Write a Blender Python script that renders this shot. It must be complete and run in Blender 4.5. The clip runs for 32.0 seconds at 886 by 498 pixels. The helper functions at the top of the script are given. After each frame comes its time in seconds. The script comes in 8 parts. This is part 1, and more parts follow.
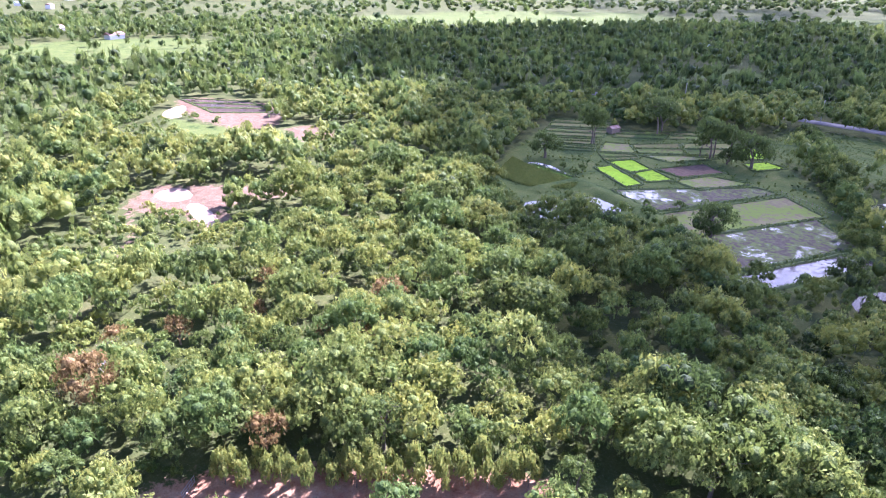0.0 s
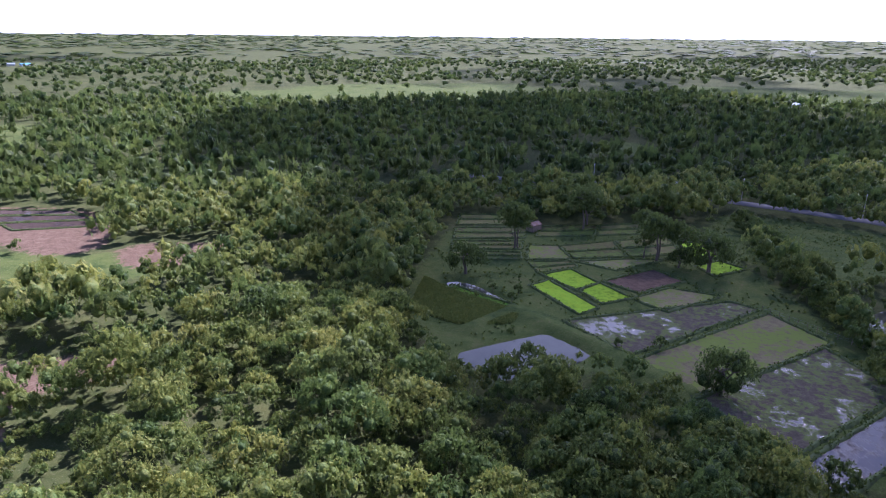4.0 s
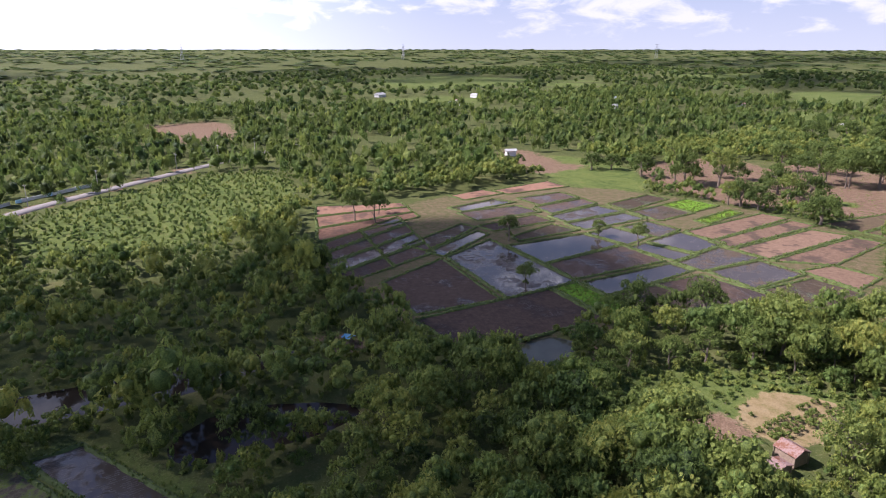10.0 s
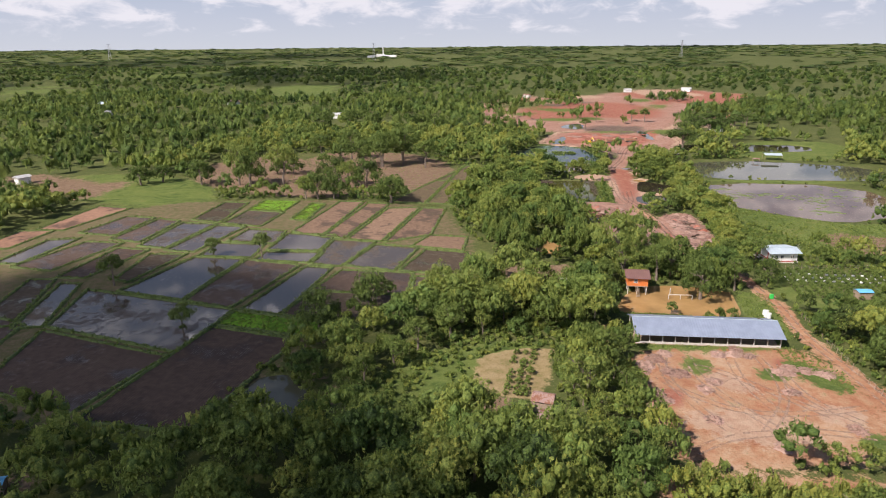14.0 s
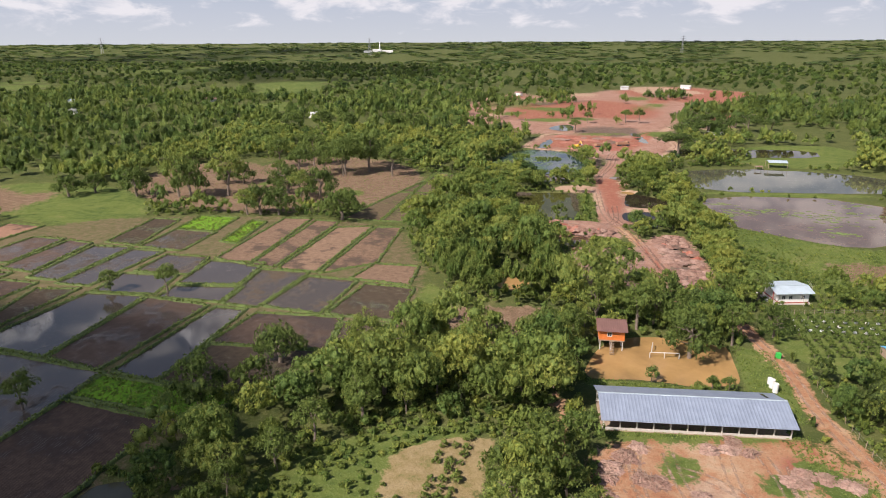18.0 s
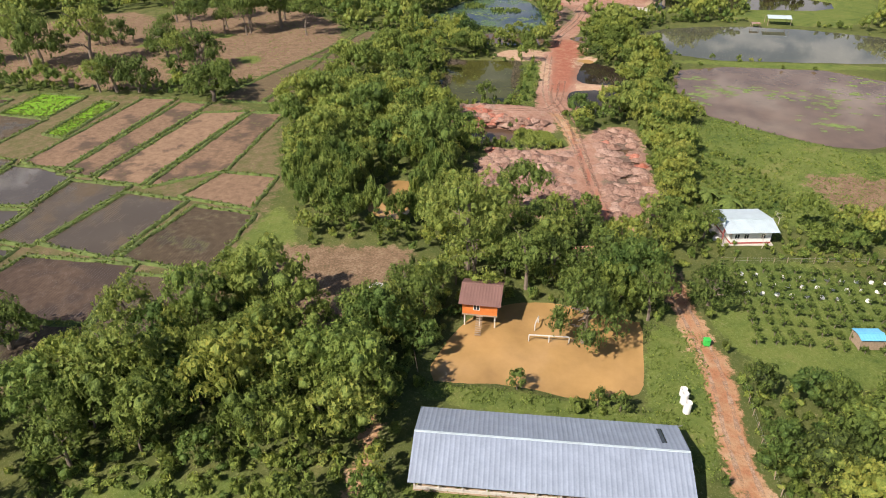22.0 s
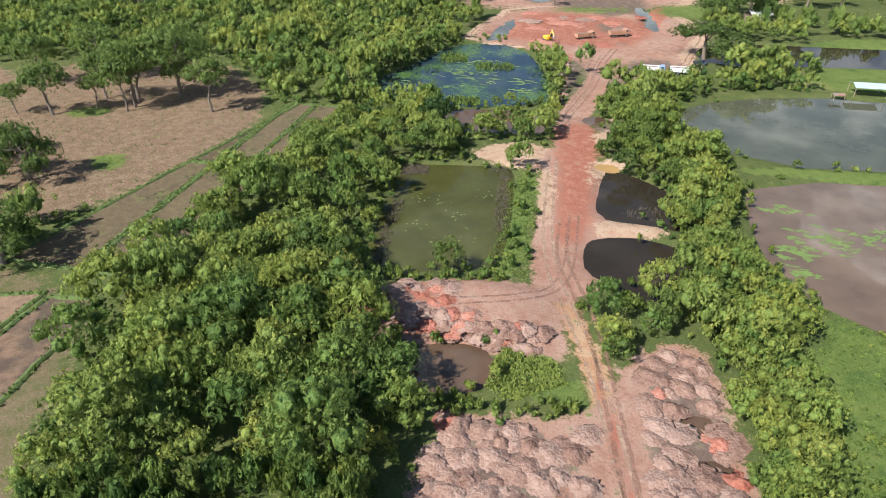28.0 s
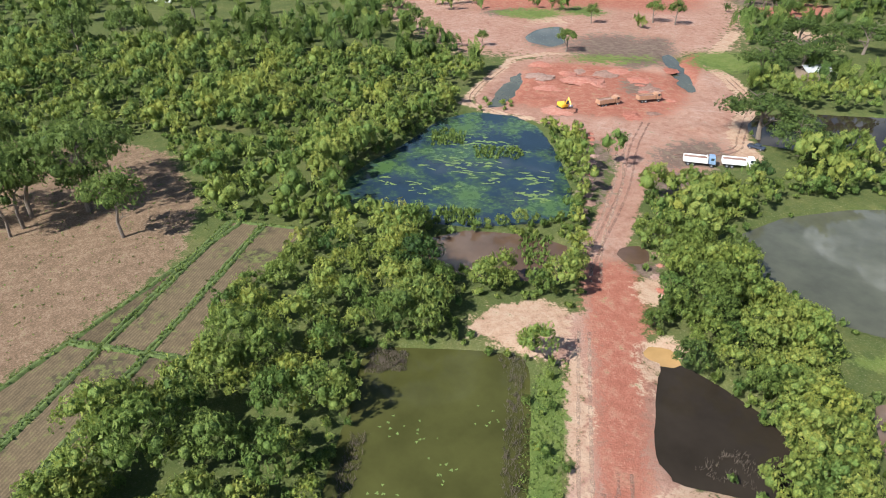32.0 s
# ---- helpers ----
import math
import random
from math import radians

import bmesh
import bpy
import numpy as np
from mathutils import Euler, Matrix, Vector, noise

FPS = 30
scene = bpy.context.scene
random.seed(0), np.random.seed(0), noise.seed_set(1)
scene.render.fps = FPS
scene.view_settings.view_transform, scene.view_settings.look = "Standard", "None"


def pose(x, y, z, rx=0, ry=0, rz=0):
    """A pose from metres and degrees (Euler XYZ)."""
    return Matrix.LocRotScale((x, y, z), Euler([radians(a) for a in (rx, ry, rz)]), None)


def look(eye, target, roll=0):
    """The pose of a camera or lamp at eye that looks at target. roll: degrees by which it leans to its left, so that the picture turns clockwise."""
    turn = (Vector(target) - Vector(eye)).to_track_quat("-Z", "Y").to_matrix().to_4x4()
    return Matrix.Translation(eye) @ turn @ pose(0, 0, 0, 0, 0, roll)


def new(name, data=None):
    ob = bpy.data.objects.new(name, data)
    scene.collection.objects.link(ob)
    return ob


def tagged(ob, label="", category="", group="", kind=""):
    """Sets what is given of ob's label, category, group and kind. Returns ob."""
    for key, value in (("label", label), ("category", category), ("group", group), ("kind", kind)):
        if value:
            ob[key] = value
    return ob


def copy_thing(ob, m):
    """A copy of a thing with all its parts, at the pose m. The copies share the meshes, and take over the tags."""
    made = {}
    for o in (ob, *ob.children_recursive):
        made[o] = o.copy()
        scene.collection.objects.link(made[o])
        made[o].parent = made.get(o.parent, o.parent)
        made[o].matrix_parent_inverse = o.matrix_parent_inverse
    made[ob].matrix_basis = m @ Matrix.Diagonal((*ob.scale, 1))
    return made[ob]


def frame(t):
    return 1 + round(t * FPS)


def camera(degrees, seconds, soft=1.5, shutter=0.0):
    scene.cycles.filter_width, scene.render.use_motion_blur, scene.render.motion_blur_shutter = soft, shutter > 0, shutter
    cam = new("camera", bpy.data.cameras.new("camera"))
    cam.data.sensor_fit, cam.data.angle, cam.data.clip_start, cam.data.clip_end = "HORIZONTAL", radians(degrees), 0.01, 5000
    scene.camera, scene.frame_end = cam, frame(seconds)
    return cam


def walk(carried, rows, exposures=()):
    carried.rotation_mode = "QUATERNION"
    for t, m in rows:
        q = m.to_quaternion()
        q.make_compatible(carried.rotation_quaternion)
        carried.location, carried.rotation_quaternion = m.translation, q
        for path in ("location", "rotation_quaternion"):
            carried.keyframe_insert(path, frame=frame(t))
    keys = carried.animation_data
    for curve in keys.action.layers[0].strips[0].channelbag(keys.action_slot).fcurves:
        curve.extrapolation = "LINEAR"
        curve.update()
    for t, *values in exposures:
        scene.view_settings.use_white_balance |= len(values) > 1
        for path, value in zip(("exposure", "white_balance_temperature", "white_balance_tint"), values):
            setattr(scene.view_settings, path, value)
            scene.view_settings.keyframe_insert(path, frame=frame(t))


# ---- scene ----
cam = camera(68.2, 32.0, soft=1.0)
METRES, EYE, TILT, LEAN, TURN = 450.0, 66.0, -23.9, -0.6, 0.0
EXPOSURES = [(0.0, 2.5, 5250, 48), (0.5, 2.2, 5300, 46), (1.0, 1.38, 5300, 45), (2.5, 1.1, 5200, 44), (5.0, 1.12, 5250, 43), (7.0, 0.98, 5450, 40), (9.0, 0.98, 5750, 35),
             (12.0, 0.76, 6350, 23), (17.0, 0.66, 6600, 19), (22.0, 0.84, 6900, 15), (28.0, 0.98, 5980, 8), (32.0, 1.0, 5950, 9)]
ROWS = [
    (0.0, 0.0, 0.0, 0.0, 0.0, 0.0, -0.0),
    (0.5, 0.0005, 0.0161, 0.0069, -0.02, 4.01, -0.06),
    (1.0, 0.0012, 0.0321, 0.0138, 0.01, 5.66, 0.0),
    (1.5, 0.0017, 0.0481, 0.0209, 0.02, 5.63, 0.03),
    (2.0, 0.0022, 0.064, 0.028, 0.02, 5.62, 0.02),
    (2.5, 0.0016, 0.0795, 0.0351, 0.02, 5.6, 0.01),
    (4.5, -0.0171, 0.1361, 0.0599, -20.25, 3.99, 8.69),
    (5.0, -0.0242, 0.1509, 0.0659, -32.74, 1.64, 13.27),
    (5.5, -0.0305, 0.1658, 0.0722, -42.98, -1.0, 16.52),
    (6.0, -0.0357, 0.1811, 0.0788, -50.75, -3.37, 18.57),
    (6.5, -0.0395, 0.1965, 0.0855, -57.64, -5.7, 20.08),
    (7.0, -0.0418, 0.2122, 0.092, -64.86, -8.24, 21.39),
    (7.5, -0.0423, 0.2277, 0.0987, -73.46, -11.47, 22.53),
    (8.0, -0.0414, 0.2431, 0.1054, -84.02, -15.58, 23.28),
    (8.5, -0.0388, 0.258, 0.1119, -94.79, -19.86, 23.32),
    (9.0, -0.0341, 0.2723, 0.1179, -105.2, -23.92, 22.68),
    (9.5, -0.0277, 0.2857, 0.124, -115.67, -27.86, 21.31),
    (10.0, -0.0195, 0.2979, 0.1294, -127.19, -31.85, 19.03),
    (10.5, -0.0093, 0.3087, 0.134, -140.0, -35.68, 15.54),
    (11.0, 0.0016, 0.3168, 0.1373, -152.59, -38.6, 11.33),
    (11.5, 0.0142, 0.3235, 0.1404, -165.15, -40.53, 6.37),
    (12.0, 0.0283, 0.3275, 0.1421, -169.85, -40.96, 4.38),
    (12.5, 0.0413, 0.3287, 0.1426, -169.84, -40.98, 4.35),
    (13.0, 0.0528, 0.3273, 0.142, -169.84, -40.99, 4.35),
    (13.5, 0.0628, 0.3236, 0.1402, -169.84, -40.99, 4.34),
    (14.0, 0.0705, 0.3179, 0.1378, -169.83, -41.0, 4.32),
    (14.5, 0.0752, 0.3109, 0.1346, -169.81, -41.01, 4.32),
    (16.5, 0.07, 0.2741, 0.1186, -169.72, -41.06, 4.27),
    (17.0, 0.0644, 0.2628, 0.1135, -169.71, -41.07, 4.25),
    (17.5, 0.058, 0.2511, 0.1083, -169.69, -41.09, 4.25),
    (18.0, 0.0509, 0.2392, 0.1025, -169.67, -41.37, 4.25),
    (18.5, 0.0433, 0.2272, 0.0968, -169.66, -45.84, 4.22),
    (19.0, 0.0351, 0.2145, 0.0912, -169.62, -52.54, 4.2),
    (19.5, 0.0266, 0.2015, 0.0858, -169.57, -54.85, 4.2),
    (20.0, 0.0189, 0.1884, 0.0801, -169.57, -54.9, 4.16),
    (20.5, 0.0128, 0.175, 0.0739, -169.5, -54.89, 4.17),
    (21.0, 0.0083, 0.1611, 0.0676, -169.49, -54.91, 4.18),
    (21.5, 0.0054, 0.1469, 0.061, -169.47, -54.9, 4.15),
    (22.0, 0.0035, 0.1323, 0.0544, -169.44, -54.93, 4.16),
    (22.5, 0.0025, 0.1175, 0.0476, -169.41, -54.92, 4.13),
    (23.0, 0.0024, 0.1025, 0.0411, -169.38, -54.93, 4.08),
    (23.5, 0.0027, 0.0873, 0.0344, -169.37, -54.92, 4.06),
    (24.0, 0.0034, 0.0721, 0.0277, -169.32, -54.91, 4.05),
    (24.5, 0.0045, 0.0567, 0.0209, -169.3, -54.9, 4.02),
    (25.0, 0.0059, 0.0412, 0.0141, -169.28, -54.89, 4.02),
    (25.5, 0.0075, 0.0256, 0.0073, -169.29, -54.86, 4.01),
    (27.5, 0.0153, -0.037, -0.0204, -169.19, -54.77, 3.96),
    (28.0, 0.0176, -0.0528, -0.0272, -169.18, -54.77, 3.97),
    (28.5, 0.0201, -0.0687, -0.0338, -169.17, -54.74, 3.96),
    (29.0, 0.0228, -0.0841, -0.041, -169.16, -54.75, 3.93),
    (29.5, 0.0255, -0.0997, -0.0485, -169.15, -54.75, 3.94),
    (30.0, 0.0282, -0.1162, -0.0545, -169.16, -54.79, 3.92),
    (30.5, 0.0311, -0.1336, -0.0586, -169.16, -54.83, 3.92),
    (31.0, 0.034, -0.1511, -0.0623, -169.16, -54.84, 3.91),
    (31.5, 0.0368, -0.1676, -0.0642, -169.15, -54.85, 3.89),
    (32.0, 0.039, -0.1802, -0.0655, -169.16, -54.85, 3.89),
]
walk(cam, [(t, pose(0, 0, EYE, TILT, LEAN, TURN) @ pose(METRES * x, METRES * y, METRES * z, 90 + pitch, roll, yaw)) for t, x, y, z, yaw, pitch, roll in ROWS],
     EXPOSURES)


# ---------------------------------------------------------------- world, sun
SUN_AZ = Vector((0.62, 0.78, 0.0)).normalized()
SUN_EL = radians(44)
SUN_DIR = Vector((SUN_AZ.x * math.cos(SUN_EL), SUN_AZ.y * math.cos(SUN_EL), math.sin(SUN_EL)))
world = bpy.data.worlds.new("sky")
scene.world = world
world.use_nodes = True
wn = world.node_tree
sky = wn.nodes.new("ShaderNodeTexSky")
sky.sky_type, sky.sun_disc = "NISHITA", False
sky.sun_elevation, sky.sun_rotation = SUN_EL, math.atan2(SUN_AZ.x, SUN_AZ.y)
sky.altitude = 900
sky.air_density, sky.dust_density, sky.ozone_density = 1.0, 0.35, 4.0
wn.nodes["Background"].inputs["Strength"].default_value = 0.07
wn.links.new(sky.outputs[0], wn.nodes["Background"].inputs["Color"])
sun_data = bpy.data.lights.new("sun", "SUN")
sun_data.energy, sun_data.angle, sun_data.color = 4.7, radians(0.53), (1.0, 0.95, 0.87)
sun = new("sun", sun_data)
sun.matrix_basis = look(SUN_DIR * 900, (0, 0, 0))


# ---------------------------------------------------------------- material helpers
def nodes_of(name):
    m = bpy.data.materials.new(name)
    m.use_nodes = True
    nt = m.node_tree
    return m, nt, nt.nodes["Principled BSDF"]


def add(nt, kind, **values):
    n = nt.nodes.new(kind)
    for k, v in values.items():
        if k in n.inputs:
            n.inputs[k].default_value = v
    return n


def noise_tex(nt, scale, detail=6.0, rough=0.6):
    geo = nt.nodes.new("ShaderNodeNewGeometry")
    n = add(nt, "ShaderNodeTexNoise", Scale=scale, Detail=detail, Roughness=rough)
    tilt = nt.nodes.new("ShaderNodeMapping")
    tilt.inputs["Location"].default_value, tilt.inputs["Rotation"].default_value = (0.37 / scale, 0.71 / scale, 0.43 / scale), (0.6, 0.45, 0.8)
    nt.links.new(geo.outputs["Position"], tilt.inputs["Vector"])
    nt.links.new(tilt.outputs[0], n.inputs["Vector"])
    return n.outputs["Fac"]


def ramp(nt, fac, stops):
    r = nt.nodes.new("ShaderNodeValToRGB")
    el = r.color_ramp.elements
    while len(el) > 1:
        el.remove(el[-1])
    el[0].position, el[0].color = stops[0][0], (*stops[0][1], 1)
    for p, c in stops[1:]:
        e = el.new(p)
        e.color = (*c, 1)
    nt.links.new(fac, r.inputs[0])
    return r.outputs[0]


def math_node(nt, op, a, b=None, clamp=False):
    n = nt.nodes.new("ShaderNodeMath")
    n.operation, n.use_clamp = op, clamp
    for i, v in enumerate((a, b)):
        if v is None:
            continue
        if isinstance(v, (int, float)):
            n.inputs[i].default_value = v
        else:
            nt.links.new(v, n.inputs[i])
    return n.outputs[0]


def smooth(nt, v, lo, hi):
    n = nt.nodes.new("ShaderNodeMapRange")
    n.interpolation_type = "SMOOTHSTEP"
    n.inputs["From Min"].default_value, n.inputs["From Max"].default_value = lo, hi
    nt.links.new(v, n.inputs["Value"])
    return n.outputs["Result"]


def mix(nt, fac, a, b):
    n = nt.nodes.new("ShaderNodeMix")
    n.data_type = "RGBA"
    if isinstance(fac, (int, float)):
        n.inputs[0].default_value = fac
    else:
        nt.links.new(fac, n.inputs[0])
    for sock, v in ((n.inputs[6], a), (n.inputs[7], b)):
        if isinstance(v, tuple):
            sock.default_value = (*v, 1)
        else:
            nt.links.new(v, sock)
    return n.outputs[2]


def bump(nt, bsdf, height, strength=0.4, dist=0.1):
    b = nt.nodes.new("ShaderNodeBump")
    b.inputs["Strength"].default_value, b.inputs["Distance"].default_value = strength, dist
    nt.links.new(height, b.inputs["Height"])
    nt.links.new(b.outputs[0], bsdf.inputs["Normal"])


def plain(name, colour, rough=0.7, metal=0.0, vary=0.25, scale=2.0, fine=14.0):
    """A surface with stains at one scale and grain at another."""
    m, nt, b = nodes_of(name)
    big, small = noise_tex(nt, scale), noise_tex(nt, fine, 3)
    v = math_node(nt, "ADD", math_node(nt, "MULTIPLY", big, 0.65), math_node(nt, "MULTIPLY", small, 0.35))
    lo, hi = tuple(c * (1 - vary) for c in colour), tuple(min(1, c * (1 + vary)) for c in colour)
    nt.links.new(ramp(nt, v, [(0.3, lo), (0.7, hi)]), b.inputs["Base Color"])
    b.inputs["Roughness"].default_value, b.inputs["Metallic"].default_value = rough, metal
    return m


def attr(nt, name):
    a = nt.nodes.new("ShaderNodeAttribute")
    a.attribute_name = name
    return a.outputs["Fac"]


# ---------------------------------------------------------------- materials
RED, RED_DARK = (0.31, 0.148, 0.08), (0.24, 0.092, 0.052)
PINK, TAN, BUFF = (0.36, 0.215, 0.125), (0.175, 0.115, 0.072), (0.225, 0.155, 0.1)
LUSH, OLIVE, DARKG = (0.09, 0.124, 0.03), (0.12, 0.125, 0.035), (0.045, 0.07, 0.018)


def ground_material():
    m, nt, b = nodes_of("ground_soil_and_grass")
    n1, n2, n3 = noise_tex(nt, 0.06, 8, 0.65), noise_tex(nt, 0.45, 8, 0.65), noise_tex(nt, 2.6, 5, 0.6)
    n0 = noise_tex(nt, 0.012, 5, 0.6)
    base = ramp(nt, n2, [(0.3, DARKG), (0.5, (0.085, 0.1, 0.03)), (0.68, OLIVE), (0.8, (0.19, 0.14, 0.075))])
    patch = ramp(nt, n1, [(0.3, (0.04, 0.06, 0.018)), (0.55, (0.08, 0.095, 0.03)), (0.75, (0.17, 0.14, 0.065))])
    col = mix(nt, 0.5, base, patch)
    n4 = noise_tex(nt, 9.0, 4, 0.7)
    edge = math_node(nt, "MULTIPLY", math_node(nt, "SUBTRACT", math_node(nt, "ADD", math_node(nt, "MULTIPLY", n2, 0.7), math_node(nt, "MULTIPLY", n3, 0.3)), 0.5), 2.2)

    def layer(col, name, colour, spread=1.0):
        f = math_node(nt, "ADD", attr(nt, name), math_node(nt, "MULTIPLY", edge, spread))
        return mix(nt, smooth(nt, f, 0.35, 0.65), col, colour)

    streak = add(nt, "ShaderNodeTexNoise", Scale=0.035, Detail=7.0, Roughness=0.7, Distortion=2.5)
    nt.links.new(nt.nodes.new("ShaderNodeNewGeometry").outputs["Position"], streak.inputs["Vector"])
    grass = ramp(nt, math_node(nt, "ADD", math_node(nt, "MULTIPLY", streak.outputs[0], 0.65), math_node(nt, "MULTIPLY", n2, 0.35)),
                 [(0.36, (0.042, 0.075, 0.018)), (0.46, LUSH), (0.55, (0.115, 0.145, 0.036)), (0.64, (0.15, 0.155, 0.052)), (0.74, (0.19, 0.15, 0.072))])
    tan = ramp(nt, math_node(nt, "ADD", math_node(nt, "MULTIPLY", n2, 0.6), math_node(nt, "MULTIPLY", n3, 0.4)),
               [(0.32, (0.1, 0.095, 0.04)), (0.4, (0.14, 0.095, 0.058)), (0.5, TAN), (0.6, BUFF), (0.7, (0.3, 0.215, 0.145))])
    red = ramp(nt, math_node(nt, "ADD", math_node(nt, "MULTIPLY", n2, 0.55), math_node(nt, "MULTIPLY", n1, 0.45)),
               [(0.34, RED_DARK), (0.44, RED), (0.54, PINK), (0.64, (0.42, 0.29, 0.19)), (0.74, (0.14, 0.15, 0.05))])
    deep = ramp(nt, n2, [(0.3, (0.23, 0.08, 0.052)), (0.5, (0.28, 0.108, 0.072)), (0.62, (0.31, 0.15, 0.1)), (0.75, PINK)])
    col = layer(col, "grass", grass)
    col = layer(col, "mud", ramp(nt, n2, [(0.3, (0.075, 0.085, 0.025)), (0.48, (0.12, 0.105, 0.05)), (0.62, (0.16, 0.115, 0.07)), (0.8, (0.1, 0.12, 0.035))]))
    col = layer(col, "tan", tan, 1.3)
    col = layer(col, "straw", ramp(nt, n2, [(0.3, (0.13, 0.14, 0.045)), (0.45, (0.24, 0.18, 0.085)), (0.7, (0.31, 0.24, 0.13))]), 0.9)
    col = layer(col, "red", red, 1.2)
    clay = ramp(nt, math_node(nt, "ADD", math_node(nt, "MULTIPLY", n2, 0.6), math_node(nt, "MULTIPLY", n1, 0.4)),
                [(0.32, (0.2, 0.095, 0.066)), (0.44, (0.275, 0.148, 0.104)), (0.54, (0.32, 0.19, 0.14)), (0.66, (0.36, 0.25, 0.195)), (0.76, (0.25, 0.2, 0.16))])
    col = layer(col, "clay", clay, 1.2)
    col = layer(col, "deep", deep, 0.9)
    col = layer(col, "pale", ramp(nt, n2, [(0.3, (0.3, 0.175, 0.115)), (0.5, (0.37, 0.245, 0.165)), (0.7, (0.44, 0.32, 0.225))]), 1.3)
    col = layer(col, "wet", ramp(nt, n2, [(0.3, (0.085, 0.058, 0.045)), (0.5, (0.14, 0.095, 0.075)), (0.7, (0.19, 0.15, 0.1)), (0.8, (0.12, 0.13, 0.05))]), 1.6)
    col = layer(col, "weed", grass, 1.6)
    grain = math_node(nt, "ADD", math_node(nt, "MULTIPLY", n4, 0.55), math_node(nt, "MULTIPLY", n3, 0.45))
    col = mix(nt, smooth(nt, grain, 0.52, 0.3), col, mix(nt, 0.55, col, (0.03, 0.03, 0.012)))
    col = mix(nt, smooth(nt, grain, 0.53, 0.72), col, mix(nt, 0.4, col, (0.5, 0.42, 0.32)))
    nt.links.new(col, b.inputs["Base Color"])
    b.inputs["Roughness"].default_value = 0.95
    b.inputs["Specular IOR Level"].default_value = 0.05
    bump(nt, b, math_node(nt, "ADD", math_node(nt, "ADD", n3, n2), math_node(nt, "MULTIPLY", n4, 0.5)), 0.5, 0.25)
    return m


def leaf_material(name, stops, trans=0.25, ragged=0.0):
    """Leaves: each small cell has its own tone and tilt; ragged cuts gaps between the leaves of a spray."""
    m, nt, b = nodes_of(name)
    geo = nt.nodes.new("ShaderNodeNewGeometry")
    info = nt.nodes.new("ShaderNodeObjectInfo")
    cell = add(nt, "ShaderNodeTexVoronoi", Scale=5.5)
    nt.links.new(geo.outputs["Position"], cell.inputs["Vector"])
    tone = nt.nodes.new("ShaderNodeSeparateColor")
    nt.links.new(cell.outputs["Color"], tone.inputs[0])
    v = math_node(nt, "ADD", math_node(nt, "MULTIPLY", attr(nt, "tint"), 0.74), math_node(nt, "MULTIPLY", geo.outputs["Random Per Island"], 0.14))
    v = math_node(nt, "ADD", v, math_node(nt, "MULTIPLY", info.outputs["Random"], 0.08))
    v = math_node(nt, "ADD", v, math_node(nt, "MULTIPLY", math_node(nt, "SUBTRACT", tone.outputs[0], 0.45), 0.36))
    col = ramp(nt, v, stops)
    kind = ramp(nt, attr(nt, "hue"), [(0.0, (1.0, 1.0, 1.0)), (0.04, (1.0, 1.0, 1.0)), (0.06, (0.6, 0.74, 0.8)), (0.25, (0.85, 0.94, 0.9)), (0.5, (1.0, 1.0, 1.0)),
                                       (0.75, (1.04, 1.0, 0.86)), (0.9, (1.08, 1.04, 1.0)), (1.0, (1.18, 1.08, 1.1))])
    toned = nt.nodes.new("ShaderNodeMix")
    toned.data_type, toned.blend_type = "RGBA", "MULTIPLY"
    toned.inputs[0].default_value = 1.0
    nt.links.new(col, toned.inputs[6])
    nt.links.new(kind, toned.inputs[7])
    col = toned.outputs[2]
    dry = ramp(nt, tone.outputs[0], [(0.0, (0.14, 0.08, 0.03)), (0.5, (0.26, 0.17, 0.06)), (1.0, (0.33, 0.25, 0.09))])
    col = mix(nt, smooth(nt, attr(nt, "tint"), 1.2, 1.3), col, dry)
    nt.links.new(col, b.inputs["Base Color"])
    b.inputs["Roughness"].default_value = 0.6
    b.inputs["Specular IOR Level"].default_value = 0.16
    bump(nt, b, cell.outputs["Distance"], 0.6, 0.15)
    t = nt.nodes.new("ShaderNodeBsdfTranslucent")
    nt.links.new(col, t.inputs["Color"])
    mx = nt.nodes.new("ShaderNodeMixShader")
    mx.inputs[0].default_value = trans
    nt.links.new(b.outputs[0], mx.inputs[1])
    nt.links.new(t.outputs[0], mx.inputs[2])
    last = mx.outputs[0]
    if ragged:
        clear = nt.nodes.new("ShaderNodeBsdfTransparent")
        cut = nt.nodes.new("ShaderNodeMixShader")
        gap = math_node(nt, "ADD", math_node(nt, "MULTIPLY", tone.outputs[1], 0.55), math_node(nt, "MULTIPLY", noise_tex(nt, 6.0, 2), 0.45))
        nt.links.new(math_node(nt, "GREATER_THAN", ragged, gap), cut.inputs[0])
        nt.links.new(last, cut.inputs[1])
        nt.links.new(clear.outputs[0], cut.inputs[2])
        last = cut.outputs[0]
    nt.links.new(last, nt.nodes["Material Output"].inputs["Surface"])
    return m


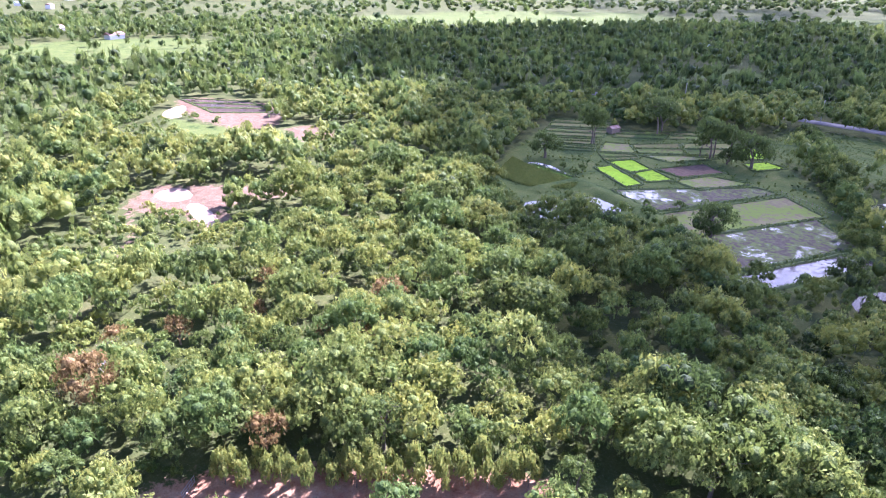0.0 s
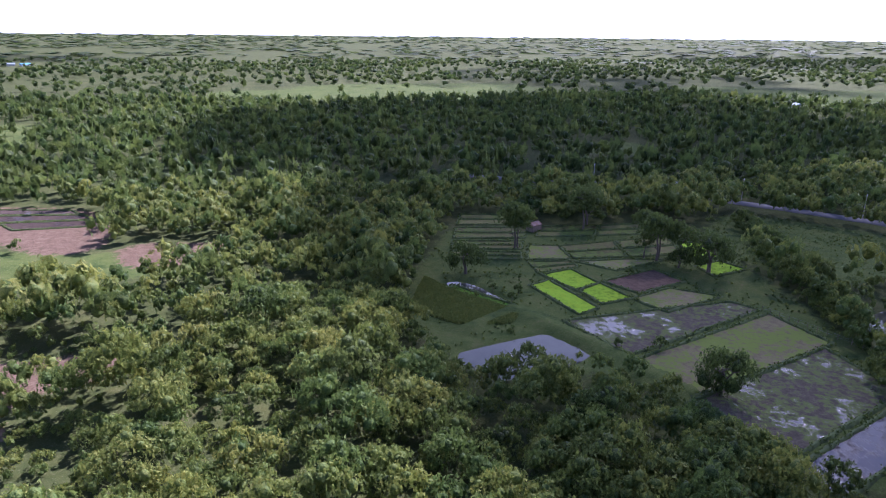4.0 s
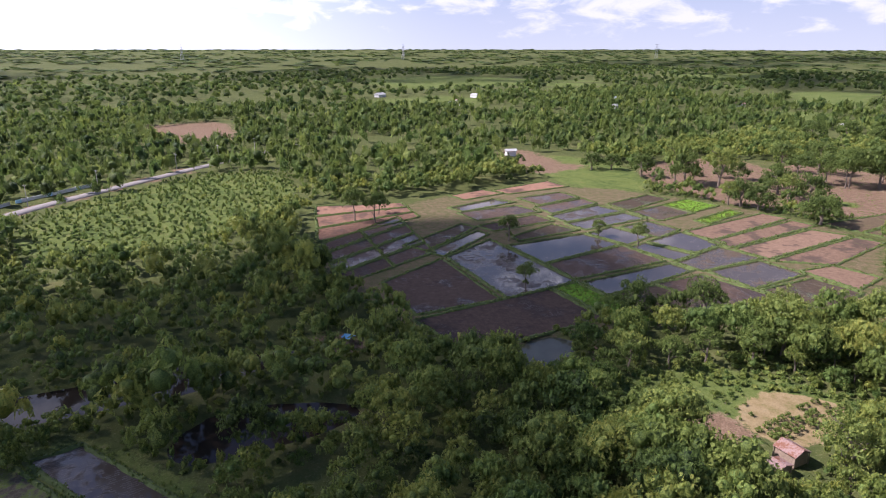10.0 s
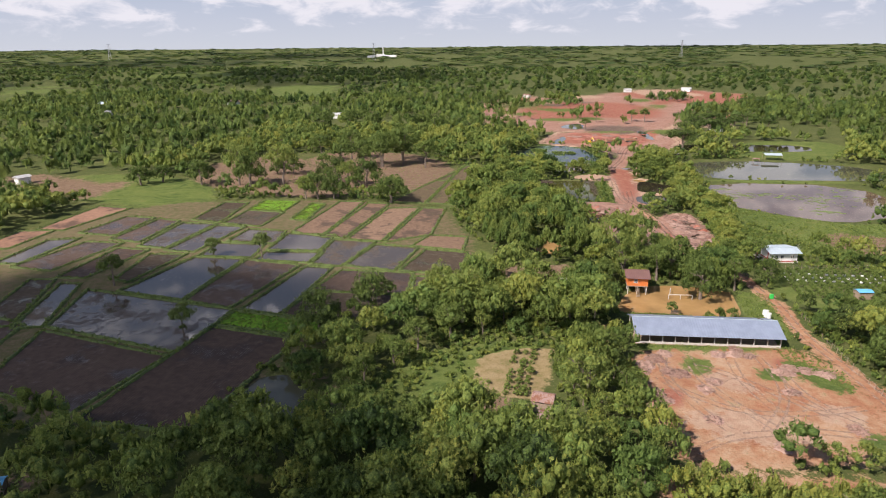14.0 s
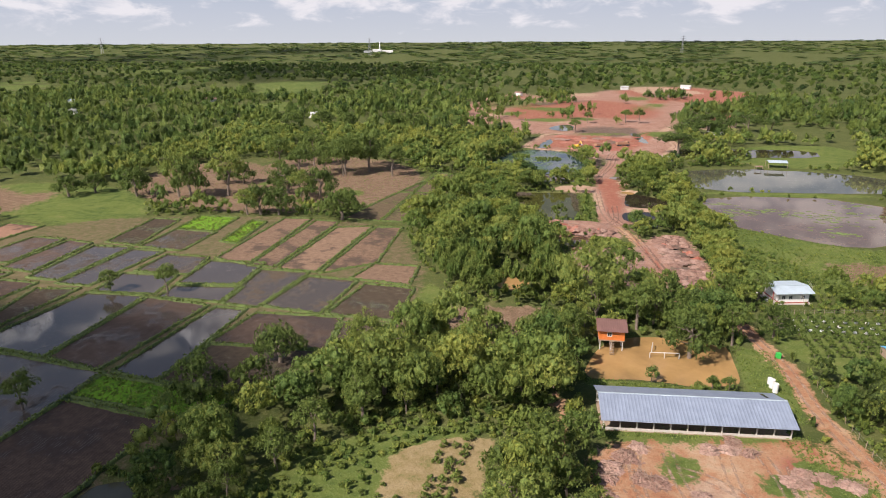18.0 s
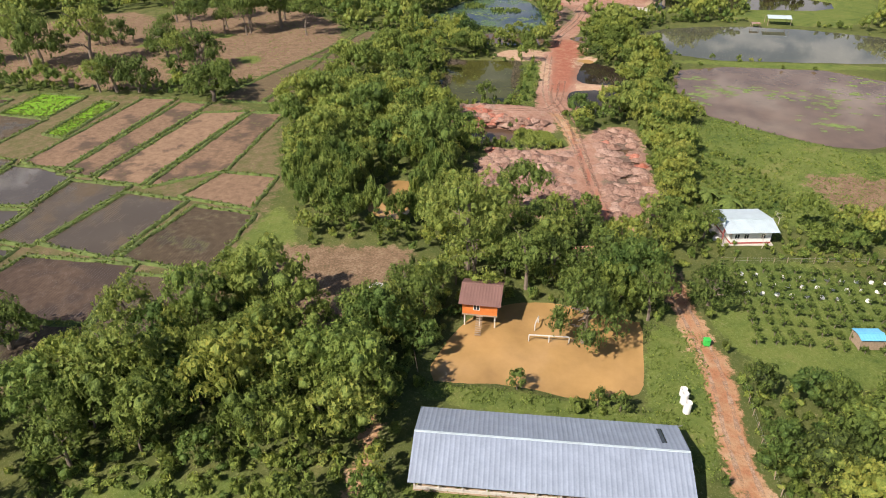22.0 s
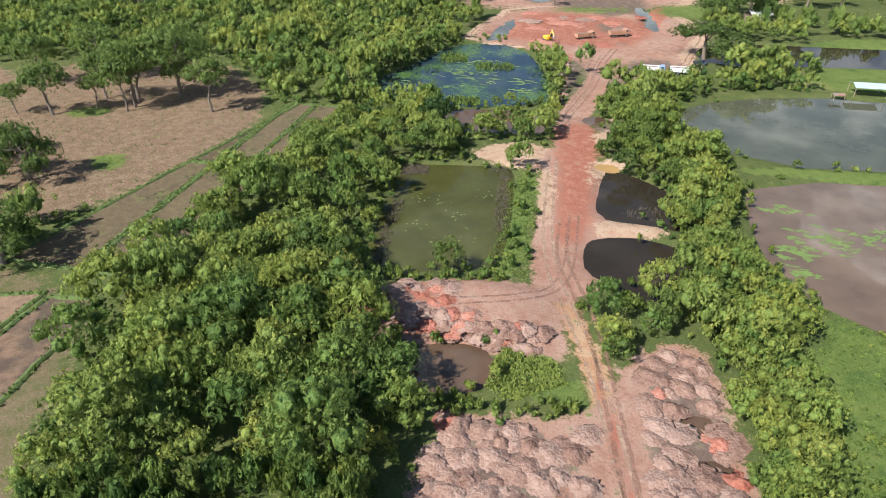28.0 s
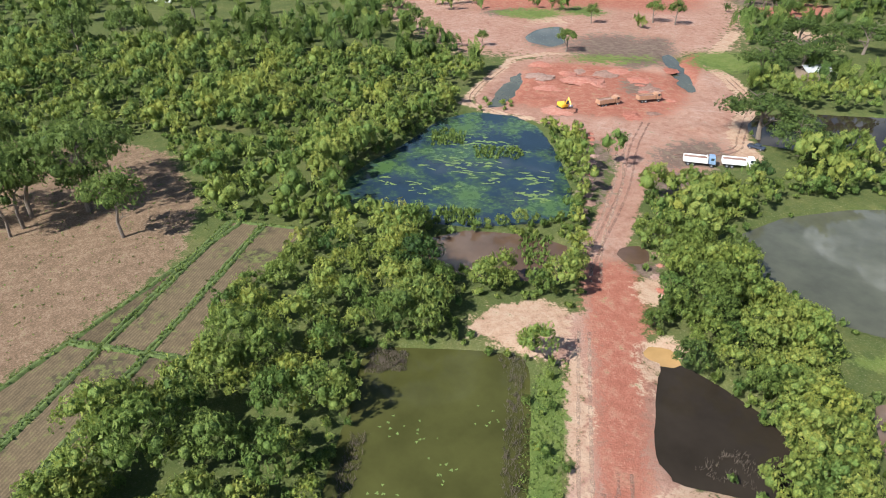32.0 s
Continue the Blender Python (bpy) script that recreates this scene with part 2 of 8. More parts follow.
def water_material(name, deep, rough=0.03, ripple=0.02, algae=None, spec=None):
    m, nt, b = nodes_of(name)
    n = noise_tex(nt, 0.12, 5)
    col = ramp(nt, n, [(0.3, tuple(c * 0.75 for c in deep)), (0.7, tuple(c * 1.2 for c in deep))])
    b.inputs["Roughness"].default_value = rough
    if algae:
        bed = smooth(nt, math_node(nt, "ADD", math_node(nt, "MULTIPLY", noise_tex(nt, 0.07, 3), 0.6), math_node(nt, "MULTIPLY", noise_tex(nt, 0.6, 6, 0.7), 0.4)), 0.45, 0.6)
        col = mix(nt, bed, col, algae)
        nt.links.new(math_node(nt, "ADD", math_node(nt, "MULTIPLY", bed, 0.3), rough), b.inputs["Roughness"])
    nt.links.new(col, b.inputs["Base Color"])
    b.inputs["IOR"].default_value = 1.33
    b.inputs["Specular IOR Level"].default_value = spec or (0.5 if deep[0] > 0.07 else 0.3)
    bump(nt, b, noise_tex(nt, 2.2, 3), ripple, 0.05)
    return m


def paddy_material(name, mud, wet_lo, wet_hi, weeds=0.0, weed_colour=LUSH, furrow=0.0):
    """Mud with sheets of shallow water; wet_lo and wet_hi say how much of it is under water."""
    m, nt, b = nodes_of(name)
    info = nt.nodes.new("ShaderNodeObjectInfo")
    n1, n2, n3 = noise_tex(nt, 0.1, 7, 0.6), noise_tex(nt, 0.7, 7, 0.65), noise_tex(nt, 4.0, 4)
    shift = math_node(nt, "MULTIPLY", math_node(nt, "SUBTRACT", info.outputs["Random"], 0.5), 0.18)
    w = math_node(nt, "ADD", math_node(nt, "ADD", math_node(nt, "MULTIPLY", n1, 0.6), math_node(nt, "MULTIPLY", n2, 0.4)), shift)
    if furrow:
        geo = nt.nodes.new("ShaderNodeNewGeometry")
        wave = add(nt, "ShaderNodeTexWave", Scale=0.55, Distortion=4.0, Detail=5.0)
        nt.links.new(geo.outputs["Position"], wave.inputs["Vector"])
        w = math_node(nt, "ADD", w, math_node(nt, "MULTIPLY", math_node(nt, "SUBTRACT", wave.outputs["Fac"], 0.5), furrow))
    wet = smooth(nt, w, wet_lo, wet_hi)
    tone = math_node(nt, "MULTIPLY", math_node(nt, "SUBTRACT", info.outputs["Random"], 0.5), 0.22)
    soil = ramp(nt, math_node(nt, "ADD", math_node(nt, "ADD", math_node(nt, "MULTIPLY", n2, 0.6), math_node(nt, "MULTIPLY", n3, 0.4)), tone),
                [(0.3, tuple(c * 0.55 for c in mud)), (0.47, mud), (0.56, tuple(c * 1.2 for c in mud)), (0.7, tuple(c * 1.6 for c in mud))])
    soil = mix(nt, smooth(nt, n1, 0.5, 0.62), soil, tuple(c * k for c, k in zip(mud, (0.55, 0.6, 0.68))))
    if furrow:
        soil = mix(nt, math_node(nt, "MULTIPLY", wave.outputs["Fac"], 0.45), soil, tuple(c * 0.5 for c in mud))
    if weeds:
        soil = mix(nt, smooth(nt, math_node(nt, "ADD", math_node(nt, "MULTIPLY", n2, 0.5), math_node(nt, "MULTIPLY", n1, 0.5)), 0.62 - weeds * 0.3, 0.72 - weeds * 0.3), soil, weed_colour)
    nt.links.new(mix(nt, wet, soil, tuple(c * 0.75 for c in mud)), b.inputs["Base Color"])
    nt.links.new(math_node(nt, "SUBTRACT", 0.9, math_node(nt, "MULTIPLY", wet, 0.86)), b.inputs["Roughness"])
    nt.links.new(math_node(nt, "ADD", 0.08, math_node(nt, "MULTIPLY", wet, 0.34)), b.inputs["Specular IOR Level"])
    bump(nt, b, math_node(nt, "MULTIPLY", n3, math_node(nt, "SUBTRACT", 1.0, wet)), 0.5, 0.12)
    return m


M_GROUND = ground_material()
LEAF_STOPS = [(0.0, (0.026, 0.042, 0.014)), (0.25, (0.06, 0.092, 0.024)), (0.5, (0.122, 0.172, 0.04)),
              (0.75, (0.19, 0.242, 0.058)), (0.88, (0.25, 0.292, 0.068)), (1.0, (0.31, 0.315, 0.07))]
M_LEAF = leaf_material("leaves_inner", LEAF_STOPS, 0.3)
M_SPRAY = leaf_material("leaf_sprays", LEAF_STOPS, 0.42, 0.39)
M_BARK = plain("bark", (0.16, 0.125, 0.095), 0.9, 0, 0.35, 3)
M_BUND = plain("grassy_bank", (0.075, 0.105, 0.024), 0.95, 0, 0.55, 0.7, 5)
PADDY = {
    "wet": paddy_material("flooded_paddy", (0.088, 0.07, 0.054), 0.34, 0.48, 0.2, (0.12, 0.13, 0.05), 0.06),
    "mix": paddy_material("part_flooded_paddy", (0.09, 0.068, 0.046), 0.47, 0.58, 0.3, (0.12, 0.14, 0.04), 0.1),
    "mud": paddy_material("ploughed_muddy_paddy", (0.09, 0.063, 0.047), 0.54, 0.64, 0.0, LUSH, 0.13),
    "bog": paddy_material("grassy_flooded_paddy", (0.15, 0.125, 0.085), 0.45, 0.51, 0.55, (0.135, 0.175, 0.04)),
    "tan": paddy_material("dry_tan_paddy", (0.16, 0.104, 0.068), 0.85, 0.95, 0.12, (0.14, 0.14, 0.05)),
    "orange": paddy_material("dry_orange_paddy", (0.2, 0.115, 0.075), 0.8, 0.9, 0.1),
    "green": paddy_material("green_seedling_paddy", (0.1, 0.2, 0.02), 0.9, 1.0, 0.6, (0.13, 0.26, 0.02)),
    "gp": paddy_material("bright_rice_seedlings", (0.26, 0.44, 0.02), 0.9, 1.0, 0.5, (0.3, 0.46, 0.02)),
    "grassf": paddy_material("grassy_paddy", (0.2, 0.165, 0.085), 0.62, 0.68, 0.62, (0.17, 0.22, 0.04)),
    "strip": paddy_material("ploughed_strip", (0.11, 0.082, 0.048), 0.68, 0.78, 0.35, (0.13, 0.14, 0.045), 0.1),
    "dim": paddy_material("green_terrace", (0.15, 0.14, 0.05), 0.75, 0.85, 0.5, (0.13, 0.18, 0.035)),
}


# ---------------------------------------------------------------- mesh helpers
def part(name, bm, material, parent=None, label=""):
    me = bpy.data.meshes.new(name)
    bm.normal_update()
    bm.to_mesh(me)
    bm.free()
    for mat in material if isinstance(material, (list, tuple)) else (material,):
        me.materials.append(mat)
    ob = new(name, me)
    if parent:
        ob.parent = parent
    return tagged(ob, label)


def thing(name, x, y, z=0.0, turn=0.0, label="", category="", group="", kind=""):
    e = new(name)
    e.matrix_basis = pose(x, y, z, 0, 0, turn)
    return tagged(e, label, category, group, kind)


def array_mesh(name, verts, faces, material, tint=None, smooth_shade=False, hue=None):
    """A mesh from arrays; faces is an (n, 3) or (n, 4) array or a list of such."""
    groups = faces if isinstance(faces, list) else [faces]
    me = bpy.data.meshes.new(name)
    me.vertices.add(len(verts))
    me.vertices.foreach_set("co", np.asarray(verts, np.float32).ravel())
    loops = np.concatenate([f.ravel() for f in groups]).astype(np.int32)
    sizes = np.concatenate([np.full(len(f), f.shape[1]) for f in groups]).astype(np.int32)
    me.loops.add(len(loops))
    me.loops.foreach_set("vertex_index", loops)
    me.polygons.add(len(sizes))
    me.polygons.foreach_set("loop_start", np.r_[0, np.cumsum(sizes)[:-1]].astype(np.int32))
    if smooth_shade:
        me.polygons.foreach_set("use_smooth", np.ones(len(sizes), bool))
    me.update(calc_edges=True)
    me.materials.append(material)
    if material.name == "leaves_inner" and len(groups) == 2:
        me.materials.append(M_SPRAY)
        me.polygons.foreach_set("material_index", (sizes == 4).astype(np.int32))
    if tint is not None:
        a = me.attributes.new("tint", "FLOAT", "POINT")
        a.data.foreach_set("value", np.asarray(tint, np.float32))
    if hue is not None:
        a = me.attributes.new("hue", "FLOAT", "POINT")
        a.data.foreach_set("value", np.asarray(hue, np.float32))
    return me


def box(bm, x0, x1, y0, y1, z0, z1, bevel=0.0):
    r = bmesh.ops.create_cube(bm, size=1.0, matrix=Matrix.LocRotScale(((x0 + x1) / 2, (y0 + y1) / 2, (z0 + z1) / 2), None, (abs(x1 - x0), abs(y1 - y0), abs(z1 - z0))))
    if bevel:
        bmesh.ops.bevel(bm, geom=list({e for v in r["verts"] for e in v.link_edges}), offset=bevel, segments=1, affect="EDGES")
    return r["verts"]


def tube(bm, a, b, r0, r1=None, seg=8):
    a, b = Vector(a), Vector(b)
    d = b - a
    m = Matrix.Translation((a + b) / 2) @ d.to_track_quat("Z", "Y").to_matrix().to_4x4()
    return bmesh.ops.create_cone(bm, cap_ends=True, segments=seg, radius1=r0, radius2=r0 if r1 is None else r1, depth=d.length, matrix=m)["verts"]


# ---------------------------------------------------------------- the plan, in metres
def rounded(poly, times=2):
    p = np.array(poly, float)
    for _ in range(times):
        q = np.roll(p, -1, 0)
        p = np.stack([0.75 * p + 0.25 * q, 0.25 * p + 0.75 * q], 1).reshape(-1, 2)
    return p


def signed(poly, x, y):
    """Distance to the outline of a polygon, positive inside."""
    p = np.asarray(poly, float)
    best, inside = np.full(x.shape, 1e18), np.zeros(x.shape, bool)
    for (ax, ay), (bx, by) in zip(p, np.roll(p, -1, 0)):
        dx, dy = bx - ax, by - ay
        t = np.clip(((x - ax) * dx + (y - ay) * dy) / (dx * dx + dy * dy + 1e-9), 0, 1)
        best = np.minimum(best, (x - ax - t * dx) ** 2 + (y - ay - t * dy) ** 2)
        cross = (ay > y) != (by > y)
        inside ^= cross & (x < dx * (y - ay) / (dy if abs(dy) > 1e-9 else 1e-9) + ax)
    return np.where(inside, 1, -1) * np.sqrt(best)


def from_line(line, x, y):
    best = np.full(x.shape, 1e18)
    for (ax, ay), (bx, by) in zip(line, line[1:]):
        dx, dy = bx - ax, by - ay
        t = np.clip(((x - ax) * dx + (y - ay) * dy) / (dx * dx + dy * dy + 1e-9), 0, 1)
        best = np.minimum(best, (x - ax - t * dx) ** 2 + (y - ay - t * dy) ** 2)
    return np.sqrt(best)


PONDS = {  # name: outline, water colour, surface height, depth
    "lily": ([(47, -167), (45, -169), (22, -172), (20, -169), (18.5, -156), (18, -130), (20, -127), (40, -121), (42.5, -123), (44.5, -148)], "olive"),
    "algae": ([(55, -289), (30, -288), (20, -260), (15, -234), (14, -222), (43, -212), (73, -220), (70, -243), (64, -254)], "blue"),
    "strip": ([(44, -211), (16, -213), (14, -199), (17, -195), (45, -195)], "brown"),
    "black_far": ([(-2, -176), (-9, -172), (-17, -164), (-21, -153), (-18, -148), (-9, -150), (0, -150.5), (0, -162)], "dark"),
    "black_near": ([(2.6, -136), (0.4, -142), (-7, -143.5), (-15, -141), (-19, -134), (-14, -124), (-6.5, -121.5), (-2, -126), (1.8, -130)], "dark"),
    "grey": ([(-17, -217), (-40, -238), (-80, -246), (-130, -230), (-125, -196), (-86, -190), (-36, -186)], "grey"),
    "brown": ([(-34, -177), (-98, -181), (-110, -130), (-84, -115), (-70, -106), (-52, -115), (-33, -130), (-30, -151)], "mauve"),
    "upper": ([(-36, -292), (-44, -309), (-82, -311), (-120, -312), (-115, -284), (-72, -281), (-39, -276)], "dark"),
    "flood": ([(17.6, -7.8), (14.7, -18.3), (9.5, -24.1), (0.8, -26.4), (-5.8, -24.5), (-12.2, -23.5), (-12.7, -21.8), (-12.1, -8), (-11.2, -6.8), (-4.2, -4.5), (5.5, -6), (15.8, -4.4), (17.1, -5.1)], "tan"),
    "weed": ([(28, -103), (18, -105), (15, -101), (16, -95), (26, -93)], "brown"),
    "wood_pool": ([(41.2, -67), (34.6, -67), (33.4, -58), (32.6, -50.5), (37, -49.5), (42.4, -54)], "tan"),
    "sky": ([(46.6, 190.7), (47.8, 189.9), (52.7, 180.2), (52.7, 178.3), (43.1, 173.7), (29, 172), (27.7, 173.7), (24.7, 183), (25.3, 185.2)], "grey"),
    "swamp_pool": ([(32, 228.5), (38.8, 223.9), (41.8, 215.2), (43.9, 210.6), (39.6, 212.6), (32, 223.8)], "grey"),
    "mirror": ([(131, 188), (158, 186), (165, 175), (151, 164), (119, 159), (121, 173)], "grey"),
    "creek": ([(133, 161), (127, 130), (125, 112), (117, 108), (116, 130), (119, 148), (119, 159)], "dark"),
    "back_channel": ([(123, 112), (122, 98), (117, 97), (114, 122), (116, 130)], "dark"),
    "side_channel": ([(97, 131), (104, 117), (93, 97), (86, 98), (88, 127)], "dark"),
    "road_puddle": ([(0.6, -178.6), (-4.5, -178.6), (-4.0, -175.2), (0.2, -175.2)], "tan"),
    "verge_pool": ([(5.2, -211), (-1, -213), (-2, -206), (3.4, -205)], "brown"),
    "clay_puddle_a": ([(-9, -93.5), (-13.5, -96.4), (-15.2, -94), (-13, -91.8)], "brown"),
    "clay_puddle_b": ([(-10.5, -87.4), (-16.4, -88.4), (-15.8, -85.6), (-12, -85.2)], "brown"),
    "clay_puddle_c": ([(-11, -78.8), (-15, -79.6), (-14.4, -77.2)], "brown"),
    "small": ([(94, 54), (91, 41), (80, 48), (79, 61)], "grey"),
    "clay_a": ([(-88, 189), (-82, 197), (-74, 186), (-80, 182)], "clay"),
    "clay_b": ([(-75, 180), (-71, 182), (-60, 166), (-62, 162)], "clay"),
    "clay_c": ([(-130, 300), (-127, 322), (-121, 310), (-117, 288)], "clay"),
    "temple_lake": ([(306, 338), (320, 332), (267, 283), (250, 258), (235, 261), (253, 290)], "grey"),
    "pit_ditch": ([(46, -295), (40, -338), (35.5, -336), (38, -297)], "grey"),
    "pit_channel": ([(-16.5, -372), (-22, -378), (-27, -328), (-21, -322)], "grey"),
    "quarry_pool": ([(43, -388), (36, -415), (23, -417), (24, -376)], "grey"),
}
PATCHES = [  # ground cover: layer, outline, softness
    ("red", [(17, 15), (-19, 9), (-28, 27), (-26, 50), (-17, 55), (11, 62), (14, 48), (16, 42)], 3),
    ("red", [(-44, 66), (-28, 73), (16, 72), (16, 62), (-30, 58)], 3),
    ("clay", [(22, -90), (0, -92), (-4, -107), (-16, -113), (-18, -89), (-20, -58), (-8, -56), (22, -53)], 2),
    ("clay", [(38, -103), (38, -117), (10, -125), (4, -109), (6, -101), (19, -103)], 2),
    ("clay", [(52, -292), (48, -349), (22, -363), (-34, -366), (-41, -318), (-33, -272), (-14, -248), (-2, -244), (12, -275), (37, -290)], 3),
    ("clay", [(56, -352), (90, -391), (126, -443), (137, -604), (106, -727), (35, -676), (-30, -812), (-115, -854), (-209, -765), (-136, -579), (-73, -543), (-60, -440), (-42, -372)], 16),
    ("clay", [(34, -181), (13, -186), (0, -184), (0, -172), (12, -170), (22, -173)], 2),
    ("clay", [(12, -122), (-4, -122), (-4, -175), (12, -172)], 2),
    ("deep", [(9, -140), (7, -137), (2, -139), (1, -160), (0, -182), (-1, -200), (3, -206), (12, -203), (11, -186), (9, -168)], 5),
    ("tan", [(118, -122), (150, -150), (198, -228), (137, -249), (92, -201), (99, -151), (108, -129)], 3),
    ("tan", [(150, -150), (125, -120), (150, -112), (190, -120), (230, -150), (235, -200), (198, -228)], 4),
    ("grass", [(230, -150), (190, -118), (180, -75), (230, -90), (300, -100), (290, -150)], 6),
    ("tan", [(300, -100), (240, -90), (250, -125), (330, -150)], 6),
    ("grass", [(-24, -60), (-32, -128), (-55, -112), (-72, -102), (-100, -110), (-110, -60), (-70, -50), (-50, -60)], 4),
    ("grass", [(-30, -184), (-100, -188), (-110, -182), (-34, -178)], 2),
    ("grass", [(-82, -246), (-120, -250), (-150, -330), (-80, -325), (-75, -270), (-60, -262)], 4),
    ("grass", [(-22, -44), (-55, -48), (-55, -15), (-26, -12)], 3),
    ("grass", [(-13, -24), (-22, -22), (-22, 8), (-13, 6)], 1.5),
    ("grass", [(18, -4), (-16, -3), (-16, 1), (18, 1)], 1),
    ("tan", [(-50, -86), (-67, -90), (-90, -80), (-80, -62), (-58, -66)], 3),
    ("straw", [(50.2, 29.4), (45.3, 24.8), (40.4, 22), (32.2, 20.8), (34.2, 26.3), (33.4, 34), (35.4, 43.7), (41.6, 44.1), (47.8, 41.5)], 1),
    ("grass", [(28, 14), (62, 25), (72, 45), (58, 60), (44, 45), (46, 28)], 3),
    ("tan", [(54.7, 44), (47.7, 42.9), (40.9, 43.7), (38.7, 53.7), (55.1, 56.9)], 0.8),
    ("tan", [(43, -11), (49, -22), (55, -34), (41, -36.5), (28, -38.5), (27, -30), (33, -24), (35, -11)], 2),
    ("tan", [(-92, 176), (-90, 197), (-76, 196), (-45, 199), (-44, 188), (-65, 180), (-56, 166), (-62, 158), (-72, 172), (-84, 172)], 3),
    ("tan", [(-137, 339), (-91, 330), (-71, 302), (-71, 270), (-91, 272), (-119, 300)], 3),
    ("tan", [(-68, 279), (-30, 276), (-36, 258), (-58, 250)], 3),
    ("grass", [(-130, 296), (-91, 271), (-30, 268), (-40, 248), (-66, 244), (-85, 238)], 4),
    ("grass", [(24, 221), (34, 225), (47, 207), (40, 196), (25, 203), (16, 211)], 2),
    ("grass", [(158, 285), (207, 226), (200, 199), (172, 205), (130, 205), (122, 250)], 4),
    ("grass", [(16, 213), (21, 180), (40, 170), (58, 170), (63, 140), (74, 125), (106, 138), (112, 155), (122, 215), (126, 258), (46, 284), (28, 246)], 4),
    ("mud", [(95, 71), (90, 28), (62, -2), (62, -58), (72, -74), (82, -104), (140, -112), (215, -90), (236, -20), (193, 66)], 4),
    ("grass", [(291, 140), (345, 60), (330, 20), (270, 30), (215, 90), (225, 145)], 8),
    ("tan", [(124, 92), (122, 84), (112, 82), (112, 90)], 3),
    ("tan", [(255, 195), (285, 190), (300, 160), (262, 165)], 4),
    ("tan", [(574, 46), (608, -43), (450, 2), (493, 49)], 6),
    ("grass", [(1290, -532), (1130, -873), (841, -602), (877, -378)], 25),
    ("grass", [(750, -213), (756, -442), (585, -317), (636, -214)], 15),
    ("grass", [(480, 900), (700, 800), (820, 620), (560, 560), (420, 760)], 20),
    ("grass", [(-350, 560), (-200, 620), (-160, 470), (-300, 420)], 15),
    ("grass", [(-100, 900), (260, 1000), (330, 800), (60, 720), (-120, 740)], 20),
    ("grass", [(160, 470), (215, 440), (190, 400), (150, 420)], 5),
]
PATCHES += [("weed", poly, 1.5) for poly in (
    [(17, 19), (-18, 13), (-18, 9), (17, 14)], [(-14, 16), (-22, 20), (-26, 30), (-20, 32), (-15, 24)], [(7, 20), (1, 20), (0, 27), (5, 28)], [(-9, 22), (-14, 24), (-12, 29), (-7, 27)],
    [(14, -122), (20, -127), (19, -170), (13, -168)], [(14, -105), (5, -103), (4, -97), (13, -94)], [(-20, 44), (-26, 46), (-25, 54), (-18, 54)],
    [(150, -180), (140, -182), (138, -190), (150, -190)], [(120, -150), (112, -150), (112, -158), (122, -160)], [(170, -160), (160, -165), (165, -175)])]
PATCHES += [
    ("deep", [(-22, -790), (-110, -850), (-205, -760), (-118, -552), (-84, -640), (-40, -700)], 14),
    ("deep", [(42, -300), (36, -338), (30, -352), (4, -352), (-18, -345), (-24, -318), (-10, -292), (10, -290), (26, -296)], 9),
    ("weed", [(22, -356), (8, -354), (-10, -358), (-14, -370), (-2, -366), (10, -370)], 9),
    ("wet", [(20, -358), (-12, -360), (-14, -408), (20, -402)], 12),
    ("grass", [(63, -25), (61, -50), (56, -46), (50, -37), (52, -29)], 2),
    ("tan", [(62, -20), (62, -7), (57, -11), (55, -16), (57, -23), (61, -24)], 1.5),
    ("deep", [(60, -420), (20, -470), (-40, -455), (-60, -540), (-20, -640), (60, -620), (95, -520)], 22),
    ("grass", [(1046, -880), (992, -953), (725, -645), (732, -554)], 6),
    ("grass", [(538, -911), (430, -949), (322, -644), (401, -603)], 6),
    ("grass", [(989, -1247), (887, -1398), (692, -1086), (810, -1000)], 6),
    ("grass", [(373, -544), (326, -579), (286, -478), (334, -450)], 6),
    ("pale", [(-43, -840), (-138, -812), (-129, -740), (-40, -752)], 6),
    ("weed", [(119, -615), (69, -651), (64, -563), (104, -534)], 30),
    ("tan", [(264, -101), (260, -134), (244, -130), (247, -86)], 6),
]
PATCHES += [("pale", poly, 2) for poly in ([(12, 44), (-6, 40), (-16, 48), (0, 54)], [(4, 24), (-4, 27), (-8, 35), (2, 33)], [(-16, 34), (-24, 38), (-22, 44), (-13, 42)],
    [(32.5, -180.1), (16, -183.6), (13.2, -177.6), (16.2, -170.9), (29.5, -174.2)],
    [(15.3, -171.1), (10.8, -175), (8.8, -145.1), (12.1, -144.4)],
    [(1.7, -180), (-6.4, -180.9), (-7, -178), (-0.7, -173), (1.1, -158.9), (2, -173.9)], [(2.4, -197.6), (-1.6, -201.5), (-4.5, -197), (-2.4, -190), (0.1, -190.4)],
    [(31.3, -183.2), (14.4, -189.9), (12.7, -175.3), (26.8, -172.4)], [(0.5, -149.2), (-12.5, -150.2), (-14.2, -144.7), (-0.1, -140.6)])]
PATCHES += [("deep", poly, 3) for poly in ([(-12, 17), (-17, 18), (-19, 24), (-13, 25)], [(14, 36), (8, 34), (8, 41), (14, 42)],
    [(39, -320), (31, -342), (20, -324), (25, -307), (37, -298)], [(12, -326), (2, -335), (-5, -316), (5, -299), (14, -295)], [(-15, -346), (-35, -389), (-29, -342), (-19, -319)],
    [(34, -116), (28, -119), (26, -112), (33, -110)])]
